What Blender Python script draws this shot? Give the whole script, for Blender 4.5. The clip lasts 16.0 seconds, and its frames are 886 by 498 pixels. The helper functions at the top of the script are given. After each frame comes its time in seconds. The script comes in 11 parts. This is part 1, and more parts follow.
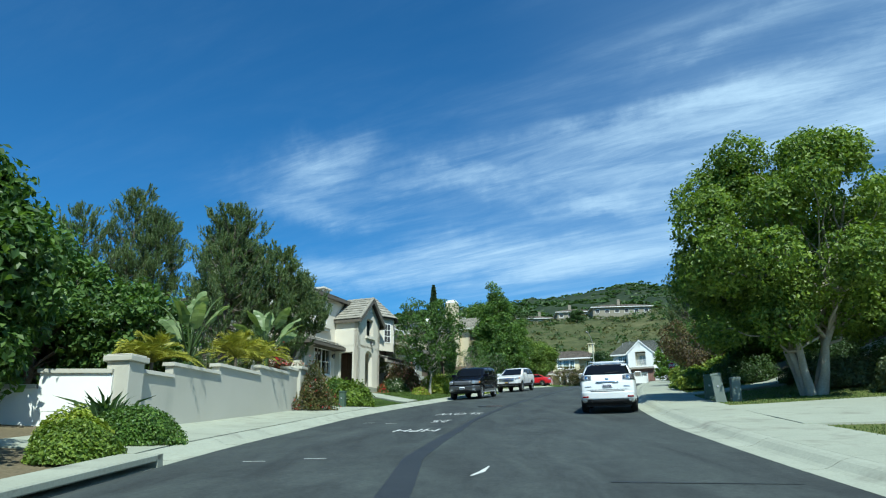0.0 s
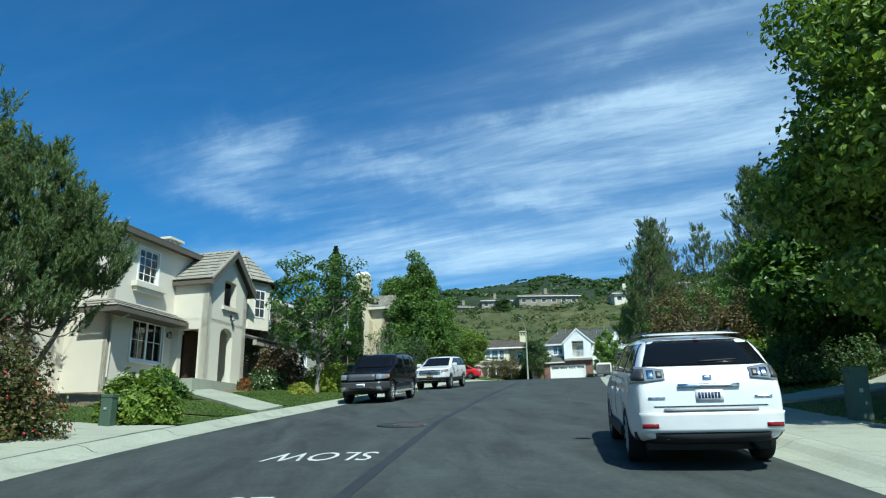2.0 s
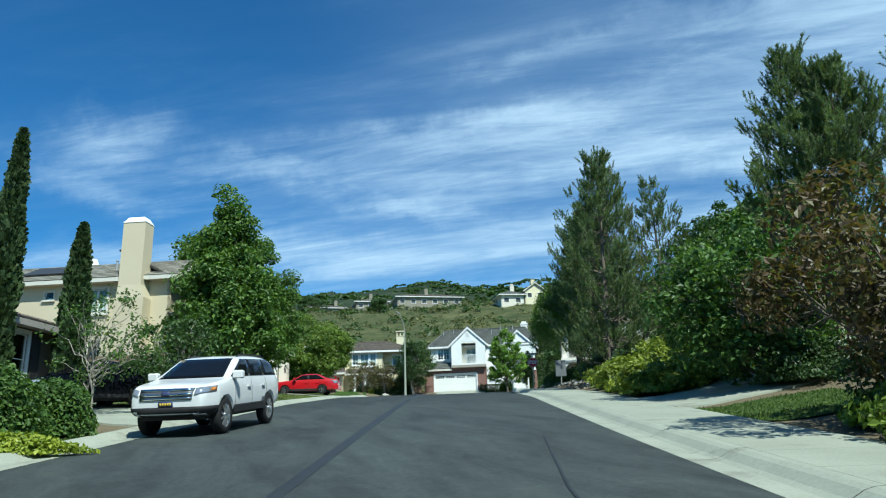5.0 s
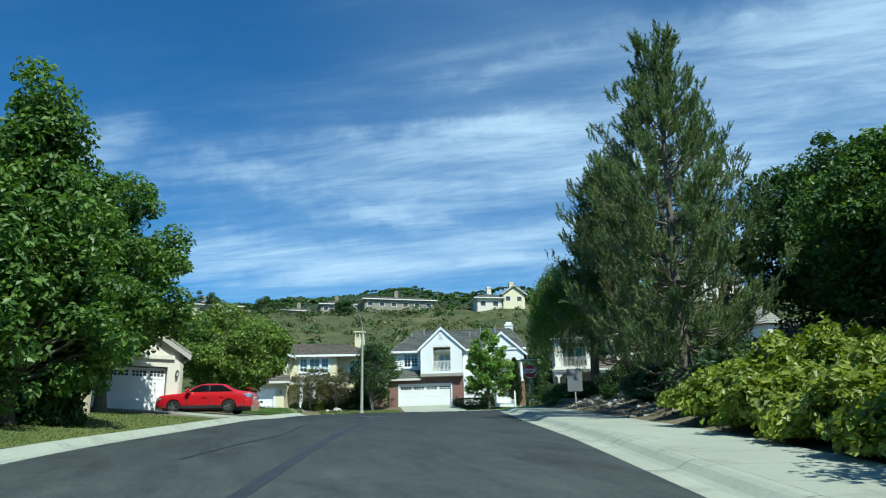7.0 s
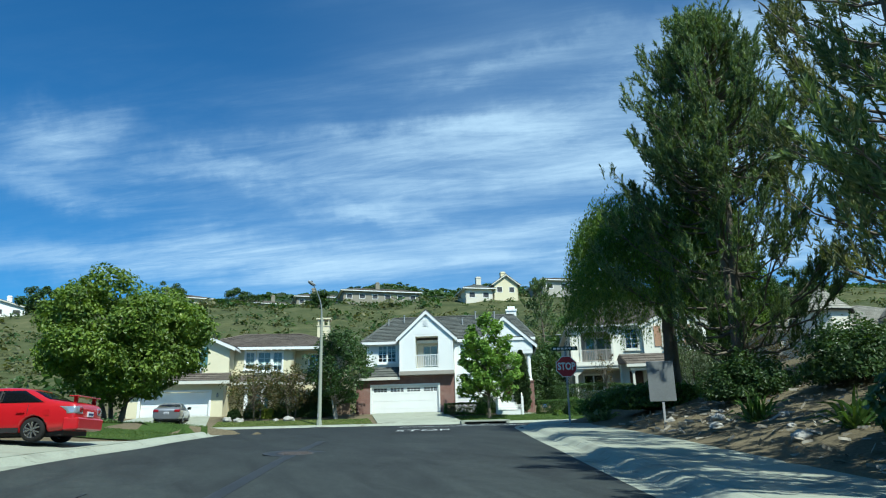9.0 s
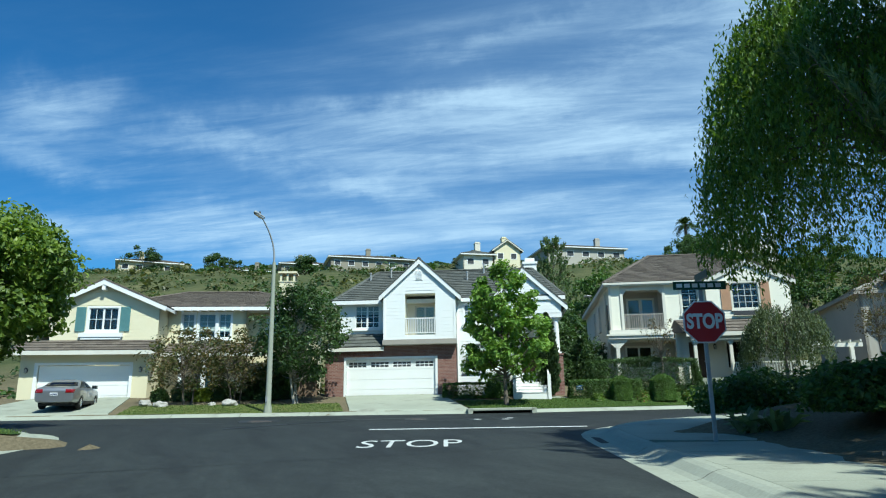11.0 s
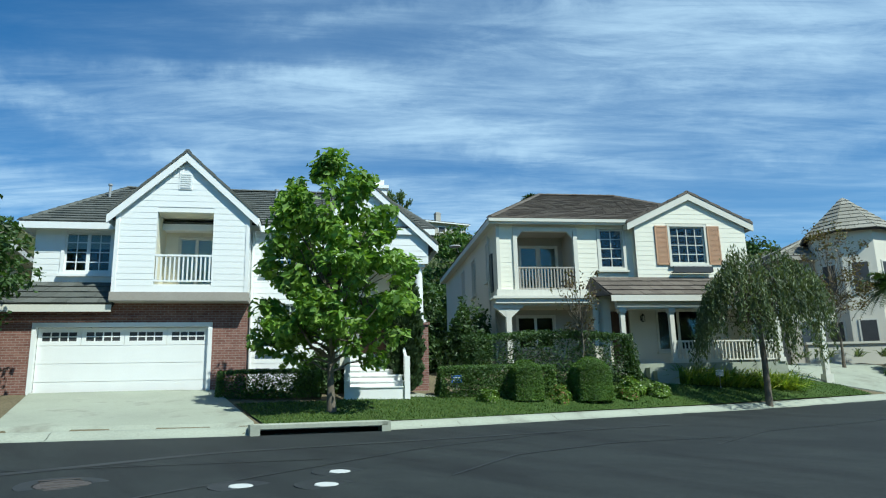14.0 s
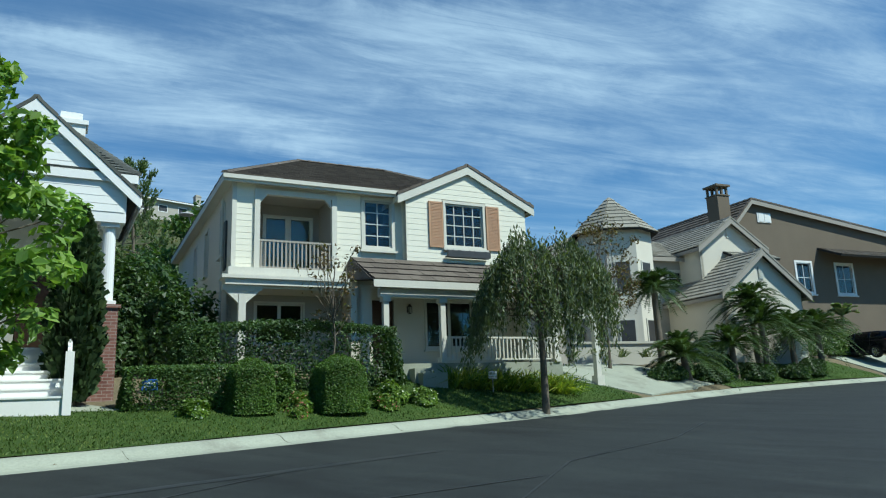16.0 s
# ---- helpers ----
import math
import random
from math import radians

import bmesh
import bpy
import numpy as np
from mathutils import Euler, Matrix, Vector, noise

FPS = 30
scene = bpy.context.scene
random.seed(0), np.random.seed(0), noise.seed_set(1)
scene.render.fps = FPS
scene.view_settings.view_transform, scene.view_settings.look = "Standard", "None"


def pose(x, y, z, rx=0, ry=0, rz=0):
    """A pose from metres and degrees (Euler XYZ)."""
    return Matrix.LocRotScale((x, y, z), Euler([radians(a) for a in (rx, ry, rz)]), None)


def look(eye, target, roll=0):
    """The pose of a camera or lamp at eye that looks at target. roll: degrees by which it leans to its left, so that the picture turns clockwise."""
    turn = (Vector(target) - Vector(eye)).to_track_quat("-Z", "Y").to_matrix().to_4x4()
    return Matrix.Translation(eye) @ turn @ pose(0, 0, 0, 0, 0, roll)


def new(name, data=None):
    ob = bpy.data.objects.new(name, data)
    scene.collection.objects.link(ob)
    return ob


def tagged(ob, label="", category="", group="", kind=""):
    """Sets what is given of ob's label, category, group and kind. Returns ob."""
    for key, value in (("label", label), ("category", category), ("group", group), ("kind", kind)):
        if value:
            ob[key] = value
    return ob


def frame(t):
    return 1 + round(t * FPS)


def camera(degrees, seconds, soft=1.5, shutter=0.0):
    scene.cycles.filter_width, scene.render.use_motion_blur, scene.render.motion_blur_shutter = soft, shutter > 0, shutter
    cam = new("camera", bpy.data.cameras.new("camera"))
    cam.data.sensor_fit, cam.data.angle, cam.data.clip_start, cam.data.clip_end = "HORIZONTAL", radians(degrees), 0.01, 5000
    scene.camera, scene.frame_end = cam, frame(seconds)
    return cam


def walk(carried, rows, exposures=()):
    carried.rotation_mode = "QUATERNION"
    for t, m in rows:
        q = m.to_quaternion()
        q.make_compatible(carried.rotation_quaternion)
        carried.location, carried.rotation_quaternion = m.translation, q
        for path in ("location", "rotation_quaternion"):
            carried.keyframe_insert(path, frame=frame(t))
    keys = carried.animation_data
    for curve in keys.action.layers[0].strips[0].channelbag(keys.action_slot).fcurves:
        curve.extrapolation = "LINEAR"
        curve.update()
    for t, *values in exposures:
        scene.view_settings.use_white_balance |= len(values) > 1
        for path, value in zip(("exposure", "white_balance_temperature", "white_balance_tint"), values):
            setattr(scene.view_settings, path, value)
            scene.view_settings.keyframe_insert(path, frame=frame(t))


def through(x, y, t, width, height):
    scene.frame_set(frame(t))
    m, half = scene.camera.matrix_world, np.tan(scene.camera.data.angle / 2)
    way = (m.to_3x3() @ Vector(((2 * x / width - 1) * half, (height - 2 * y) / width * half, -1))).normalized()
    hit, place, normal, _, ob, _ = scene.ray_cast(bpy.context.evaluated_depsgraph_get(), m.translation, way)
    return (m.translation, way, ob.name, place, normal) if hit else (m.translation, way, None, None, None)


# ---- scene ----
cam = camera(64.3, 16.0, soft=1.15)
METRES, EYE, TILT, LEAN, TURN = 103.5, 1.35, 0.0, 0.0, 0.0
ROWS = [
    (0.0, 0.0, 0.0, 0.0, 0.21, 16.05, 0.72),
    (0.5, 0.0014, 0.0365, 0.0035, -1.03, 15.45, 0.32),
    (1.0, 0.0038, 0.0731, 0.0072, -3.19, 15.38, 0.64),
    (1.5, 0.0072, 0.1099, 0.0109, -4.89, 15.41, 0.99),
    (2.0, 0.0113, 0.1463, 0.0148, -6.15, 15.24, 0.93),
    (2.5, 0.0163, 0.1831, 0.0183, -7.67, 14.58, 0.89),
    (3.0, 0.0227, 0.219, 0.0222, -9.01, 13.95, 0.72),
    (3.5, 0.0303, 0.2553, 0.0263, -10.86, 14.43, 1.11),
    (4.0, 0.039, 0.2914, 0.0302, -13.13, 14.59, 1.31),
    (4.5, 0.0486, 0.3267, 0.0341, -14.72, 14.66, 1.32),
    (5.0, 0.0593, 0.362, 0.0381, -16.04, 15.57, 1.66),
    (7.5, 0.115, 0.5358, 0.0576, -18.95, 16.24, 0.93),
    (8.0, 0.1267, 0.5709, 0.0615, -19.46, 16.19, 0.84),
    (8.5, 0.1383, 0.6054, 0.0653, -19.19, 15.96, 1.34),
    (9.0, 0.15, 0.6402, 0.0691, -19.62, 16.03, 1.31),
    (11.5, 0.2008, 0.7897, 0.0823, -20.57, 13.38, 0.76),
    (12.0, 0.2107, 0.8158, 0.0841, -21.62, 12.99, 0.83),
    (12.5, 0.2215, 0.8404, 0.086, -23.54, 12.87, 1.04),
    (13.0, 0.2328, 0.8632, 0.0874, -26.42, 12.44, 0.91),
    (13.5, 0.2442, 0.8833, 0.0888, -29.8, 12.61, 1.36),
    (14.0, 0.2559, 0.9, 0.0898, -34.05, 12.43, 1.37),
    (14.5, 0.2676, 0.9132, 0.0909, -38.86, 12.61, 1.5),
    (15.0, 0.2788, 0.9229, 0.0915, -44.07, 12.21, 1.94),
    (15.5, 0.2883, 0.9298, 0.0923, -49.09, 12.13, 1.52),
    (16.0, 0.296, 0.9343, 0.0927, -52.68, 11.73, 2.04),
]
walk(cam, [(t, pose(0, 0, EYE, TILT, LEAN, TURN) @ pose(METRES * x, METRES * y, METRES * z, 90 + pitch, roll, yaw)) for t, x, y, z, yaw, pitch, roll in ROWS],
     [(0.0, 0.3, 5700, 0), (12.5, 0.28, 5700, 0), (14.5, 0.17, 5700, 0), (16.0, 0.07, 5700, 0)])

# ---- sky, sun ----
SUN_H = Vector((0.20, -0.98, 0)).normalized()      # horizontal direction towards the sun
SUN_EL = radians(52)
world = bpy.data.worlds.new("sky")
scene.world = world
world.use_nodes = True
wn, wl = world.node_tree.nodes, world.node_tree.links
wn.clear()
w_out = wn.new("ShaderNodeOutputWorld")
w_bg = wn.new("ShaderNodeBackground")
w_sky = wn.new("ShaderNodeTexSky")
w_sky.sky_type, w_sky.sun_disc = "NISHITA", False
w_sky.sun_elevation, w_sky.sun_rotation = SUN_EL, math.atan2(SUN_H.x, SUN_H.y)
w_sky.altitude, w_sky.air_density, w_sky.dust_density, w_sky.ozone_density = 100, 1.0, 0.35, 3.0
w_bg.inputs["Strength"].default_value = 0.084


def wmath(op, a, b=None, c=None):
    n = wn.new("ShaderNodeMath")
    n.operation = op
    for k, v in enumerate((a, b, c)):
        if v is None:
            continue
        if isinstance(v, (int, float)):
            n.inputs[k].default_value = v
        else:
            wl.new(v, n.inputs[k])
    return n.outputs[0]


# cirrus: streaks on a high plane, drawn out along one wind direction
w_tc = wn.new("ShaderNodeTexCoord")
w_sep = wn.new("ShaderNodeSeparateXYZ")
wl.new(w_tc.outputs["Generated"], w_sep.inputs[0])
w_z = wmath("MAXIMUM", wmath("ADD", w_sep.outputs[2], 0.06), 0.03)
w_px, w_py = wmath("DIVIDE", w_sep.outputs[0], w_z), wmath("DIVIDE", w_sep.outputs[1], w_z)
WIND = (0.857, -0.515)
w_al = wmath("ADD", wmath("MULTIPLY", w_px, WIND[0]), wmath("MULTIPLY", w_py, WIND[1]))
w_ac = wmath("ADD", wmath("MULTIPLY", w_px, -WIND[1]), wmath("MULTIPLY", w_py, WIND[0]))


def cloud_noise(k_along, k_across, off, detail, rough, warp):
    comb = wn.new("ShaderNodeCombineXYZ")
    wl.new(wmath("MULTIPLY", w_al, k_along), comb.inputs[0])
    wl.new(wmath("MULTIPLY", w_ac, k_across), comb.inputs[1])
    comb.inputs[2].default_value = off
    n = wn.new("ShaderNodeTexNoise")
    n.inputs["Scale"].default_value = 1.0
    n.inputs["Detail"].default_value = detail
    n.inputs["Roughness"].default_value = rough
    n.inputs["Distortion"].default_value = warp
    wl.new(comb.outputs[0], n.inputs["Vector"])
    return n.outputs[0]


def wramp(v, a, b):
    n = wn.new("ShaderNodeMapRange")
    n.interpolation_type = "SMOOTHSTEP"
    wl.new(v, n.inputs[0])
    n.inputs[1].default_value, n.inputs[2].default_value = a, b
    return n.outputs[0]


streak = wramp(cloud_noise(0.50, 2.1, 3.1, 8, 0.62, 0.7), 0.34, 0.82)
patch = wramp(cloud_noise(0.34, 0.6, 8.4, 4, 0.6, 0.8), 0.34, 0.64)
fine = wramp(cloud_noise(2.4, 9.0, 1.7, 7, 0.70, 0.9), 0.30, 0.72)
wisps = wramp(cloud_noise(1.3, 4.6, 5.3, 9, 0.68, 1.3), 0.32, 0.68)
# bearing and height over the horizon in degrees, bent a little so that no bank has a clean outline
w_bearing = wmath("MULTIPLY", wmath("ARCTAN2", w_sep.outputs[0], w_sep.outputs[1]), 57.296)
w_height = wmath("MULTIPLY", wmath("ARCSINE", w_sep.outputs[2]), 57.296)


def curl(scale, off, amount, detail=5):
    n = wn.new("ShaderNodeTexNoise")
    n.inputs["Scale"].default_value, n.inputs["Detail"].default_value, n.inputs["Roughness"].default_value = scale, detail, 0.62
    add = wn.new("ShaderNodeVectorMath")
    add.inputs[1].default_value = (off, off * 0.7, 0)
    wl.new(w_tc.outputs["Generated"], add.inputs[0])
    wl.new(add.outputs[0], n.inputs["Vector"])
    return wmath("MULTIPLY", wmath("SUBTRACT", n.outputs[0], 0.5), amount)


w_dir = wn.new("ShaderNodeCombineXYZ")
wl.new(wmath("ADD", w_bearing, curl(7, 2.0, 9.0)), w_dir.inputs[0])
wl.new(wmath("ADD", w_height, wmath("ADD", curl(6, 5.0, 5.0), curl(26, 9.0, 1.6))), w_dir.inputs[1])


def bank_of_cloud(az, el, half_long, half_wide, tilt, weight):
    """One drawn-out bank of cirrus round a direction."""
    ct, sn = math.cos(radians(tilt)), math.sin(radians(tilt))
    sub = wn.new("ShaderNodeVectorMath")
    sub.operation = "SUBTRACT"
    wl.new(w_dir.outputs[0], sub.inputs[0])
    sub.inputs[1].default_value = (az, el, 0)
    q = None
    for vec in ((ct / half_long, sn / half_long, 0), (-sn / half_wide, ct / half_wide, 0)):
        dot = wn.new("ShaderNodeVectorMath")
        dot.operation = "DOT_PRODUCT"
        wl.new(sub.outputs[0], dot.inputs[0])
        dot.inputs[1].default_value = vec
        q = wmath("MULTIPLY", dot.outputs["Value"], dot.outputs["Value"]) if q is None else wmath("MULTIPLY_ADD", dot.outputs["Value"], dot.outputs["Value"], q)
    return wmath("MULTIPLY", wmath("POWER", 2.718, wmath("MULTIPLY", q, -1.0)), weight)


CIRRUS = [(-11, 22.6, 4.0, 1.6, 12, 0.55), (-11.5, 19.2, 4.5, 0.9, -6, 0.5), (-7, 20.5, 8, 2.0, 0, 0.22), (2.5, 21.5, 6, 0.8, 3, 0.6), (24, 25.6, 14, 1.1, 6, 0.75),
          (26, 22.4, 16, 2.6, 2, 0.55), (15, 18.7, 8, 0.7, -7, 0.5), (6, 15.2, 10, 1.5, 0, 0.65), (-9, 13.6, 12, 1.2, 0, 0.4), (27, 16.3, 9, 1.6, -5, 0.45),
          (40, 16.4, 10, 1.8, -6, 0.5), (46, 26.6, 16, 2.6, -2, 0.75), (63, 24.2, 14, 2.6, -8, 0.8), (41, 20.6, 12, 1.5, -11, 0.6), (77, 18, 14, 2.2, -10, 0.55),
          (53, 29.6, 12, 1.8, -2, 0.6), (72, 27.5, 14, 2.4, -8, 0.8), (80, 22, 12, 1.8, -10, 0.6), (58, 19.5, 10, 1.4, -12, 0.5), (25, 30, 9, 0.8, 8, 0.25)]
banks = None
for row in CIRRUS:
    one = bank_of_cloud(*row)
    banks = one if banks is None else wmath("ADD", banks, one)
side = wramp(wmath("ADD", w_sep.outputs[0], wmath("MULTIPLY", w_sep.outputs[2], -0.55)), -0.32, 0.26)
cover = wmath("MULTIPLY", wmath("MULTIPLY", streak, patch), wmath("MULTIPLY_ADD", side, 0.5, 0.04))
cover = wmath("MULTIPLY_ADD", banks, wmath("MULTIPLY_ADD", streak, 0.9, 0.30), cover)
cover = wmath("MULTIPLY", cover, wmath("MULTIPLY_ADD", fine, 0.55, 0.55))
cover = wmath("MULTIPLY", cover, wmath("MULTIPLY_ADD", wisps, 0.75, 0.45))
w_mix = wn.new("ShaderNodeMix")
w_mix.data_type = "RGBA"
veil = wmath("MULTIPLY", side, wmath("MULTIPLY_ADD", patch, 0.16, 0.08))
thick = wmath("SUBTRACT", 1.0, wmath("POWER", 2.718, wmath("MULTIPLY", wmath("MULTIPLY_ADD", cover, 2.2, veil), -1.0)))
wl.new(thick, w_mix.inputs["Factor"])
w_tint = wn.new("ShaderNodeMix")
w_tint.data_type, w_tint.blend_type = "RGBA", "MULTIPLY"
w_tint.inputs["Factor"].default_value = 1.0
w_tint.inputs["B"].default_value = (0.35, 0.84, 1.13, 1)
wl.new(w_sky.outputs[0], w_tint.inputs["A"])
wl.new(w_tint.outputs["Result"], w_mix.inputs["A"])
w_mix.inputs["B"].default_value = (6.4, 8.1, 9.5, 1)
wl.new(w_mix.outputs["Result"], w_bg.inputs[0])
wl.new(w_bg.outputs[0], w_out.inputs[0])

sun_data = bpy.data.lights.new("sun", "SUN")
sun_data.energy, sun_data.angle, sun_data.color = 5.0, radians(0.55), (1.0, 0.955, 0.82)
sun = new("sun", sun_data)
sun.matrix_world = look(SUN_H * 100 * math.cos(SUN_EL) + Vector((0, 0, 100 * math.sin(SUN_EL))), (0, 0, 0))

# ---- materials ----
def material(name, base, rough=0.8, spec=0.3, metal=0.0):
    m = bpy.data.materials.new(name)
    m.use_nodes = True
    b = m.node_tree.nodes["Principled BSDF"]
    b.inputs["Base Color"].default_value = (*base, 1)
    b.inputs["Roughness"].default_value = rough
    b.inputs["Specular IOR Level"].default_value = spec
    b.inputs["Metallic"].default_value = metal
    return m, m.node_tree, b


def noise_node(nt, scale, detail=4, rough=0.6, coord="Object", stretch=None, warp=0.0):
    tc = nt.nodes.new("ShaderNodeTexCoord")
    out = tc.outputs[coord]
    if stretch:
        mp = nt.nodes.new("ShaderNodeMapping")
        mp.inputs["Scale"].default_value = stretch
        nt.links.new(out, mp.inputs[0])
        out = mp.outputs[0]
    n = nt.nodes.new("ShaderNodeTexNoise")
    n.inputs["Scale"].default_value = scale
    n.inputs["Detail"].default_value = detail
    n.inputs["Roughness"].default_value = rough
    n.inputs["Distortion"].default_value = warp
    nt.links.new(out, n.inputs["Vector"])
    return n.outputs[0]


def ramp(nt, value, stops):
    r = nt.nodes.new("ShaderNodeValToRGB")
    e = r.color_ramp.elements
    while len(e) < len(stops):
        e.new(0.5)
    for k, (pos, col) in enumerate(stops):
        e[k].position, e[k].color = pos, (*col, 1)
    nt.links.new(value, r.inputs[0])
    return r.outputs[0]


def mixed(nt, fac, a, b, mode="MIX"):
    n = nt.nodes.new("ShaderNodeMix")
    n.data_type, n.blend_type = "RGBA", mode
    for key, v in (("Factor", fac), ("A", a), ("B", b)):
        if isinstance(v, (int, float)):
            n.inputs[key].default_value = v
        elif isinstance(v, tuple):
            n.inputs[key].default_value = (*v, 1)
        else:
            nt.links.new(v, n.inputs[key])
    return n.outputs["Result"]


def bump(nt, b, value, strength=0.3, dist=0.01):
    n = nt.nodes.new("ShaderNodeBump")
    n.inputs["Strength"].default_value, n.inputs["Distance"].default_value = strength, dist
    nt.links.new(value, n.inputs["Height"])
    nt.links.new(n.outputs[0], b.inputs["Normal"])


def rough_surface(name, lo, hi, big=0.6, small=25, rough=0.85, relief=0.3, dist=0.01, stain=None, spec=0.25):
    """A surface with blotches at two sizes and a fine relief."""
    m, nt, b = material(name, lo, rough, spec)
    n1, n2 = noise_node(nt, big, 5), noise_node(nt, small, 4)
    col = mixed(nt, 0.5, ramp(nt, n1, [(0.3, lo), (0.7, hi)]), ramp(nt, n2, [(0.3, lo), (0.7, hi)]))
    if stain:
        n3 = noise_node(nt, 0.9, 6, 0.65, stretch=(1, 1, 0.35))
        f = ramp(nt, n3, [(0.55, (0, 0, 0)), (0.75, (1, 1, 1))])
        col = mixed(nt, f, col, stain)
    nt.links.new(col, b.inputs["Base Color"])
    bump(nt, b, n2, relief, dist)
    return m


def island_varied(name, cols, rough=0.7, relief=0.25, scale=30, spec=0.3, by_object=False):
    """Colour varies from piece to piece, with grain inside each."""
    m, nt, b = material(name, cols[0], rough, spec)
    if by_object:
        rnd = nt.nodes.new("ShaderNodeObjectInfo").outputs["Random"]
    else:
        rnd = nt.nodes.new("ShaderNodeNewGeometry").outputs["Random Per Island"]
    k = len(cols) - 1
    base = ramp(nt, rnd, [(i / k, c) for i, c in enumerate(cols)])
    n = noise_node(nt, scale, 4)
    col = mixed(nt, 0.35, base, ramp(nt, n, [(0.3, tuple(c * 0.55 for c in cols[0])), (0.7, tuple(min(1, c * 1.35) for c in cols[-1]))]))
    nt.links.new(col, b.inputs["Base Color"])
    bump(nt, b, n, relief, 0.008)
    return m


def leaf_material(name, cols, gloss=0.45, through=0.45):
    m = bpy.data.materials.new(name)
    m.use_nodes = True
    nt = m.node_tree
    b = nt.nodes["Principled BSDF"]
    geo = nt.nodes.new("ShaderNodeNewGeometry")
    k = len(cols) - 1
    base = ramp(nt, geo.outputs["Random Per Island"], [(i / k, c) for i, c in enumerate(cols)])
    n = noise_node(nt, 0.8, 3)
    base = mixed(nt, 1.0, base, ramp(nt, n, [(0.3, (0.62, 0.66, 0.6)), (0.7, (1.4, 1.35, 1.2))]), "MULTIPLY")
    nt.links.new(base, b.inputs["Base Color"])
    b.inputs["Roughness"].default_value = gloss
    b.inputs["Specular IOR Level"].default_value = 0.35
    tr = nt.nodes.new("ShaderNodeBsdfTranslucent")
    warm = mixed(nt, 1.0, base, (1.5, 1.6, 0.55), "MULTIPLY")
    nt.links.new(warm, tr.inputs[0])
    mx = nt.nodes.new("ShaderNodeMixShader")
    mx.inputs[0].default_value = through * 0.7
    nt.links.new(b.outputs[0], mx.inputs[1])
    nt.links.new(tr.outputs[0], mx.inputs[2])
    nt.links.new(mx.outputs[0], nt.nodes["Material Output"].inputs[0])
    return m


def asphalt_material(name="asphalt"):
    m, nt, b = material(name, (0.05, 0.05, 0.05), 0.82, 0.3)
    fine, mid, big = noise_node(nt, 90, 3, 0.7), noise_node(nt, 2.2, 5, 0.65), noise_node(nt, 0.16, 4, 0.55, stretch=(2.2, 0.8, 1))
    col = mixed(nt, 0.6, ramp(nt, big, [(0.32, (0.036, 0.044, 0.043)), (0.68, (0.060, 0.070, 0.067))]), ramp(nt, mid, [(0.3, (0.034, 0.041, 0.041)), (0.7, (0.061, 0.069, 0.067))]))
    # oily wheel tracks and worn patches
    worn, grit = noise_node(nt, 0.7, 6, 0.7, stretch=(1.6, 0.35, 1), warp=0.6), noise_node(nt, 14, 5, 0.75)
    col = mixed(nt, 1.0, col, ramp(nt, worn, [(0.32, (0.44, 0.47, 0.47)), (0.48, (0.92, 0.97, 0.95)), (0.70, (1.48, 1.54, 1.46))]), "MULTIPLY")
    col = mixed(nt, 1.0, col, ramp(nt, grit, [(0.34, (0.68, 0.70, 0.70)), (0.66, (1.3, 1.32, 1.3))]), "MULTIPLY")
    col = mixed(nt, 0.22, col, ramp(nt, fine, [(0.35, (0.02, 0.02, 0.022)), (0.7, (0.12, 0.12, 0.12))]))
    # the surfacing gets darker towards the junction
    tc = nt.nodes.new("ShaderNodeTexCoord")
    sep = nt.nodes.new("ShaderNodeSeparateXYZ")
    nt.links.new(tc.outputs["Object"], sep.inputs[0])
    junction_tone = nt.nodes.new("ShaderNodeMapRange")
    nt.links.new(sep.outputs[1], junction_tone.inputs[0])
    junction_tone.inputs[1].default_value, junction_tone.inputs[2].default_value, junction_tone.inputs[3].default_value, junction_tone.inputs[4].default_value = 60, 98, 0.92, 0.42
    col = mixed(nt, 1.0, col, junction_tone.outputs[0], "MULTIPLY")
    nt.links.new(col, b.inputs["Base Color"])
    bump(nt, b, fine, 0.5, 0.004)
    return m


ASPHALT = asphalt_material()
SEAL = rough_surface("crack_sealant", (0.022, 0.025, 0.026), (0.042, 0.046, 0.047), 1.5, 20, 0.55, 0.3, 0.004)
CONCRETE = rough_surface("concrete", (0.255, 0.272, 0.215), (0.375, 0.395, 0.315), 0.5, 30, 0.9, 0.25, 0.004, stain=(0.21, 0.21, 0.165))
KERB = rough_surface("kerb_concrete", (0.265, 0.282, 0.225), (0.39, 0.41, 0.33), 0.7, 22, 0.9, 0.3, 0.004, stain=(0.19, 0.19, 0.155))
# near-black colour for the unlit inside of the drain slots
DARK_GAP = rough_surface("drain_shade", (0.006, 0.006, 0.006), (0.012, 0.012, 0.012), 3, 20, 0.95, 0.1)
PAINT_ROAD = rough_surface("road_paint", (0.40, 0.42, 0.40), (0.66, 0.67, 0.64), 3, 35, 0.7, 0.3, 0.003, stain=(0.14, 0.15, 0.15))

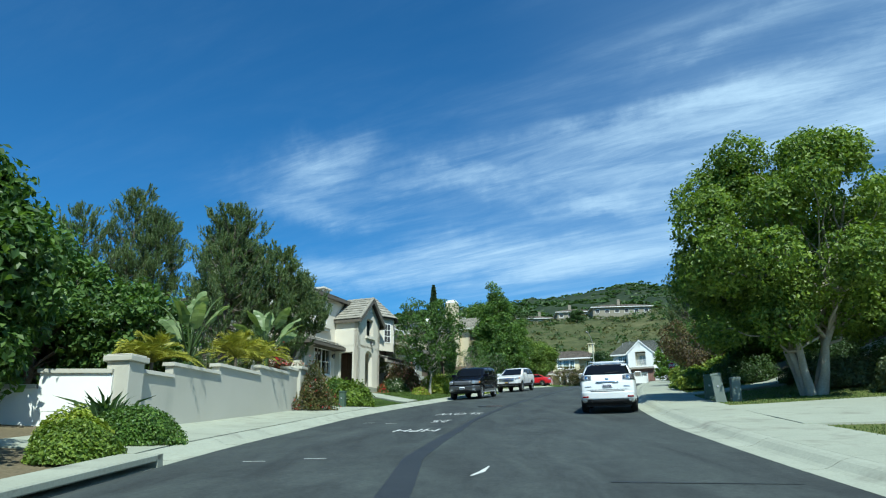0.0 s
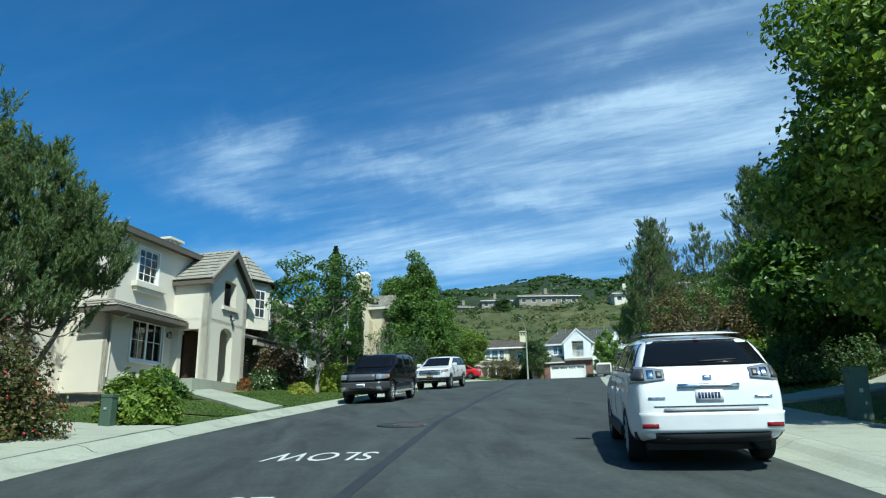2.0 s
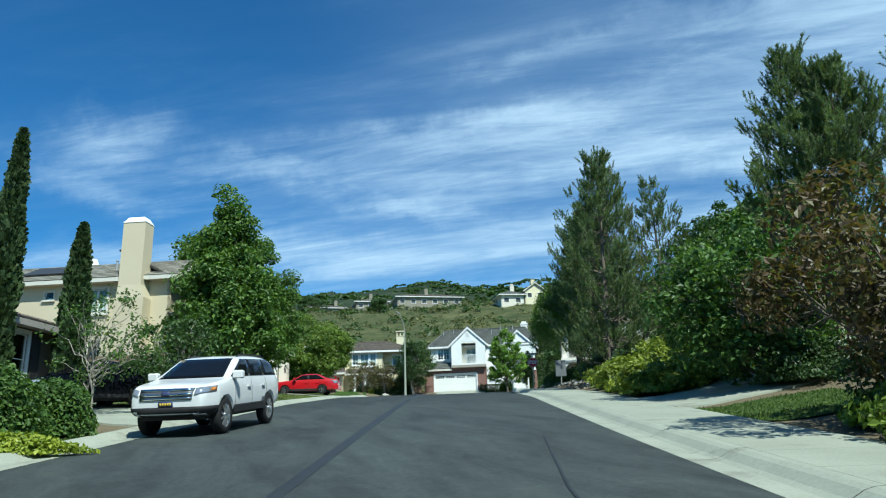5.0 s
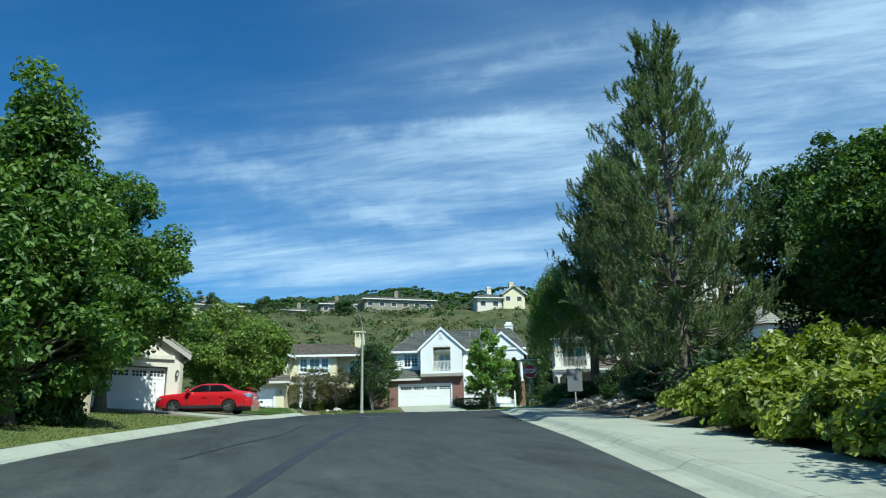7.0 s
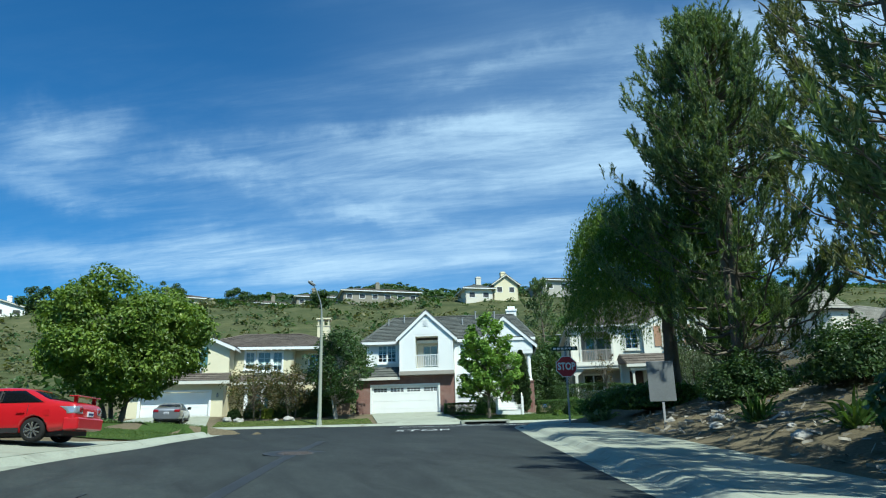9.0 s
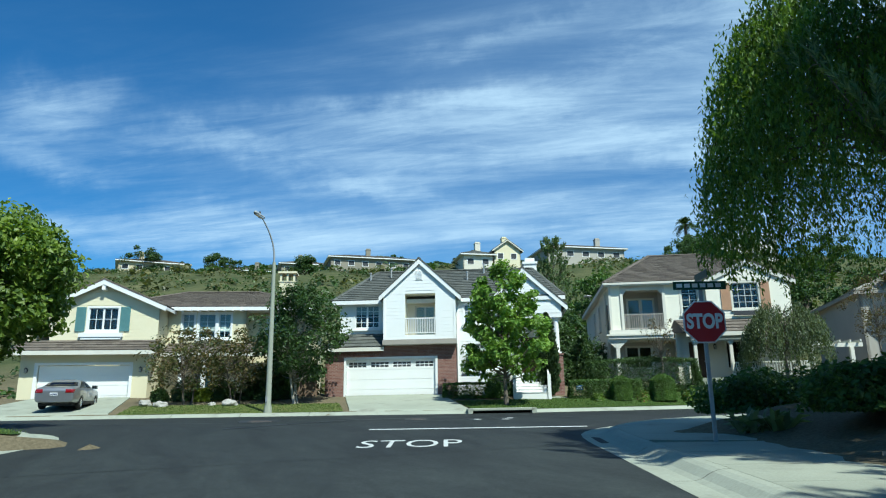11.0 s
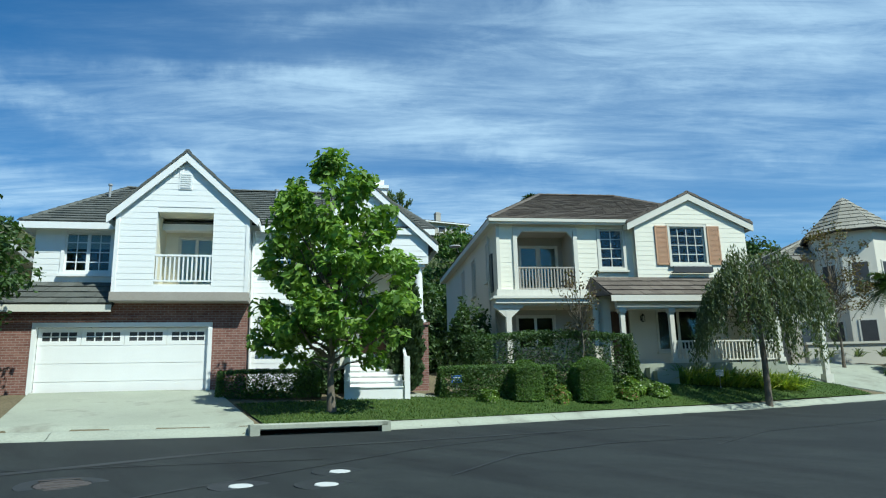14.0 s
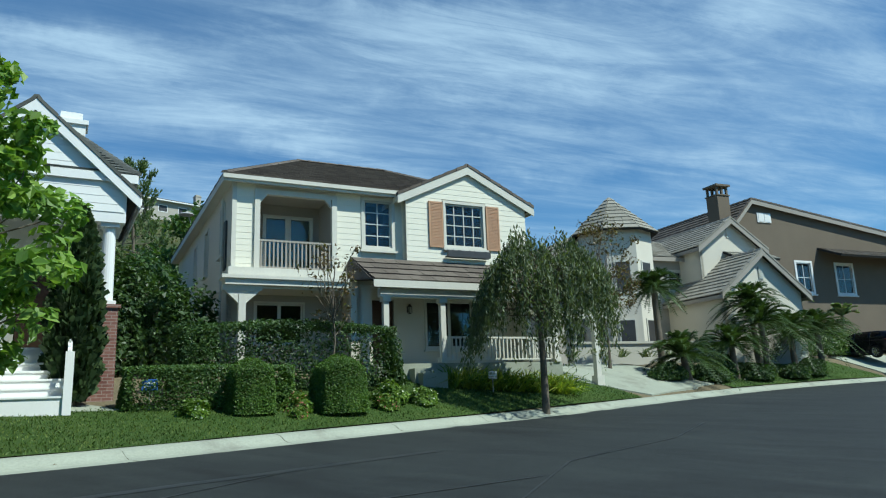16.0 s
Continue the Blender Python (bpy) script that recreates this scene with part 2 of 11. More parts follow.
# ---- plan of the street ----
# heart of the driven line: x, y, road level
LINE = [(0.0, -60, -6.2), (0.0, -30, -3.1), (0.0, 0.0, 0.0), (0.15, 3.78, 0.36), (0.39, 7.57, 0.75), (0.75, 11.37, 1.13), (1.17, 15.14, 1.53), (1.69, 18.95, 1.89),
        (2.35, 22.67, 2.30), (3.14, 26.42, 2.72), (4.04, 30.16, 3.13), (5.03, 33.81, 3.53), (6.14, 37.47, 3.94), (11.9, 55.46, 5.96),
        (15.53, 66.26, 7.15), (20.78, 81.73, 8.52), (21.81, 84.44, 8.70), (22.93, 86.98, 8.90), (26.5, 96.6, 9.60), (32.0, 112.0, 10.25), (35.0, 120.0, 10.7), (60.0, 190.0, 14.0)]


def resample(points, step=0.5):
    p = np.array(points, float)
    d = np.r_[0, np.cumsum(np.hypot(*np.diff(p[:, :2], axis=0).T))]
    q = np.arange(0, d[-1], step)
    r = np.c_[[np.interp(q, d, p[:, k]) for k in range(p.shape[1])]].T
    for _ in range(12):
        r[1:-1] = (r[:-2] + 2 * r[1:-1] + r[2:]) / 4
    return r


HEART = resample(LINE)
HEART_D = np.r_[0, np.cumsum(np.hypot(*np.diff(HEART[:, :2], axis=0).T))]
HEART_S = HEART_D - HEART_D[np.argmin(HEART[:, 0] ** 2 + HEART[:, 1] ** 2)]
HEART_T = np.gradient(HEART[:, :2], axis=0)
HEART_T /= np.linalg.norm(HEART_T, axis=1)[:, None]


def street(s, u):
    """Plan point at s metres along the driven line and u metres to its right."""
    k = [float(np.interp(s, HEART_S, HEART[:, 0])), float(np.interp(s, HEART_S, HEART[:, 1]))]
    tx, ty = float(np.interp(s, HEART_S, HEART_T[:, 0])), float(np.interp(s, HEART_S, HEART_T[:, 1]))
    return k[0] + u * ty, k[1] - u * tx


def street_angle(s):
    return math.degrees(math.atan2(float(np.interp(s, HEART_S, HEART_T[:, 1])), float(np.interp(s, HEART_S, HEART_T[:, 0]))))


def along(x, y):
    """The street coordinates s, u of plan points."""
    x, y = np.atleast_1d(np.asarray(x, float)), np.atleast_1d(np.asarray(y, float))
    s, u = np.empty(x.shape), np.empty(x.shape)
    for a in range(0, len(x), 4000):
        dx, dy = x[a:a + 4000, None] - HEART[None, :, 0], y[a:a + 4000, None] - HEART[None, :, 1]
        k = np.argmin(dx * dx + dy * dy, axis=1)
        i = np.arange(len(k))
        qx, qy = dx[i, k], dy[i, k]
        tx, ty = HEART_T[k, 0], HEART_T[k, 1]
        s[a:a + 4000] = HEART_S[k] + qx * tx + qy * ty
        u[a:a + 4000] = qx * ty - qy * tx
    return s, u


def side_rise(x, y):
    """The cross street climbs to the east."""
    return np.where(np.asarray(y, float) > 70, 0.014 * np.clip(np.asarray(x, float) - 48, 0, 60), 0)


def road_level(x, y):
    s, _ = along(x, y)
    return np.interp(s, HEART_S, HEART[:, 2]) + side_rise(x, y)


FAR_X = [-80, -20, 0, 14, 23.7, 28.3, 32.2, 36, 41, 46, 57, 64, 70, 76, 82, 102, 160]
FAR_Y = [142, 124.5, 118.5, 114.6, 111.4, 109.4, 107.7, 107.1, 106.9, 106.5, 105.2, 104.0, 102.4, 100.4, 98.0, 89.0, 60.0]
LEFT_S, LEFT_U = [-60, 8, 11, 21, 30, 40, 50, 55, 70, 83, 92], [-5.2, -5.35, -5.6, -6.25, -6.75, -7.0, -7.0, -7.25, -7.75, -8.2, -8.6]
RIGHT_S, RIGHT_U = [-60, 10, 24, 39, 50, 70, 95], [4.3, 4.15, 3.85, 3.22, 2.92, 2.72, 2.62]


def smooth(a, b, v):
    t = np.clip((v - a) / (b - a), 0, 1)
    return t * t * (3 - 2 * t)


def fractal(x, y, size, seed):
    """A cheap sum of waves with an uneven look, about -1 to 1."""
    r = np.random.RandomState(seed)
    out = 0
    for k in range(7):
        a, ph, f = r.uniform(0, 6.28), r.uniform(0, 6.28), 2 ** (k * 0.55) / size
        out = out + np.sin((x * np.cos(a) + y * np.sin(a)) * 6.28 * f + ph) / (1 + 0.6 * k)
    return out / 2.2


NEAR_X, NEAR_Y = [27.6, 28.6, 30.3, 33, 36.8, 42, 50, 60, 70, 82, 102, 160], [92.1, 93.6, 94.9, 95.9, 96.9, 97.4, 97.2, 96.0, 93.2, 88.5, 79.0, 50.0]
WEST_X, WEST_Y = [-80, -20, 0, 9, 14.5, 17.2, 18.3], [131.5, 114.2, 108.2, 105.2, 102.6, 99.4, 96.5]


def ground_level(x, y):
    """Height of lawns, banks and hills; the road bed lies below its own surface."""
    shape = np.shape(x)
    x, y = np.atleast_1d(np.asarray(x, float)).ravel(), np.atleast_1d(np.asarray(y, float)).ravel()
    s, u = along(x, y)
    z = np.interp(s, HEART_S, HEART[:, 2])
    dl, dr = np.interp(s, LEFT_S, LEFT_U) - u, u - np.interp(s, RIGHT_S, RIGHT_U)
    far = (y - np.interp(x, FAR_X, FAR_Y)) * 0.93
    # the two near blocks end at the cross street
    dr = np.where((x > 27.6) & (y > 75), np.minimum(np.where(s > 96, 99, dr), (np.interp(x, NEAR_X, NEAR_Y) - y) * 0.93), dr)
    dl = np.where((x < 18.3) & (y > 75), np.minimum(np.where(s > 96, 99, dl), (np.interp(x, WEST_X, WEST_Y) - y) * 0.93), dl)
    dl = dl - 1.5 * np.exp(-((x - 18.2) ** 2 + (y - 96.8) ** 2) / 7.0)
    dr = np.where((s > 94) & (x < 27.6), -1, dr)
    dl = np.where((s > 94) & (x > 18.3), -1, dl)
    rise_l = 0.10 + 0.09 * np.clip(dl - 1.2, 0, 8)
    bank = smooth(26, 40, s)
    steep = smooth(58, 72, s)
    edge = 3.3 - 0.6 * steep
    rise_r = 0.10 + bank * ((0.14 + 0.12 * steep) * np.clip(dr - edge, 0, 3) + 0.33 * np.clip(dr - edge - 3, 0, 12)) + (1 - bank) * (0.02 * np.clip(dr - 3, 0, 9) + 0.3 * np.clip(dr - 12, 0, 8))
    rise_f = 0.10 + (0.105 + 0.2 * smooth(62, 72, x)) * np.clip(far - 0.6, 0, 7.5) + 0.17 * smooth(37, 46, x) * (1 - smooth(62, 72, x)) * np.clip(far - 0.6, 0, 3.4)
    lift = np.where(dl > 0.62, rise_l, np.where(dr > 0.62, rise_r, np.where(far > 0.62, rise_f, -0.28)))
    # the hillside behind the far houses, its terrace of houses, and the ridge
    v = 0.34 * x + 0.94 * y
    lift = np.where(v > 125, 0.85, lift)
    z = np.interp(np.minimum(s, 128 + 0 * s), HEART_S, HEART[:, 2]) + lift + side_rise(x, y)
    hill = 0.335 * np.clip(v - 136, 0, 85) + 0.20 * np.clip(v - 221, 0, 60) + 0.236 * np.clip(v - 318, 0, 475)
    peak = 9 * np.exp(-((x - 205) / 62) ** 2 - ((v - 790) / 120) ** 2) + 7 * np.exp(-((x - 330) / 60) ** 2 - ((v - 790) / 120) ** 2)
    z = z + hill + peak
    z = z + np.where(v > 140, fractal(x, y, 60, 3) * np.clip((v - 140) / 60, 0, 1) * 1.3 + fractal(x, y, 230, 5) * np.clip((v - 330) / 200, 0, 1) * 8, 0)
    z = z + fractal(x, y, 9, 8) * 0.02
    return z.reshape(shape) if shape else float(z[0])


def gz(x, y):
    return float(ground_level(np.array([x]), np.array([y]))[0])


def mesh_from(name, verts, faces, smooth_faces=False):
    me = bpy.data.meshes.new(name)
    verts, faces = np.asarray(verts, np.float32), np.asarray(faces, np.int32)
    me.vertices.add(len(verts))
    me.vertices.foreach_set("co", verts.ravel())
    k = faces.shape[1]
    me.loops.add(faces.size)
    me.loops.foreach_set("vertex_index", faces.ravel())
    me.polygons.add(len(faces))
    me.polygons.foreach_set("loop_start", np.arange(0, faces.size, k, dtype=np.int32))
    me.polygons.foreach_set("loop_total", np.full(len(faces), k, np.int32))
    me.polygons.foreach_set("use_smooth", np.full(len(faces), smooth_faces))
    me.update(calc_edges=True)
    return me


def thing_mesh(name, me, mat, label="", category="", group="", kind="", parent=None):
    ob = new(name, me)
    me.materials.append(mat)
    ob.parent = parent
    return tagged(ob, label, category, group, kind)


def ground_material():
    m, nt, b = material("ground", (0.1, 0.1, 0.05), 0.95, 0.1)
    tc = nt.nodes.new("ShaderNodeTexCoord")
    sep = nt.nodes.new("ShaderNodeSeparateXYZ")
    nt.links.new(tc.outputs["Object"], sep.inputs[0])
    n_big, n_mid, n_fine = noise_node(nt, 0.05, 6, 0.65), noise_node(nt, 0.35, 5, 0.65), noise_node(nt, 14, 4, 0.7)
    scrub = mixed(nt, 0.5, ramp(nt, n_big, [(0.36, (0.045, 0.06, 0.026)), (0.52, (0.085, 0.095, 0.04)), (0.72, (0.17, 0.16, 0.08))]),
                  ramp(nt, n_mid, [(0.40, (0.04, 0.055, 0.022)), (0.68, (0.13, 0.13, 0.06))]))
    soil = mixed(nt, 0.5, ramp(nt, n_mid, [(0.3, (0.10, 0.085, 0.055)), (0.7, (0.20, 0.165, 0.10))]), ramp(nt, n_fine, [(0.3, (0.07, 0.06, 0.035)), (0.7, (0.24, 0.20, 0.13))]))
    # the far ridge is covered in dark chaparral
    far = nt.nodes.new("ShaderNodeMapRange")
    nt.links.new(sep.outputs[1], far.inputs[0])
    far.inputs[1].default_value, far.inputs[2].default_value = 285, 345
    scrub = mixed(nt, far.outputs[0], scrub, ramp(nt, n_big, [(0.35, (0.022, 0.036, 0.02)), (0.6, (0.04, 0.055, 0.03)), (0.75, (0.075, 0.08, 0.045))]))
    mr = nt.nodes.new("ShaderNodeMapRange")
    nt.links.new(sep.outputs[2], mr.inputs[0])
    mr.inputs[1].default_value, mr.inputs[2].default_value = 12.5, 16.0
    nt.links.new(mixed(nt, mr.outputs[0], soil, scrub), b.inputs["Base Color"])
    bump(nt, b, n_fine, 0.6, 0.05)
    return m


GROUND = ground_material()


def build_ground():
    def lines(a, b, step, far, grow=1.18):
        core = list(np.arange(a, b, step))
        lo, hi, d = [a], [core[-1]], step
        while hi[-1] < far:
            d *= grow
            hi.append(hi[-1] + d)
            lo.append(lo[-1] - d)
        return np.array(sorted(lo[1:]) + core + hi[1:])
    xs, ys = lines(-45, 85, 0.8, 2600), lines(-25, 140, 0.8, 2600)
    X, Y = np.meshgrid(xs, ys)
    Z = ground_level(X.ravel(), Y.ravel())
    n, m = len(xs), len(ys)
    i = np.arange(n * m).reshape(m, n)
    f = np.c_[i[:-1, :-1].ravel(), i[:-1, 1:].ravel(), i[1:, 1:].ravel(), i[1:, :-1].ravel()]
    ob = thing_mesh("ground", mesh_from("ground", np.c_[X.ravel(), Y.ravel(), Z], f, True), GROUND, "dry soil and scrub-covered hillside rising behind the houses", "ground", kind="structure")
    return ob


build_ground()


def offset_line(line, d):
    """A plan polyline shifted d metres to its right."""
    p = np.array(line, float)[:, :2]
    t = np.gradient(p, axis=0)
    t /= np.linalg.norm(t, axis=1)[:, None]
    return p + d * np.c_[t[:, 1], -t[:, 0]]


def even(line, step):
    p = np.array(line, float)[:, :2]
    d = np.r_[0, np.cumsum(np.hypot(*np.diff(p, axis=0).T))]
    n = max(2, int(round(d[-1] / step)) + 1)
    q = np.linspace(0, d[-1], n)
    return np.c_[np.interp(q, d, p[:, 0]), np.interp(q, d, p[:, 1])]


def rounded(line, times=3):
    p = np.array(line, float)[:, :2]
    for _ in range(times):
        q = [p[0]]
        for a, b in zip(p[:-1], p[1:]):
            q += [a * 0.75 + b * 0.25, a * 0.25 + b * 0.75]
        p = np.array(q + [p[-1]])
    return p


def ribbon(name, line, profile, level, closed_profile=False):
    """A strip along a plan line; profile: (metres to the right, metres above level)."""
    cols = []
    for d, h in profile:
        q = offset_line(line, d)
        cols.append(np.c_[q, level(q[:, 0], q[:, 1]) + h])
    v = np.stack(cols, 1)
    n, k = v.shape[:2]
    i = np.arange(n * k).reshape(n, k)
    if closed_profile:
        i = np.c_[i, i[:, :1]]
    f = np.c_[i[:-1, :-1].ravel(), i[:-1, 1:].ravel(), i[1:, 1:].ravel(), i[1:, :-1].ravel()]
    return mesh_from(name, v.reshape(-1, 3), f)


# kerb lines, with the road on their left for the right and far side
RIGHT_KERB = rounded([street(s, np.interp(s, RIGHT_S, RIGHT_U)) for s in (-60, -30, -10, 0, 10, 20, 30, 40, 50, 60, 70, 80, 88, 93)] + [(27.75, 92.3), (28.6, 93.6), (30.3, 94.9), (33, 95.9), (36.8, 96.9), (42, 97.4), (50, 97.2), (60, 96.0), (70, 93.2), (82, 88.5), (102, 79.0), (150, 55.0)])
LEFT_KERB = rounded([(-80, 131.5), (-20, 114.2), (0, 108.2), (9, 105.2), (14.5, 102.6), (17.2, 99.4), street(97, -8.4)] + [street(s, np.interp(s, LEFT_S, LEFT_U)) for s in (92, 88, 83, 70, 60, 50, 40, 30, 21, 11, 0, -10, -30, -60)])
FAR_KERB = rounded(list(zip(FAR_X, FAR_Y))[::-1])[::-1]


def build_road():
    v, f = [], []
    s = np.arange(-60, 101, 1.0)
    u = np.linspace(-1, 1, 15)
    rows = []
    for a in s:
        lo, hi = np.interp(a, LEFT_S, LEFT_U) - 0.1, np.interp(a, RIGHT_S, RIGHT_U) + 0.1
        rows.append([street(a, lo + (hi - lo) * (k + 1) / 2) for k in u])
    p = np.array(rows)
    z = road_level(p[..., 0].ravel(), p[..., 1].ravel())
    n, k = p.shape[:2]
    i = np.arange(n * k).reshape(n, k)
    f1 = np.c_[i[:-1, :-1].ravel(), i[:-1, 1:].ravel(), i[1:, 1:].ravel(), i[1:, :-1].ravel()]
    v1 = np.c_[p.reshape(-1, 2), z]
    thing_mesh("road", mesh_from("road", v1, f1, True), ASPHALT, "dark asphalt residential street climbing a hill", "road", kind="structure")
    xs = np.arange(-80, 151, 1.5)
    near = np.r_[LEFT_KERB[LEFT_KERB[:, 1] > 97.5], RIGHT_KERB[RIGHT_KERB[:, 1] > 93.4]]
    near = near[np.argsort(near[:, 0])]
    rows = []
    for x in xs:
        yf, yn = np.interp(x, FAR_X, FAR_Y) + 0.1, np.interp(x, near[:, 0], near[:, 1]) - 0.1
        if 17.3 < x < 29.4:
            yn = min(yn, 91.0)
        rows.append([(x, yn + (yf - yn) * k) for k in np.linspace(0, 1, 12)])
    p = np.array(rows)
    z = road_level(p[..., 0].ravel(), p[..., 1].ravel()) + 0.003
    n, k = p.shape[:2]
    i = np.arange(n * k).reshape(n, k)
    f2 = np.c_[i[:-1, :-1].ravel(), i[1:, :-1].ravel(), i[1:, 1:].ravel(), i[:-1, 1:].ravel()]
    thing_mesh("road_cross", mesh_from("road_cross", np.c_[p.reshape(-1, 2), z], f2, True), ASPHALT, "dark asphalt cross street at the junction", "road", kind="structure")


build_road()

KERB_PROFILE = [(0.0, 0.004), (0.34, 0.002), (0.44, 0.03), (0.58, 0.11), (0.68, 0.138), (0.80, 0.145), (0.80, -0.2)]


def kerb_run(name, line, side, label, piece=3.05):
    """A rolled kerb with its gutter, cast in lengths with open joints."""
    top = tagged(new(name), label, "kerb", kind="structure")
    p = even(line, piece / 4)
    for a in range(0, len(p) - 4, 4):
        seg = p[a:a + 5].copy()
        seg[-1] = seg[-1] + (seg[-2] - seg[-1]) * 0.02
        c = seg.mean(0)
        if not (-45 < c[0] < 95 and -16 < c[1] < 150):
            continue
        prof = [(side * d, h) for d, h in KERB_PROFILE]
        me = ribbon("kerb_stone", seg, prof, road_level)
        if side < 0:
            me.flip_normals()
        thing_mesh("kerb_stone", me, KERB, parent=top)


kerb_run("kerb_1", RIGHT_KERB, 1, "pale rolled concrete kerb and gutter beside the pavement")
kerb_run("kerb_2", LEFT_KERB, 1, "pale rolled concrete kerb and gutter along the lawns")
kerb_run("kerb_3", FAR_KERB, -1, "pale concrete kerb along the cross street")

# ---- plants ----
BARK = rough_surface("bark", (0.09, 0.075, 0.055), (0.20, 0.17, 0.13), 2.0, 22, 0.95, 0.6, 0.02)
BARK_PALE = rough_surface("bark_pale", (0.22, 0.20, 0.16), (0.40, 0.37, 0.31), 2.0, 18, 0.9, 0.5, 0.015)
LEAF_FRESH = leaf_material("leaf_fresh", [(0.07, 0.13, 0.025), (0.12, 0.20, 0.035), (0.19, 0.28, 0.05)])
LEAF_MID = leaf_material("leaf_mid", [(0.04, 0.085, 0.024), (0.075, 0.14, 0.035), (0.125, 0.20, 0.05)])
LEAF_DARK = leaf_material("leaf_dark", [(0.028, 0.058, 0.02), (0.05, 0.095, 0.03), (0.085, 0.14, 0.046)])
LEAF_LUSH = leaf_material("leaf_lush", [(0.045, 0.095, 0.022), (0.085, 0.16, 0.032), (0.14, 0.22, 0.045)])
LEAF_YELLOW = leaf_material("leaf_yellow", [(0.16, 0.22, 0.03), (0.26, 0.32, 0.045), (0.36, 0.40, 0.07)])
LEAF_BRONZE = leaf_material("leaf_bronze", [(0.065, 0.05, 0.028), (0.13, 0.085, 0.048), (0.12, 0.125, 0.045)])
LEAF_RUSSET = leaf_material("leaf_russet", [(0.05, 0.07, 0.025), (0.10, 0.105, 0.035), (0.15, 0.10, 0.05)])
LEAF_LIME = leaf_material("leaf_lime", [(0.075, 0.13, 0.025), (0.13, 0.195, 0.034), (0.21, 0.285, 0.05)])
LEAF_BRIGHT = leaf_material("leaf_bright", [(0.09, 0.17, 0.03), (0.15, 0.26, 0.045), (0.24, 0.35, 0.075)])
LEAF_SCRUB = leaf_material("leaf_scrub", [(0.07, 0.08, 0.034), (0.11, 0.118, 0.05), (0.165, 0.155, 0.075)])
LEAF_COVER = leaf_material("leaf_cover", [(0.13, 0.18, 0.03), (0.22, 0.27, 0.045), (0.32, 0.36, 0.07)])
LEAF_BLUE = leaf_material("leaf_blue", [(0.06, 0.11, 0.055), (0.10, 0.16, 0.085), (0.15, 0.21, 0.12)])
LEAF_OLIVE = leaf_material("leaf_olive", [(0.06, 0.085, 0.045), (0.10, 0.13, 0.07), (0.15, 0.18, 0.10)])
LEAF_GREY = leaf_material("leaf_grey", [(0.09, 0.12, 0.06), (0.14, 0.17, 0.09), (0.20, 0.23, 0.14)])
NEEDLE = leaf_material("needle", [(0.065, 0.105, 0.05), (0.12, 0.175, 0.082), (0.21, 0.26, 0.125)], 0.55, 0.45)
NEEDLE_DRY = leaf_material("needle_dry", [(0.085, 0.105, 0.05), (0.14, 0.16, 0.072), (0.22, 0.21, 0.105)], 0.55, 0.45)
CYPRESS = leaf_material("cypress_scale", [(0.02, 0.045, 0.016), (0.04, 0.07, 0.024), (0.065, 0.10, 0.035)], 0.6, 0.2)
FLOWER_RED = leaf_material("petal_red", [(0.45, 0.015, 0.02), (0.60, 0.03, 0.04), (0.50, 0.05, 0.09)], 0.5, 0.3)
FLOWER_PINK = leaf_material("petal_pink", [(0.55, 0.16, 0.18), (0.65, 0.30, 0.28), (0.42, 0.08, 0.10)], 0.5, 0.3)
FLOWER_WHITE = leaf_material("petal_white", [(0.6, 0.62, 0.52), (0.75, 0.75, 0.68), (0.55, 0.55, 0.40)], 0.5, 0.3)
PALM_LEAF = leaf_material("palm_leaf", [(0.04, 0.07, 0.025), (0.055, 0.095, 0.03), (0.085, 0.13, 0.04)], 0.4, 0.25)
PALM_YELLOW = leaf_material("palm_yellow", [(0.22, 0.24, 0.04), (0.34, 0.34, 0.05), (0.42, 0.40, 0.08)], 0.4, 0.3)
BANANA = leaf_material("banana_leaf", [(0.13, 0.19, 0.08), (0.18, 0.25, 0.11), (0.25, 0.31, 0.17)], 0.35, 0.4)
GRASS_BLADE = leaf_material("grass_blade", [(0.05, 0.09, 0.017), (0.075, 0.125, 0.023), (0.12, 0.16, 0.035)], 0.6, 0.3)


def unit(rng, n):
    v = rng.normal(size=(n, 3))
    return v / np.linalg.norm(v, axis=1)[:, None]


def leaves(rng, centres, size, up=0.35, long=1.7, jitter=0.35, droop=0.0, outward=None):
    """Bent four-cornered leaves at the given places."""
    n = len(centres)
    nor = unit(rng, n)
    if outward is not None:
        nor = nor * 0.75 + outward * 0.7
    nor[:, 2] += up
    nor /= np.linalg.norm(nor, axis=1)[:, None]
    d = unit(rng, n)
    d[:, 2] -= droop
    d -= nor * (d * nor).sum(1)[:, None]
    d /= np.linalg.norm(d, axis=1)[:, None] + 1e-9
    w = np.cross(nor, d)
    s = (size * rng.uniform(1 - jitter, 1 + jitter, n))[:, None]
    a = centres - d * s * long * 0.5
    c = centres + d * s * long * 0.5 - nor * s * 0.18
    b = centres + w * s * 0.5 + nor * s * 0.12
    e = centres - w * s * 0.5 + nor * s * 0.12
    v = np.stack([a, b, c, e], 1).reshape(-1, 3)
    f = np.arange(4 * n).reshape(n, 4)
    return v, f


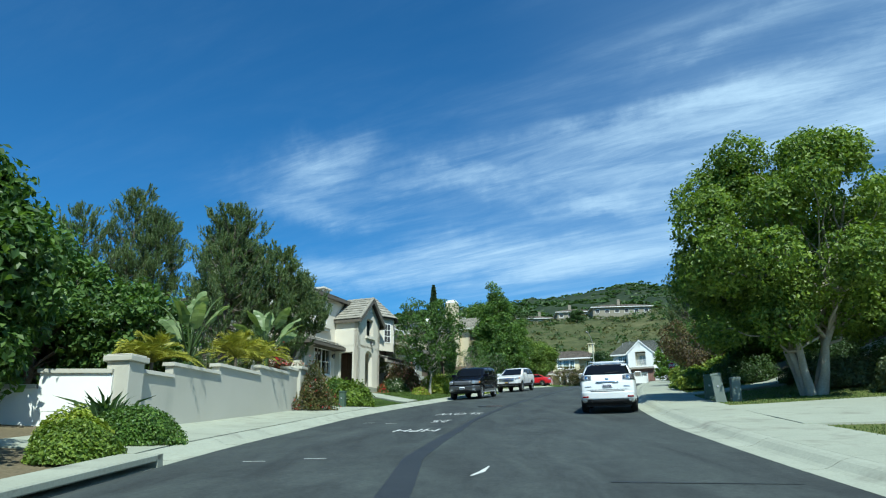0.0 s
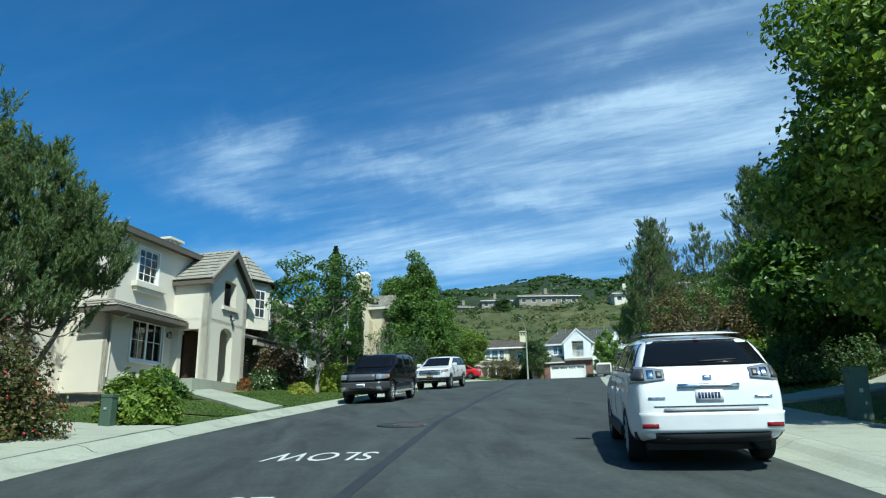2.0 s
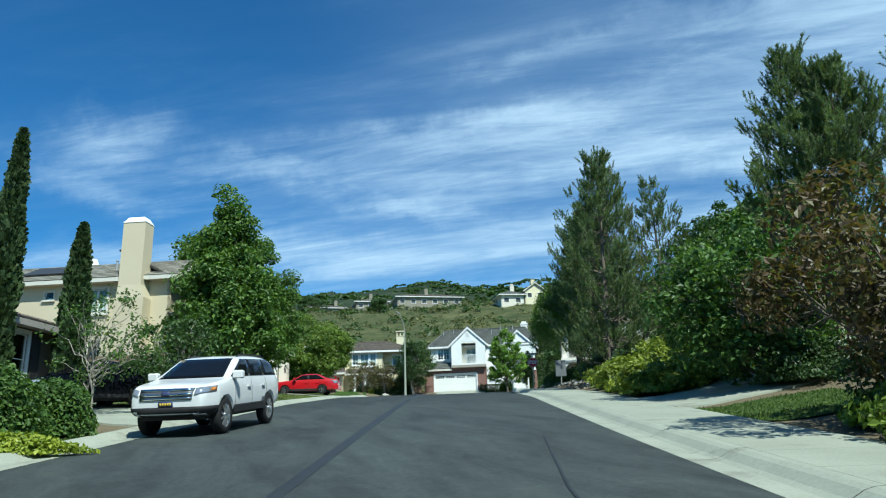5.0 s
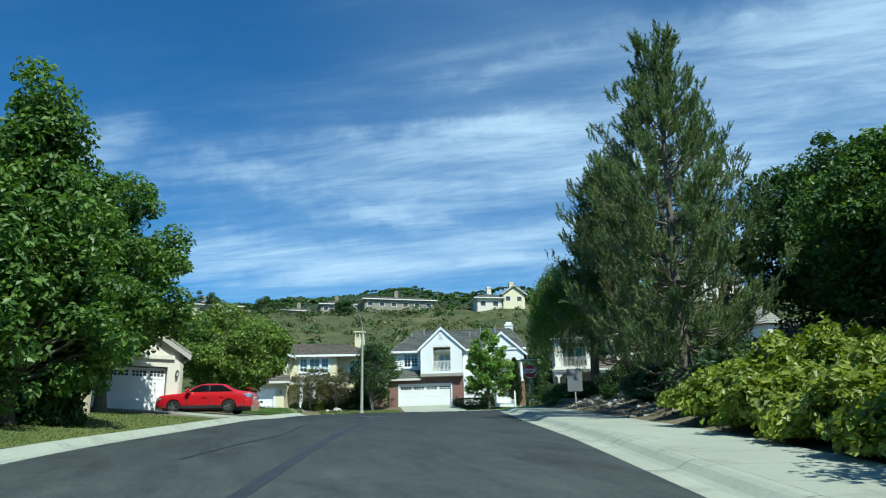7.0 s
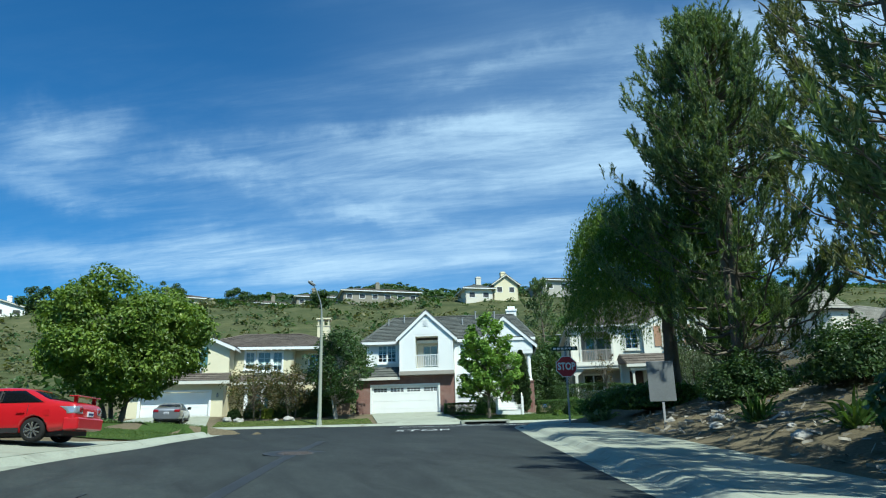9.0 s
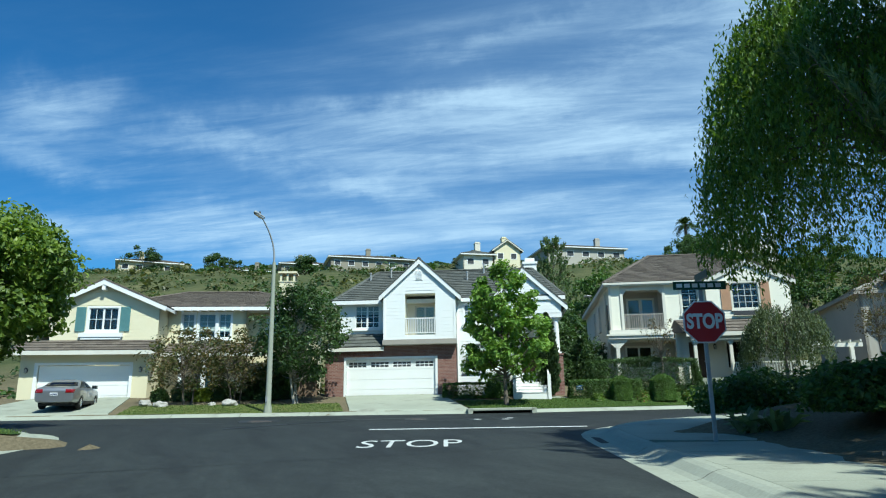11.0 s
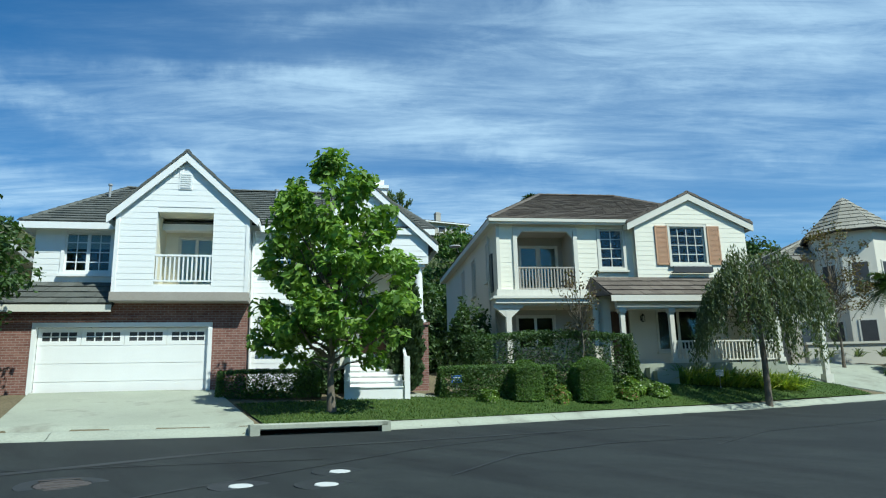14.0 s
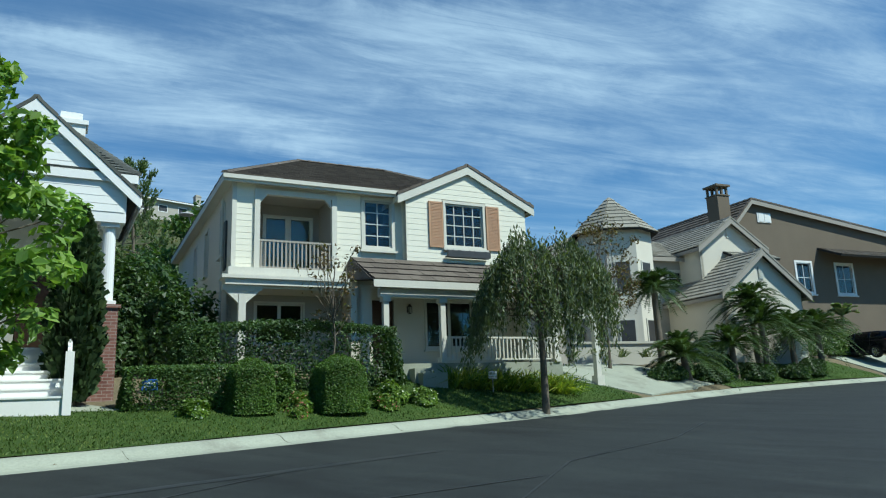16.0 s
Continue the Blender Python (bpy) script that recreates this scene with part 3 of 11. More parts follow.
def blades(rng, roots, dirs, length, width, bend=0.25):
    """Slim pointed blades: two quads and a tip are folded into one bent quad each half."""
    n = len(roots)
    side = np.cross(dirs, unit(rng, n))
    side /= np.linalg.norm(side, axis=1)[:, None] + 1e-9
    L = (length * rng.uniform(0.7, 1.2, n))[:, None]
    mid = roots + dirs * L * 0.55
    tip = roots + dirs * L
    tip[:, 2] -= (L[:, 0] * bend)
    w = width * 0.5
    v = np.stack([roots - side * w, roots + side * w, mid + side * w, mid - side * w, tip], 1).reshape(-1, 3)
    k = np.arange(n) * 5
    q = np.c_[k, k + 1, k + 2, k + 3]
    t = np.c_[k + 3, k + 2, k + 4, k + 4]
    return v, q, t


def joined(chunks):
    v, f, k = [], [], 0
    for a, b in chunks:
        v.append(a)
        f.append(b + k)
        k += len(a)
    return np.concatenate(v), np.concatenate(f)


def tube(points, radii, sides=7):
    """A tapered limb along points."""
    p = np.array(points, float)
    t = np.gradient(p, axis=0)
    t /= np.linalg.norm(t, axis=1)[:, None] + 1e-9
    ref = np.array([0.31, 0.22, 0.1])
    a = np.cross(t, ref)
    a /= np.linalg.norm(a, axis=1)[:, None] + 1e-9
    b = np.cross(t, a)
    ang = np.linspace(0, 2 * np.pi, sides, endpoint=False)
    r = np.asarray(radii, float)[:, None, None]
    v = p[:, None, :] + r * (np.cos(ang)[None, :, None] * a[:, None, :] + np.sin(ang)[None, :, None] * b[:, None, :])
    n = len(p)
    i = np.arange(n * sides).reshape(n, sides)
    j = np.roll(i, -1, axis=1)
    f = np.c_[i[:-1].ravel(), j[:-1].ravel(), j[1:].ravel(), i[1:].ravel()]
    return v.reshape(-1, 3), f


def limb(rng, a, b, r0, r1, wob=0.12, n=6):
    a, b = np.array(a, float), np.array(b, float)
    t = np.linspace(0, 1, n)[:, None]
    L = np.linalg.norm(b - a)
    p = a + (b - a) * t + rng.normal(size=(n, 3)) * wob * L * 0.25 * np.sin(t * np.pi)
    p[:, 2] += np.sin(t[:, 0] * np.pi) * L * 0.04
    return tube(p, np.linspace(r0, r1, n))


def plant(name, x, y, label, category, parts, group="", z=None, turn=0.0):
    """parts: (name, verts, faces, material, smooth)."""
    top = tagged(new(name), label, category, group)
    top.matrix_basis = pose(x, y, gz(x, y) - 0.03 if z is None else z, 0, 0, turn)
    for pn, v, f, mat, sm in parts:
        thing_mesh(pn, mesh_from(pn, v, f, sm), mat, parent=top)
    return top


def clump_points(rng, n_clumps, shape, gap=0.0):
    """Clump middles inside the shape(h, angle) outline: h 0..1 -> radius 0..1; mostly near the outer skin."""
    out = []
    while len(out) < n_clumps:
        h, a, q = rng.uniform(0, 1), rng.uniform(0, 2 * np.pi), rng.uniform(0, 1) ** 0.42
        r = shape(h)
        if rng.uniform() < r * 1.02:
            out.append((np.cos(a) * r * q, np.sin(a) * r * q, h, q))
    return np.array(out)


def broadleaf(name, x, y, label, seed, height, spread, clear, leaf, size=0.16, clumps=90, per=110, clump_r=0.8, trunk_r=0.16, stems=1,
              shape=None, bark=None, lean=(0, 0), group="", z=None, droop=0.0, long=1.6, flat=0.75, extra=None):
    """A tree: tapered stems and limbs, and a crown of leaf clumps with gaps and an uneven outline."""
    rng = np.random.RandomState(seed)
    if shape is None:
        shape = lambda h: np.sqrt(max(0.0, 1 - (2 * h - 0.92) ** 2 / 1.1))
    hc = height - clear
    c = clump_points(rng, clumps, shape)
    pts = np.c_[c[:, 0] * spread + lean[0] * c[:, 2], c[:, 1] * spread + lean[1] * c[:, 2], clear + c[:, 2] * hc]
    pts += rng.normal(size=pts.shape) * spread * 0.06
    wood = []
    for k in range(stems):
        a = rng.uniform(0, 6.28) if stems > 1 else 0
        foot = np.array([math.cos(a), math.sin(a), 0]) * (0.25 if stems > 1 else 0)
        top = np.array([lean[0] * 0.6, lean[1] * 0.6, clear + hc * 0.72]) + np.array([math.cos(a), math.sin(a), 0]) * (spread * 0.45 if stems > 1 else 0.1)
        r = trunk_r if stems == 1 else trunk_r * rng.uniform(0.5, 0.75)
        n = 9
        t = np.linspace(0, 1, n)
        p = foot + (top - foot) * t[:, None] + rng.normal(size=(n, 3)) * 0.05 * np.sin(t * np.pi)[:, None]
        rad = r * (1 - 0.8 * t) + r * 0.5 * np.exp(-t * 16)
        wood.append(tube(p, rad, 9))
        mine = [q for j, q in enumerate(pts) if j % stems == k]
        for j, q in enumerate(mine):
            if j % 2 and stems == 1 and clumps > 60:
                continue
            lo = max(0.12, (clear * 0.75 + (q[2] - clear) * 0.45) / max(top[2], 0.1))
            lo = min(lo, 0.93)
            base = foot + (top - foot) * lo
            wood.append(limb(rng, base, q, max(0.014, r * (1 - 0.8 * lo) * 0.45), 0.008, 0.25))
    crad = clump_r * rng.uniform(0.6, 1.25, len(pts))
    m = rng.randint(int(per * 0.6), int(per * 1.35) + 1, len(pts))
    idx = np.repeat(np.arange(len(pts)), m)
    o = unit(rng, len(idx))
    rr = rng.uniform(0, 1, len(idx)) ** 0.38
    loc = pts[idx] + o * (crad[idx] * rr)[:, None] * np.array([1, 1, flat])
    v, f = leaves(rng, loc, size, 0.45, long, 0.4, droop, o)
    parts = [("trunk", *joined(wood), bark or BARK, True), ("crown", v, f, leaf, False)]
    if extra:
        mat, share, sz = extra
        pick = rng.uniform(size=len(loc)) < share
        pick &= rr > 0.75
        v2, f2 = leaves(rng, loc[pick] + o[pick] * 0.05, sz, 0.3, 1.2, 0.3, 0, o[pick])
        parts.append(("blossom", v2, f2, mat, False))
    return plant(name, x, y, label, "tree", parts, group, z, rng.uniform(0, 360))


def bush(name, x, y, label, seed, rx, ry, h, leaf, size=0.07, n=5000, category="shrub", extra=None, group="", turn=0.0, lumpy=0.25, box=0.0, z=None, long=1.6, tight=False):
    """A shrub: twigs under a skin of leaves, lumpy or clipped (box: 0 round, 1 square)."""
    rng = np.random.RandomState(seed)
    o = unit(rng, n)
    o[:, 2] = np.abs(o[:, 2]) * 1.0
    q = rng.uniform(0.9, 1, n) if tight else rng.uniform(0, 1, n) ** 0.25
    p = o.copy()
    if box:
        m = np.max(np.abs(o), axis=1)[:, None]
        p = p * (1 - box) + (o / m) * box
    ang = np.arctan2(o[:, 1], o[:, 0])
    lump = 1 + lumpy * 0.5 * (np.sin(ang * 3 + seed) * np.sin(o[:, 2] * 5 + seed) + np.sin(ang * 7 + 2 * seed) * 0.5 * np.cos(o[:, 2] * 9))
    lump += rng.normal(size=n) * lumpy * 0.12 * (0.4 if tight else 1)
    loc = p * (q * lump)[:, None] * np.array([rx, ry, h])
    loc[:, 2] = np.maximum(loc[:, 2], 0.03)
    v, f = leaves(rng, loc, size, 0.35, long, 0.4, 0, o)
    wood = []
    for k in range(9):
        e = loc[rng.randint(n)] * 0.85
        wood.append(limb(rng, (e[0] * 0.15, e[1] * 0.15, -0.05), e, 0.018, 0.006, 0.2, 4))
    parts = [("stem", *joined(wood), BARK, True), ("foliage", v, f, leaf, False)]
    if extra:
        mat, share, sz = extra
        pick = (rng.uniform(size=n) < share) & (q > 0.8)
        v2, f2 = leaves(rng, loc[pick] * 1.03, sz, 0.4, 1.1, 0.3, 0, o[pick])
        parts.append(("blossom", v2, f2, mat, False))
    return plant(name, x, y, label, category, parts, group, z, turn)


def lobed_tree(name, x, y, label, seed, height, spread, clear, leaf, size=0.11, lobes=55, per=1700, lobe_r=1.2, trunk_r=0.2, stems=1, shape=None, bark=None, group="", z=None, lean=(0, 0)):
    """A full-headed tree: the crown is built of rounded lobes, each a shell of leaves, so that lit tops stand over dark hollows."""
    rng = np.random.RandomState(seed)
    if shape is None:
        shape = lambda h: np.sqrt(max(0.0, 1 - (2 * h - 0.92) ** 2 / 1.1))
    hc = height - clear - lobe_r * 0.8
    c = clump_points(rng, lobes, shape)
    pts = np.c_[c[:, 0] * spread + lean[0] * c[:, 2], c[:, 1] * spread + lean[1] * c[:, 2], clear + lobe_r * 0.35 + c[:, 2] * hc]
    wood = []
    for k in range(stems):
        a = k * 2.4 + rng.uniform(-0.3, 0.3) if stems > 1 else 0
        d = np.array([math.cos(a), math.sin(a), 0])
        foot, top = d * (0.22 if stems > 1 else 0), np.array([lean[0] * 0.5, lean[1] * 0.5, clear + hc * 0.7]) + d * (spread * 0.5 if stems > 1 else 0.08)
        r = trunk_r * (rng.uniform(0.5, 0.75) if stems > 1 else 1)
        t = np.linspace(0, 1, 9)
        p = foot + (top - foot) * t[:, None] + rng.normal(size=(9, 3)) * 0.06 * np.sin(t * np.pi)[:, None]
        wood.append(tube(p, r * (1 - 0.8 * t) + r * 0.5 * np.exp(-t * 16), 9))
        for q in pts[k::stems]:
            lo = float(np.clip((clear * 0.7 + (q[2] - clear) * 0.4) / max(top[2], 0.1), 0.15, 0.92))
            wood.append(limb(rng, foot + (top - foot) * lo, q, max(0.016, r * (1 - 0.8 * lo) * 0.5), 0.012, 0.25))
    mid = np.array([lean[0] * 0.5, lean[1] * 0.5, clear + hc * 0.42])
    loc, out = [], []
    for q in pts:
        lr = lobe_r * rng.uniform(0.62, 1.25)
        n = int(per * (lr / lobe_r) ** 2)
        o = unit(rng, n)
        away = (q - mid) / (np.linalg.norm(q - mid) + 1e-6)
        o = o[(o @ away > -0.35) | (rng.uniform(size=n) < 0.25)]
        ph = rng.uniform(0, 6.28, 3)
        knob = 1 + 0.13 * np.sin(o[:, 0] * 5 + ph[0]) * np.sin(o[:, 1] * 5 + ph[1]) + 0.10 * np.sin(o[:, 2] * 8 + ph[2]) + 0.07 * rng.normal(size=len(o))
        loc.append(q + o * (lr * knob * rng.uniform(0.72, 1.04, len(o)))[:, None] * np.array([1, 1, 0.82]))
        out.append(o)
    v, f = leaves(rng, np.concatenate(loc), size, 0.4, 1.6, 0.4, 0.3, np.concatenate(out))
    return plant(name, x, y, label, "tree", [("trunk", *joined(wood), bark or BARK, True), ("crown", v, f, leaf, False)], group, z, rng.uniform(0, 360))


def pine(name, x, y, label, seed, height, spread, clear, leaf=None, n_branch=70, tufts=9, lean=(0, 0), group="", taper=0.75, needle=0.34, per=36, z=None, width=0.022, leaders=1):
    """A pine: a tapering trunk, uneven whorls of upswept boughs with gaps between them, and upright brushes of needles on their outer half."""
    rng = np.random.RandomState(seed)
    leaf = leaf or NEEDLE
    wood, places, outs = [], [], []
    up = np.array([0, 0, 1.0])
    r0 = height * 0.017
    for lead in range(leaders):
        hh = height * (1 if lead == 0 else rng.uniform(0.82, 0.93))
        la = seed * 1.7 + lead * 2.9
        off = np.array([math.cos(la), math.sin(la)]) * (spread * 0.42 if lead else 0)
        t = np.linspace(0, 1, 14)
        p = np.c_[lean[0] * t + off[0] * np.clip(t * 2.2, 0, 1) + 0.12 * np.sin(t * 5 + seed), lean[1] * t + off[1] * np.clip(t * 2.2, 0, 1) + 0.12 * np.cos(t * 4 + seed), t * (hh - 0.4)]
        wood.append(tube(p, r0 * (0.8 if lead else 1) * (1 - 0.92 * t) + 0.6 * r0 * np.exp(-t * 18), 9))
        c0 = clear / hh if lead == 0 else 0.5
        whorls = max(6, int((hh * (1 - c0)) / 0.7))
        each = max(3, int(round(n_branch / whorls)))
        for wk in range(whorls):
            hw = (wk + rng.uniform(0.1, 0.7)) / whorls
            for b in range(each if lead == 0 else max(2, each - 2)):
                h = c0 + (1 - c0) * min(0.985, hw + rng.uniform(-0.12, 0.12) / whorls)
                base = np.array([np.interp(h, t, p[:, i]) for i in range(3)])
                a = wk * 1.1 + b * 6.283 / each + rng.uniform(-0.45, 0.45)
                L = spread * max(0.13, (1 - hw) ** taper) * min(1.0, 0.62 + hw * 3) * rng.uniform(0.45, 1.12) * (0.7 if lead else 1)
                d = np.array([math.cos(a), math.sin(a), 0])
                rise = rng.uniform(0.08, 0.38) + 0.9 * hw ** 1.5
                q = np.linspace(0, 1, 6)
                bough = base + d * (L * q)[:, None] + up * (L * (rise * q - 0.16 * np.sin(q * np.pi) + 0.22 * q ** 2.5))[:, None] + rng.normal(size=(6, 3)) * 0.02 * L
                wood.append(tube(bough, np.linspace(max(0.014, r0 * 0.26 * (1 - 0.7 * h)), 0.008, 6), 6))
                side = np.array([-d[1], d[0], 0])
                for j in range(max(3, int(tufts * 0.72 * (0.28 + 0.72 * L / spread)))):
                    f = rng.uniform(0.34, 1.0) ** 0.75
                    root = np.array([np.interp(f, q, bough[:, i]) for i in range(3)])
                    tip = root + side * rng.normal() * 0.17 * L * (1.25 - f) + d * rng.uniform(0.05, 0.3) + up * rng.uniform(0.0, 0.22)
                    wood.append(tube([root, (root + tip) / 2 + up * 0.03, tip], [0.011, 0.009, 0.006], 4))
                    for _ in range(3):
                        places.append(tip + rng.normal(size=3) * np.array([0.10, 0.10, 0.05]))
                        outs.append(d * 0.3 + up + rng.normal(size=3) * 0.26)
    for k in range(14):
        h = clear / height * rng.uniform(0.3, 1.2)
        base = np.array([0, 0, h * height])
        a, L = rng.uniform(0, 6.28), spread * rng.uniform(0.2, 0.55)
        wood.append(limb(rng, base, base + np.array([math.cos(a) * L, math.sin(a) * L, L * rng.uniform(-0.1, 0.3)]), 0.03, 0.006, 0.3, 5))
    places, outs = np.array(places), np.array(outs)
    idx = np.repeat(np.arange(len(places)), per)
    axis = outs / np.linalg.norm(outs, axis=1)[:, None]
    d = axis[idx] * 0.85 + unit(rng, len(idx)) * 0.62
    d /= np.linalg.norm(d, axis=1)[:, None]
    big = needle / 0.34
    roots = places[idx] + axis[idx] * (rng.uniform(0, 0.52, len(idx)) * (0.75 + 0.25 * big))[:, None]
    v, _, _ = blades(rng, roots, d, needle * 0.44, width * 1.25, 0.04)
    k = np.arange(len(idx)) * 5
    f = np.c_[k, k + 1, k + 4, k + 3]
    return plant(name, x, y, label, "tree", [("trunk", *joined(wood), BARK, True), ("crown", v, f, leaf, False)], group, z)


def cypress(name, x, y, label, seed, height, radius, group="", z=None):
    """A column of upright scaly sprays round a hidden trunk."""
    rng = np.random.RandomState(seed)
    n = 9000
    h = rng.uniform(0, 1, n) ** 0.9
    prof = np.interp(h, [0, 0.04, 0.15, 0.5, 0.8, 0.95, 1], [0.5, 0.8, 1, 0.95, 0.6, 0.24, 0.03])
    a = rng.uniform(0, 6.28, n)
    q = rng.uniform(0, 1, n) ** 0.3
    bulge = 1 + 0.16 * np.sin(a * 5 + h * 14) + 0.12 * np.sin(a * 3 - h * 31)
    p = np.c_[np.cos(a) * prof * radius * q * bulge, np.sin(a) * prof * radius * q * bulge, 0.15 + h * (height - 0.3)]
    d = np.c_[np.cos(a) * 0.45, np.sin(a) * 0.45, np.full(n, 1.0)] + rng.normal(size=(n, 3)) * 0.3
    d /= np.linalg.norm(d, axis=1)[:, None]
    v, _, _ = blades(rng, p, d, 0.30, 0.11, 0.0)
    k = np.arange(n) * 5
    f = np.c_[k, k + 1, k + 2, k + 3]
    wood = tube([(0, 0, 0), (0, 0, height * 0.5), (0, 0, height * 0.95)], [0.14, 0.08, 0.015], 8)
    return plant(name, x, y, label, "tree", [("trunk", *wood, BARK, True), ("crown", v, f, CYPRESS, False)], group, z)


def fronds(rng, count, length, rise, leaf_len, leaf_w, start, tilt=(0.2, 1.2), per=34, droop=0.5):
    """Feathered fronds from one crown: bowed ribs with leaflets on both sides."""
    vs, fs, ribs = [], [], []
    for k in range(count):
        a = k * 2.399 + rng.uniform(-0.2, 0.2)
        el = rng.uniform(*tilt)
        L = length * rng.uniform(0.8, 1.1)
        t = np.linspace(0, 1, per // 2 + 2)
        out, up = np.cos(el) * L * t, np.sin(el) * L * t - droop * L * t ** 2.2
        rib = np.c_[np.cos(a) * out, np.sin(a) * out, up] + start
        ribs.append(tube(rib[:: max(1, len(rib) // 6)], np.linspace(0.025, 0.006, len(rib[:: max(1, len(rib) // 6)])), 4))
        tan = np.gradient(rib, axis=0)
        tan /= np.linalg.norm(tan, axis=1)[:, None]
        sidev = np.array([-np.sin(a), np.cos(a), 0])
        for sg in (-1, 1):
            roots = rib[2:]
            fade = np.sin(np.linspace(0.5, 2.9, len(roots)))
            d = tan[2:] * 0.55 + sidev * sg * 0.8 + np.array([0, 0, 0.25])
            d += rng.normal(size=d.shape) * 0.07
            d /= np.linalg.norm(d, axis=1)[:, None]
            tip = roots + d * (leaf_len * fade)[:, None] - np.array([0, 0, 0.12 * leaf_len])
            wv = tan[2:] * leaf_w
            v = np.stack([roots - wv * 0.5, roots + wv * 0.5, (roots + tip) / 2 + wv * 0.6 + np.array([0, 0, 0.03]), tip], 1).reshape(-1, 3)
            vs.append(v)
            fs.append(np.arange(len(v)).reshape(-1, 4))
    return joined(list(zip(vs, fs))), joined(ribs)


def palm(name, x, y, label, seed, stem, count=24, length=1.6, leaf=None, leaf_len=0.45, leaf_w=0.045, stem_r=0.14, tilt=(0.0, 1.25), droop=0.55, group="", z=None, lean=(0, 0), heads=1, per=40):
    rng = np.random.RandomState(seed)
    parts = []
    for k in range(heads):
        ln = np.array(lean) + (rng.uniform(-0.5, 0.5, 2) if heads > 1 else 0)
        st = stem * (rng.uniform(0.75, 1.1) if heads > 1 else 1)
        t = np.linspace(0, 1, 12)
        p = np.c_[ln[0] * t, ln[1] * t, st * t]
        rad = stem_r * (1.15 - 0.3 * t) * (1 + 0.10 * (np.arange(12) % 2))
        v0, f0 = tube(p, rad, 9)
        (v1, f1), (v2, f2) = fronds(rng, count, length, 0, leaf_len, leaf_w, np.array([ln[0], ln[1], st]), tilt, per, droop)
        parts += [("trunk", v0, f0, BARK, True), ("fronds", v1, f1, leaf or PALM_LEAF, False), ("ribs", v2, f2, leaf or PALM_LEAF, True)]
    return plant(name, x, y, label, "palm", parts, group, z)


def blade_clump(name, x, y, label, seed, count, length, width, leaf, tilt=0.8, category="plant", group="", z=None, spread=0.1, bend=0.3):
    """A tuft of sword-shaped leaves."""
    rng = np.random.RandomState(seed)
    a, el = rng.uniform(0, 6.28, count), rng.uniform(0.25, 1.45, count) ** tilt
    d = np.c_[np.cos(a) * np.cos(el), np.sin(a) * np.cos(el), np.sin(el)]
    roots = np.c_[rng.normal(size=(count, 2)) * spread, np.zeros(count)]
    v, q, t = blades(rng, roots, d, length, width, bend)
    top = tagged(new(name), label, category, group)
    top.matrix_basis = pose(x, y, gz(x, y) - 0.02 if z is None else z)
    me = bpy.data.meshes.new("leaves")
    me.from_pydata(v.tolist(), [], [tuple(r) for r in q.tolist()] + [tuple(r[:3]) for r in t.tolist()])
    thing_mesh("leaves", me, leaf, parent=top)
    return top


def paddle_plant(name, x, y, label, seed, stem, count, length, width, leaf, group="", z=None, tilt=(0.75, 1.45)):
    """A giant strelitzia or banana: upright stalks carrying broad folded paddle leaves, split here and there."""
    rng = np.random.RandomState(seed)
    vs, fs, st, k0 = [], [], [tube([(0, 0, 0), (0.05, 0.03, stem * 0.6), (0.02, 0.05, stem)], [0.16, 0.13, 0.09], 9)], 0
    t = np.linspace(0, 1, 9)
    prof = np.interp(t, [0, 0.12, 0.35, 0.7, 0.9, 1], [0.15, 0.75, 1.0, 0.85, 0.45, 0.04])
    for k in range(count):
        a, el, L = k * 2.4 + rng.uniform(-0.3, 0.3), rng.uniform(*tilt), length * rng.uniform(0.8, 1.15)
        o, up = np.array([math.cos(a), math.sin(a), 0]), np.array([0, 0, 1.0])
        stalk = L * rng.uniform(0.7, 1.0)
        d0 = o * math.cos(el) + up * math.sin(el)
        base = np.array([0.02, 0.05, stem * rng.uniform(0.75, 1.0)])
        st.append(tube([base, base + d0 * stalk * 0.6, base + d0 * stalk], [0.045, 0.03, 0.022], 6))
        e = base + d0 * stalk
        rib = e + d0 * (L * t)[:, None] + o * (0.22 * L * t ** 2)[:, None] - up * (0.30 * L * t ** 2.2)[:, None]
        sd = np.cross(d0, o + rng.normal(size=3) * 0.5)
        sd /= np.linalg.norm(sd) + 1e-9
        nn = np.cross(sd, d0)
        for sg in (1, -1):
            edge = rib + sd * (sg * width * 0.5 * prof)[:, None] + nn * (0.10 * prof * width)[:, None] + rng.normal(size=(9, 3)) * 0.02
            for j in range(8):
                gap = rng.uniform(0.0, 0.25) if rng.uniform() < 0.35 else 0.0
                q = np.array([rib[j], edge[j], edge[j + 1] * (1 - gap) + edge[j] * gap, rib[j + 1]])
                vs.append(q)
                fs.append(np.arange(4) + k0)
                k0 += 4
    return plant(name, x, y, label, "plant", [("stalks", *joined(st), PALM_LEAF, True), ("leaves", np.concatenate(vs), np.array(fs), leaf, False)], group, z)

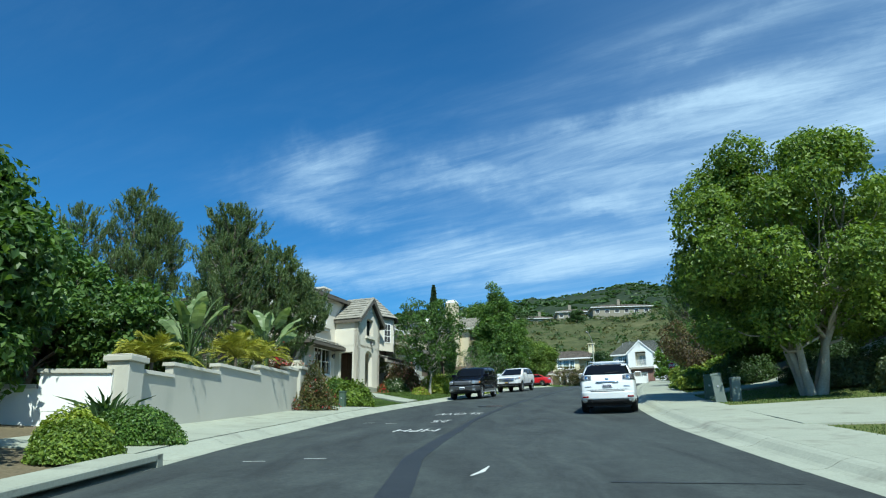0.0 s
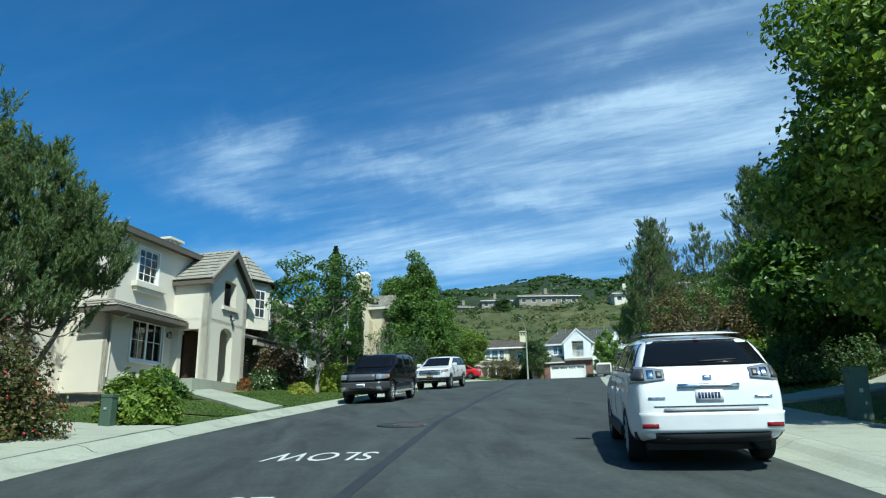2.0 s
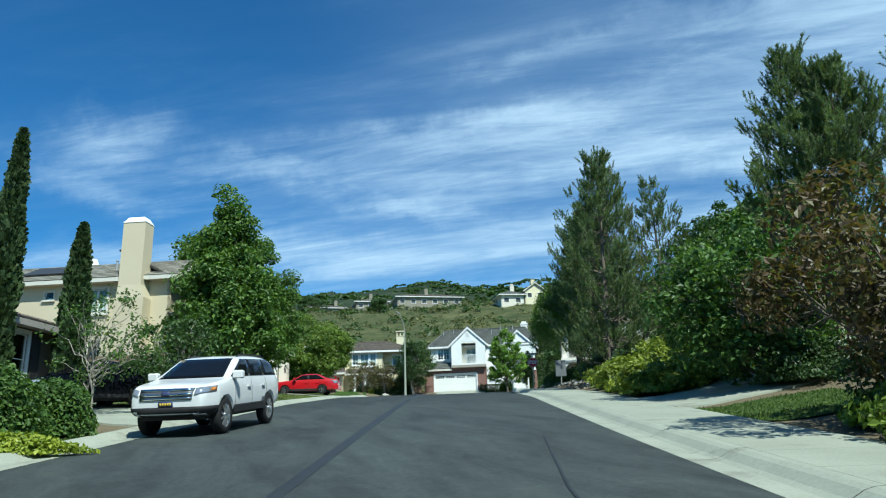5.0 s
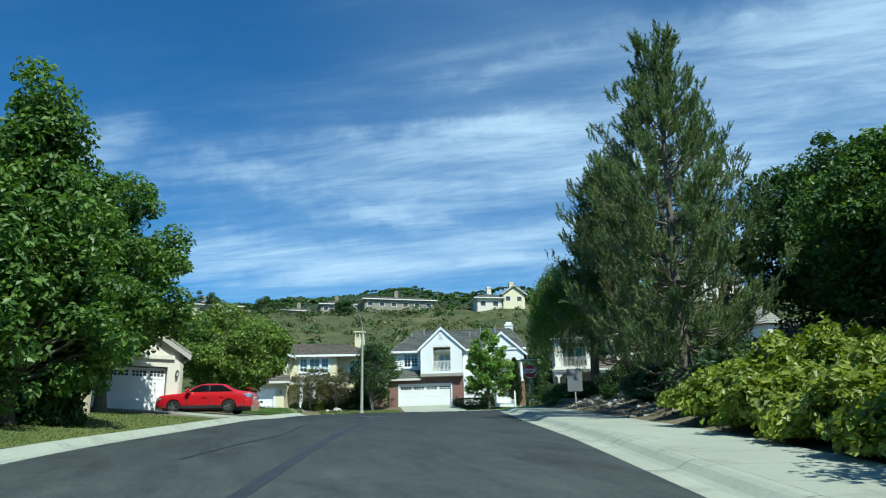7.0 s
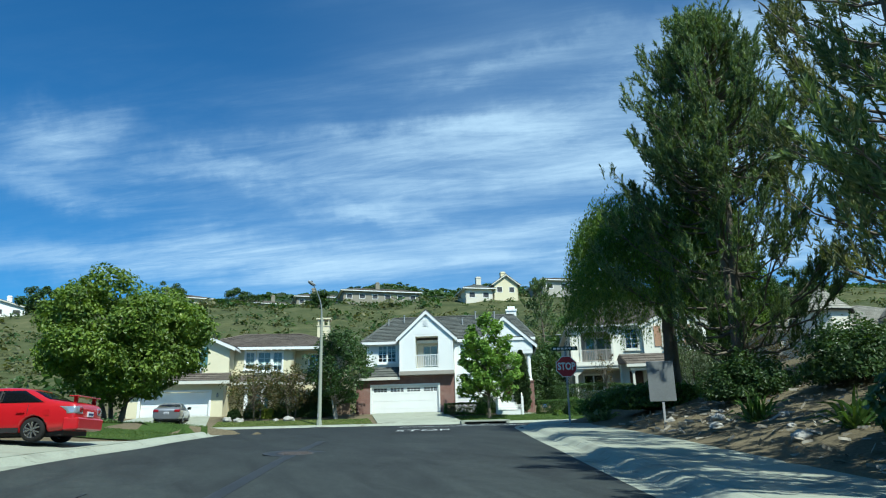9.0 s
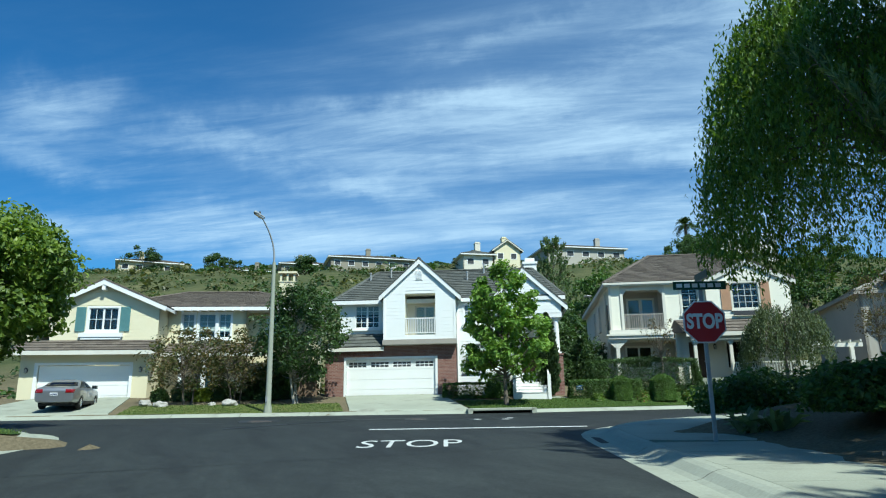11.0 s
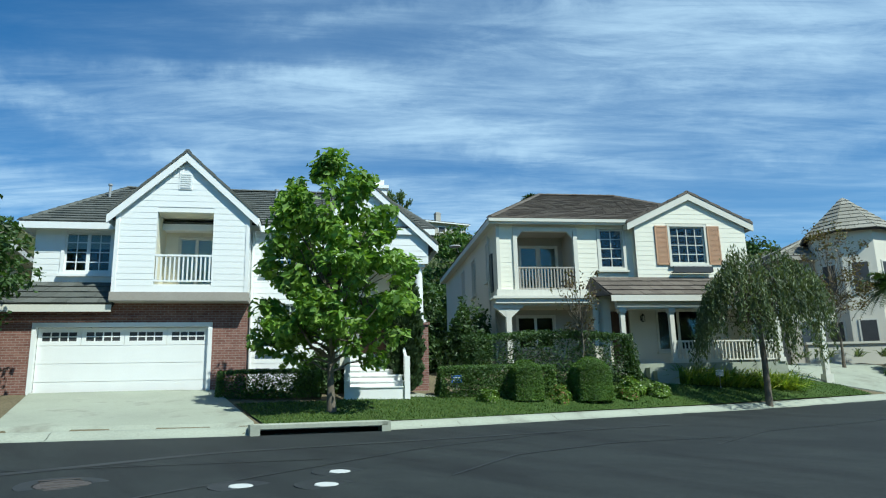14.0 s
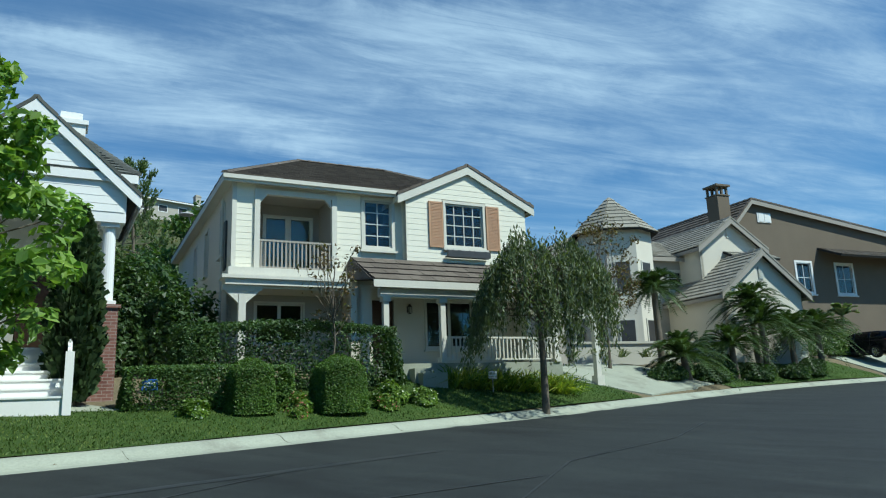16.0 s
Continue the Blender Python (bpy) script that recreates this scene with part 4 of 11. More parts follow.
# ---- trees along the street ----
lobed_tree("shade_tree", 13.3, 25.9, "large round shade tree with pale forked stems, dense fresh leaves", 1, 10.4, 4.1, 2.0, LEAF_LIME, 0.10, 96, 1500, 1.1, 0.25, 6, bark=BARK_PALE, shape=lambda h: min(1, 0.75 + h) * max(0.0, 1 - h ** 3) ** 0.5)
lobed_tree("garden_tree", 15.3, 35.0, "round-headed green tree on a low trunk above the drive", 41, 6.3, 2.3, 1.2, LEAF_LUSH, 0.13, 40, 1000, 0.85, 0.13, 1)
pine("pine", -18.6, 40.5, "dark green pine with dense bushy boughs", 2, 12.6, 3.6, 0.6, n_branch=120, tufts=14, taper=0.7, leaders=2)
pine("pine", -20.6, 38.5, "dark green pine with dense bushy boughs", 42, 10.6, 3.4, 0.6, n_branch=100, tufts=14, taper=0.5)
pine("pine", -10.9, 34.8, "dark green pine with dense bushy boughs", 3, 9.9, 3.3, 0.6, n_branch=120, tufts=14, taper=0.7, leaders=2)
pine("pine", -8.7, 36.6, "dark green pine with dense bushy boughs", 43, 7.8, 2.4, 2.2, n_branch=90, tufts=14, taper=0.7, leaders=2)
pine("pine", -13.5, 42.0, "dark green pine with dense bushy boughs", 23, 10.5, 4.0, 0.6, n_branch=120, tufts=14)
broadleaf("garden_tree", -11.9, 16.6, "tall dark leafy tree beside the garden wall", 24, 6.5, 2.2, 0.6, LEAF_MID, 0.14, 190, 150, 0.8, 0.2, 2)
broadleaf("garden_tree", -15.0, 25.5, "tall dark leafy tree behind the garden wall", 25, 6.4, 2.6, 0.8, LEAF_MID, 0.14, 170, 140, 0.8, 0.2, 2)
broadleaf("garden_tree", -11.8, 26.5, "dense green tree behind the garden wall", 26, 4.6, 2.0, 0.6, LEAF_MID, 0.13, 130, 130, 0.7, 0.16, 2)
broadleaf("garden_tree", -19.0, 18.0, "tall dark leafy tree", 27, 7.6, 3.4, 0.8, LEAF_MID, 0.16, 170, 130, 0.9, 0.2, 2)
paddle_plant("bird_of_paradise", -8.2, 22.6, "giant bird of paradise with broad pale green leaves", 28, 2.2, 12, 1.35, 0.46, BANANA)
paddle_plant("bird_of_paradise", -7.2, 28.4, "giant bird of paradise with broad green leaves", 29, 2.4, 10, 1.3, 0.44, BANANA)
palm("cane_palm", -7.5, 25.4, "yellow-green feathery cane palm behind the wall", 30, 2.0, 30, 1.7, PALM_YELLOW, 0.45, 0.035, 0.06, (0.4, 1.4), 0.5)
palm("cane_palm", -8.6, 20.8, "yellow-green feathery cane palm behind the wall", 31, 1.7, 26, 1.6, PALM_YELLOW, 0.45, 0.035, 0.06, (0.4, 1.4), 0.5)
palm("cane_palm", -7.1, 27.0, "yellow-green feathery cane palm behind the wall", 32, 1.9, 22, 1.6, PALM_YELLOW, 0.45, 0.035, 0.06, (0.4, 1.4), 0.5)
pine("pine", 24.5, 69.7, "dark green pine with dense bushy boughs", 4, 12.0, 3.5, 0.5, n_branch=125, tufts=17, taper=0.82)
pine("pine", 28.0, 59.2, "tall dark green pine with ragged boughs", 5, 11.6, 3.6, 0.6, n_branch=120, tufts=19, taper=0.85, leaders=2)
pine("pine", 33.5, 57.0, "tall dark green pine with ragged boughs", 33, 10.6, 3.8, 0.8, n_branch=100, tufts=14, taper=0.8)
pine("pine", 33.4, 78.0, "tall dark green pine with ragged boughs and gaps", 6, 11.5, 3.6, 1.6, n_branch=90, tufts=14, taper=0.8)
pine("pine", 27.6, 74.4, "tall pine with ragged boughs, yellowing needles and gaps", 7, 12.6, 3.8, 2.2, n_branch=72, tufts=12, leaf=NEEDLE_DRY, taper=0.8)
pine("pine", 31.0, 83.2, "tall pine with dense dark ragged boughs", 34, 12.6, 4.4, 1.3, n_branch=130, tufts=18, taper=0.8, leaders=2)
lobed_tree("purple_leaf_tree", 16.4, 46.1, "bushy tree with bronze purple leaves", 8, 4.3, 2.1, 0.9, LEAF_BRONZE, 0.085, 46, 230, 0.55, 0.12, 3)
lobed_tree("garden_tree", 19.6, 45.6, "bushy tree with olive leaves beside the bronze one", 81, 4.0, 1.9, 0.5, LEAF_RUSSET, 0.10, 44, 320, 0.6, 0.12, 3)
broadleaf("garden_tree", 21.0, 55.0, "dense green tree on the bank", 35, 5.0, 3.0, 0.4, LEAF_MID, 0.11, 140, 120, 0.7, 0.14, 2)
broadleaf("garden_tree", 20.6, 36.5, "dense green tree on the bank", 36, 7.6, 3.8, 0.6, LEAF_FRESH, 0.12, 220, 150, 0.8, 0.2, 3)
broadleaf("garden_tree", 22.5, 29.5, "dark green tree above the driveway", 37, 8.0, 4.0, 0.8, LEAF_MID, 0.12, 200, 140, 0.85, 0.2, 3)
broadleaf("garden_tree", 25.0, 42.0, "dark green tree on the bank", 38, 6.5, 3.6, 0.6, LEAF_DARK, 0.12, 170, 130, 0.8, 0.2, 3)
broadleaf("street_tree", -1.0, 48.2, "slender street tree with an open crown and pale trunk", 9, 6.7, 2.3, 1.9, LEAF_MID, 0.10, 120, 80, 0.5, 0.08, 1, bark=BARK_PALE)
broadleaf("garden_tree", -5.4, 55.0, "pale flowering tree before the house", 39, 5.6, 2.2, 1.2, LEAF_GREY, 0.10, 90, 70, 0.6, 0.1, 2)
cypress("cypress", -0.9, 61.5, "tall narrow dark green cypress", 10, 9.0, 0.42)
cypress("cypress", 0.5, 64.9, "tall narrow dark green cypress", 11, 6.6, 0.45)
CONE = lambda h: (1 - h) ** 0.75 * min(1, 0.5 + h * 4)
broadleaf("liquidambar", 5.6, 74.4, "tall conical green tree with dense leaves", 12, 10.6, 3.3, 0.8, LEAF_LUSH, 0.13, 260, 150, 0.75, 0.2, 1, shape=CONE)
broadleaf("liquidambar", 3.8, 79.6, "tall conical green tree with dense leaves", 22, 9.6, 2.8, 2.0, LEAF_LUSH, 0.13, 220, 140, 0.75, 0.2, 1, shape=CONE)
broadleaf("liquidambar", 6.9, 83.0, "round-headed green tree leaning over the lawn", 13, 9.6, 3.5, 2.7, LEAF_LUSH, 0.12, 150, 240, 0.85, 0.2, 1, shape=lambda h: (1 - h) ** 0.42 * min(1, 0.55 + h * 3))
lobed_tree("shade_tree", 12.4, 103.6, "round shade tree with dense fresh green leaves", 14, 8.2, 3.3, 2.0, LEAF_LIME, 0.12, 52, 1150, 1.05, 0.22, 3)
broadleaf("front_tree", 34.4, 109.9, "young round street tree with large bright green leaves", 15, 7.0, 2.05, 1.5, LEAF_BRIGHT, 0.135, 160, 66, 0.42, 0.09, 1, shape=lambda h: (1 - h ** 2.6) ** 0.6 * min(1, 0.7 + h * 3))
broadleaf("front_tree", 25.5, 115.3, "bushy street tree with pale bare trunk and green leaves", 16, 6.0, 2.2, 1.4, LEAF_DARK, 0.11, 120, 75, 0.55, 0.1, 2, bark=BARK_PALE)


def weeping(name, x, y, label, seed, height, spread, strands, length, leaf, size=0.07, trunk=0.1, z=None, low=1.2):
    """A weeping tree: arching limbs with hanging strands of narrow leaves."""
    rng = np.random.RandomState(seed)
    wood = [tube([(0, 0, 0), (0.1, 0.05, height * 0.35), (0.05, 0.1, height * 0.75)], [trunk * 1.2, trunk * 0.9, trunk * 0.5], 8)]
    loc, out = [], []
    for k in range(strands):
        a, q = rng.uniform(0, 6.28), rng.uniform(0.15, 1) ** 0.6
        top = np.array([math.cos(a) * spread * q * 0.8, math.sin(a) * spread * q * 0.8, height * (0.66 + 0.34 * (1 - q) ** 0.8 + 0.10 * math.sin(3 * a + seed) * q) + rng.normal() * 0.22])
        if k % 6 == 0:
            wood.append(limb(rng, (0.05, 0.1, height * rng.uniform(0.5, 0.75)), top, 0.03, 0.008, 0.3))
        L = length * rng.uniform(0.5, 1.1) * (0.5 + 0.6 * q)
        n = int(L / 0.045)
        t = np.linspace(0, 1, n)
        px = top + np.c_[math.cos(a) * spread * 0.28 * t ** 0.6, math.sin(a) * spread * 0.28 * t ** 0.6, -L * t ** 1.3]
        loc.append(px + rng.normal(size=px.shape) * 0.05)
    loc = np.concatenate(loc)
    loc = loc[loc[:, 2] > low + 0.35 * np.sin(loc[:, 0] * 9) * np.cos(loc[:, 1] * 7)]
    v, f = leaves(rng, loc, size, 0.0, 3.0, 0.4, 3.0)
    return plant(name, x, y, label, "tree", [("trunk", *joined(wood), BARK, True), ("crown", v, f, leaf, False)], "", z)


weeping("willow", 48.5, 106.7, "weeping grey-green tree on the lawn", 17, 5.7, 2.15, 560, 2.0, LEAF_OLIVE, 0.05, low=1.7)
weeping("willow", 31.5, 87.0, "large weeping willow with hanging yellow-green strands", 18, 8.3, 3.5, 1500, 4.6, LEAF_FRESH, 0.036, 0.25, low=2.6)
for k, (s0, u0, h0, r0) in enumerate(((80.5, 17.0, 7.4, 3.3), (85.5, 17.0, 7.6, 3.2), (75.0, 15.0, 6.0, 3.2), (69.0, 15.0, 6.0, 3.2))):
    broadleaf("bank_tree", *street(s0, u0), "dense green tree filling the shaded bank", 370 + k, h0, r0, 0.3, (LEAF_DARK, LEAF_DARK, LEAF_MID, LEAF_FRESH)[k], 0.13, 170, 130, 0.8, 0.16, 2, group="bank trees")
# tree outside the view, placed for the shade it throws on the wall
broadleaf("garden_tree", -10.4, 8.6, "dark leafy tree shading the garden wall", 44, 7.4, 3.3, 0.8, LEAF_MID, 0.14, 150, 130, 0.8, 0.2, 2)

# ---- building kit ----
STUCCO_CREAM = rough_surface("stucco_cream", (0.60, 0.56, 0.46), (0.70, 0.66, 0.56), 0.4, 60, 0.92, 0.35, 0.006)
STUCCO_TAN = rough_surface("stucco_tan", (0.52, 0.45, 0.30), (0.62, 0.55, 0.39), 0.4, 60, 0.92, 0.35, 0.006)
STUCCO_YELLOW = rough_surface("stucco_yellow", (0.64, 0.58, 0.38), (0.73, 0.67, 0.47), 0.4, 60, 0.92, 0.35, 0.006)
STUCCO_HILL = rough_surface("stucco_hill", (0.22, 0.20, 0.155), (0.30, 0.275, 0.215), 0.4, 60, 0.92, 0.35, 0.006)
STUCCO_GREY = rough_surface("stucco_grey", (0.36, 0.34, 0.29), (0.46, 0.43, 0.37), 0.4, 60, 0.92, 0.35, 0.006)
STUCCO_BROWN = rough_surface("stucco_brown", (0.135, 0.11, 0.08), (0.19, 0.155, 0.115), 0.4, 60, 0.92, 0.35, 0.006)
STUCCO_WALL = rough_surface("garden_wall_stucco", (0.42, 0.41, 0.34), (0.52, 0.50, 0.43), 0.35, 50, 0.92, 0.35, 0.006, stain=(0.40, 0.39, 0.33))
WALL_WHITE = rough_surface("wall_white", (0.78, 0.78, 0.73), (0.84, 0.83, 0.79), 0.5, 45, 0.8, 0.2, 0.004)
SIDING_WHITE = rough_surface("siding_white", (0.76, 0.77, 0.74), (0.82, 0.82, 0.79), 0.6, 30, 0.6, 0.12, 0.003)
SIDING_CREAM = rough_surface("siding_cream", (0.74, 0.71, 0.58), (0.81, 0.78, 0.65), 0.6, 30, 0.65, 0.12, 0.003)
SIDING_YELLOW = rough_surface("siding_yellow", (0.68, 0.62, 0.42), (0.76, 0.70, 0.50), 0.6, 30, 0.65, 0.12, 0.003)
SIDING_SAGE = rough_surface("siding_sage", (0.36, 0.37, 0.31), (0.45, 0.46, 0.39), 0.6, 30, 0.65, 0.12, 0.003)
TRIM_WHITE = rough_surface("trim_white", (0.76, 0.76, 0.73), (0.82, 0.82, 0.79), 1.5, 25, 0.5, 0.1, 0.002)
TRIM_CREAM = rough_surface("trim_cream", (0.58, 0.56, 0.48), (0.68, 0.66, 0.57), 1.5, 25, 0.55, 0.1, 0.002)
TRIM_DARK = rough_surface("trim_dark", (0.09, 0.08, 0.065), (0.14, 0.125, 0.10), 1.5, 25, 0.6, 0.1, 0.002)
TRIM_TAUPE = rough_surface("trim_taupe", (0.30, 0.27, 0.23), (0.38, 0.35, 0.30), 1.5, 25, 0.6, 0.1, 0.002)
DOOR_BROWN = rough_surface("door_brown", (0.06, 0.035, 0.025), (0.10, 0.06, 0.04), 2, 20, 0.45, 0.2, 0.003)
SHUTTER_TAN = rough_surface("shutter_tan", (0.46, 0.27, 0.16), (0.54, 0.33, 0.20), 2, 25, 0.6, 0.1, 0.002)
SHUTTER_TEAL = rough_surface("shutter_teal", (0.10, 0.22, 0.22), (0.14, 0.28, 0.28), 2, 25, 0.6, 0.1, 0.002)
ROOF_SLATE = island_varied("roof_slate", [(0.066, 0.070, 0.062), (0.095, 0.10, 0.088), (0.125, 0.13, 0.115)], 0.8)
ROOF_BROWN = island_varied("roof_brown", [(0.085, 0.07, 0.058), (0.12, 0.10, 0.08), (0.16, 0.135, 0.11)], 0.85)
ROOF_STONE = island_varied("roof_stone", [(0.20, 0.19, 0.155), (0.27, 0.255, 0.21), (0.33, 0.31, 0.26)], 0.85)
ROOF_DECK = rough_surface("roof_underlay", (0.035, 0.033, 0.03), (0.06, 0.055, 0.05), 1, 20, 0.9, 0.1)
METAL_GREY = rough_surface("metal_grey", (0.28, 0.29, 0.29), (0.38, 0.39, 0.39), 2, 30, 0.5, 0.1, 0.002, spec=0.5)
METAL_DULL = rough_surface("metal_dull", (0.13, 0.14, 0.14), (0.20, 0.21, 0.21), 2, 20, 0.45, 0.15, 0.002, spec=0.5)
METAL_DARK = rough_surface("metal_dark", (0.03, 0.03, 0.03), (0.06, 0.06, 0.06), 2, 30, 0.45, 0.1, 0.002, spec=0.5)
FENCE_WOOD = rough_surface("fence_wood", (0.16, 0.11, 0.075), (0.26, 0.19, 0.13), 3, 30, 0.85, 0.3, 0.004)
CURTAIN = rough_surface("curtain", (0.45, 0.46, 0.42), (0.60, 0.60, 0.55), 3, 25, 0.9, 0.2, 0.004)
# dark tone carries the missing light of rooms and arched recesses
INTERIOR = rough_surface("unlit_tint", (0.05, 0.05, 0.045), (0.09, 0.085, 0.08), 1, 10, 0.9, 0.1)


def glass_material(name, tint, rough=0.02):
    m, nt, b = material(name, tint, rough, 0.6)
    b.inputs["Transmission Weight"].default_value = 1.0
    b.inputs["IOR"].default_value = 1.5
    n = noise_node(nt, 1.3, 2)
    bump(nt, b, n, 0.06, 0.01)
    return m


GLASS = glass_material("window_glass", (0.62, 0.74, 0.74))


def brick_material():
    m, nt, b = material("brick", (0.25, 0.1, 0.07), 0.9, 0.2)
    tc = nt.nodes.new("ShaderNodeTexCoord")
    mp = nt.nodes.new("ShaderNodeMapping")
    mp.inputs["Rotation"].default_value = (radians(90), 0, 0)
    nt.links.new(tc.outputs["Object"], mp.inputs[0])
    br = nt.nodes.new("ShaderNodeTexBrick")
    br.inputs["Scale"].default_value = 1.0
    br.inputs["Brick Width"].default_value, br.inputs["Row Height"].default_value = 0.215, 0.075
    br.inputs["Mortar Size"].default_value = 0.008
    br.inputs["Color1"].default_value, br.inputs["Color2"].default_value = (0.15, 0.055, 0.042, 1), (0.25, 0.115, 0.088, 1)
    br.inputs["Mortar"].default_value = (0.33, 0.29, 0.25, 1)
    nt.links.new(mp.outputs[0], br.inputs["Vector"])
    n = noise_node(nt, 2.5, 5)
    col = mixed(nt, 0.35, br.outputs["Color"], ramp(nt, n, [(0.3, (0.11, 0.05, 0.04)), (0.7, (0.32, 0.20, 0.165))]))
    nt.links.new(col, b.inputs["Base Color"])
    bump(nt, b, br.outputs["Fac"], -0.5, 0.01)
    return m


BRICK = brick_material()

CUBE_F = np.array([(0, 3, 2, 1), (4, 5, 6, 7), (0, 1, 5, 4), (1, 2, 6, 5), (2, 3, 7, 6), (3, 0, 4, 7)])


def box(x0, x1, y0, y1, z0, z1):
    v = np.array([(x0, y0, z0), (x1, y0, z0), (x1, y1, z0), (x0, y1, z0), (x0, y0, z1), (x1, y0, z1), (x1, y1, z1), (x0, y1, z1)], float)
    return v, CUBE_F


def hexa(bottom, top):
    """A block between two four-cornered faces."""
    return np.array(list(bottom) + list(top), float), CUBE_F


def cyl(x, y, z0, z1, r0, r1=None, sides=14):
    r1 = r0 if r1 is None else r1
    v, f = tube([(x, y, z0), (x, y, z0 + 1e-4), (x, y, z1 - 1e-4), (x, y, z1)], [0.0005, r0, r1, 0.0005], sides)
    return v, f


def part(name, chunks, mat, parent, label="", soft=False, bevel=0.0):
    """One mesh made of closed pieces, under a thing or a part."""
    v, f = joined(chunks if isinstance(chunks, list) else [chunks])
    me = mesh_from(name, v, f, soft)
    ob = thing_mesh(name, me, mat, label, parent=parent)
    if bevel:
        b = ob.modifiers.new("edge", "BEVEL")
        b.width, b.segments, b.limit_method = bevel, 1, "ANGLE"
    return ob


def place(name, label, category, x, y, z, ang=0.0, group="", kind="", rx=0.0, ry=0.0):
    top = tagged(new(name), label, category, group, kind)
    top.matrix_basis = pose(x, y, z, rx, ry, ang)
    return top


def face_map(chunks, o, side):
    """Put pieces drawn as (along, depth, up) on a facade. side: 'front', 'left', 'right'."""
    out = []
    for v, f in (chunks if isinstance(chunks, list) else [chunks]):
        w = v.copy()
        if side == "front":
            w[:, 0], w[:, 1] = o[0] + v[:, 0], o[1] + v[:, 1]
        elif side == "left":
            w[:, 0], w[:, 1] = o[0] + v[:, 1], o[1] - v[:, 0]
        else:
            w[:, 0], w[:, 1] = o[0] - v[:, 1], o[1] + v[:, 0]
        out.append((w, f))
    return out


def wall(parent, o, side, a0, a1, z0, z1, mat, holes=(), thick=0.18, name="wall", label=""):
    """One wall with real openings (a0, a1, z0, z1) cut through it."""
    hs = [(max(h[0], a0), min(h[1], a1), max(h[2], z0), min(h[3], z1)) for h in holes]
    xs, zs = sorted({a0, a1, *[h[i] for h in hs for i in (0, 1)]}), sorted({z0, z1, *[h[i] for h in hs for i in (2, 3)]})
    nx, nz = len(xs) - 1, len(zs) - 1
    solid = [[not any(h[0] < (xs[i] + xs[i + 1]) / 2 < h[1] and h[2] < (zs[j] + zs[j + 1]) / 2 < h[3] for h in hs) for j in range(nz)] for i in range(nx)]
    v = np.array([(x, y, z) for y in (0, thick) for x in xs for z in zs], float)
    ix = lambda b, i, j: b * (nx + 1) * (nz + 1) + i * (nz + 1) + j
    full = lambda i, j: 0 <= i < nx and 0 <= j < nz and solid[i][j]
    f = []
    for i in range(nx):
        for j in range(nz):
            if not solid[i][j]:
                continue
            f.append((ix(0, i, j), ix(0, i + 1, j), ix(0, i + 1, j + 1), ix(0, i, j + 1)))
            f.append((ix(1, i, j), ix(1, i, j + 1), ix(1, i + 1, j + 1), ix(1, i + 1, j)))
            for di, dj, p, q in ((-1, 0, (i, j + 1), (i, j)), (1, 0, (i + 1, j), (i + 1, j + 1)), (0, -1, (i, j), (i + 1, j)), (0, 1, (i + 1, j + 1), (i, j + 1))):
                if not full(i + di, j + dj):
                    f.append((ix(0, *p), ix(1, *p), ix(1, *q), ix(0, *q))[::-1])
    return part(name, face_map([(v, np.array(f))], o, side), mat, parent, label)


def ring(a0, a1, z0, z1, w, y0, y1):
    """A picture frame round an opening, w wide."""
    v, f = [], []
    for y in (y0, y1):
        v += [(a0 - w, y, z0 - w), (a1 + w, y, z0 - w), (a1 + w, y, z1 + w), (a0 - w, y, z1 + w), (a0, y, z0), (a1, y, z0), (a1, y, z1), (a0, y, z1)]
    for k in range(4):
        n = (k + 1) % 4
        f += [(k, n, 4 + n, 4 + k), (8 + n, 8 + k, 12 + k, 12 + n), (n, k, 8 + k, 8 + n), (4 + k, 4 + n, 12 + n, 12 + k)]
    return np.array(v, float), np.array(f)


def alcove(a0, a1, z0, z1, y0, y1):
    """The inner faces of a recess, open to the front."""
    v = [(a0, y0, z0), (a1, y0, z0), (a1, y0, z1), (a0, y0, z1), (a0, y1, z0), (a1, y1, z0), (a1, y1, z1), (a0, y1, z1)]
    return np.array(v, float), np.array([(4, 5, 6, 7), (0, 1, 5, 4), (1, 2, 6, 5), (2, 3, 7, 6), (3, 0, 4, 7)])


def gable(parent, o, side, a0, a1, z, peak, mat, thick=0.18, name="gable", mid=None):
    m = (a0 + a1) / 2 if mid is None else mid
    tri = hexa([(a0, 0, z), (a1, 0, z), (a1, thick, z), (a0, thick, z)], [(m - 0.01, 0, peak), (m + 0.01, 0, peak), (m + 0.01, thick, peak), (m - 0.01, thick, peak)])
    return part(name, face_map(tri, o, side), mat, parent)


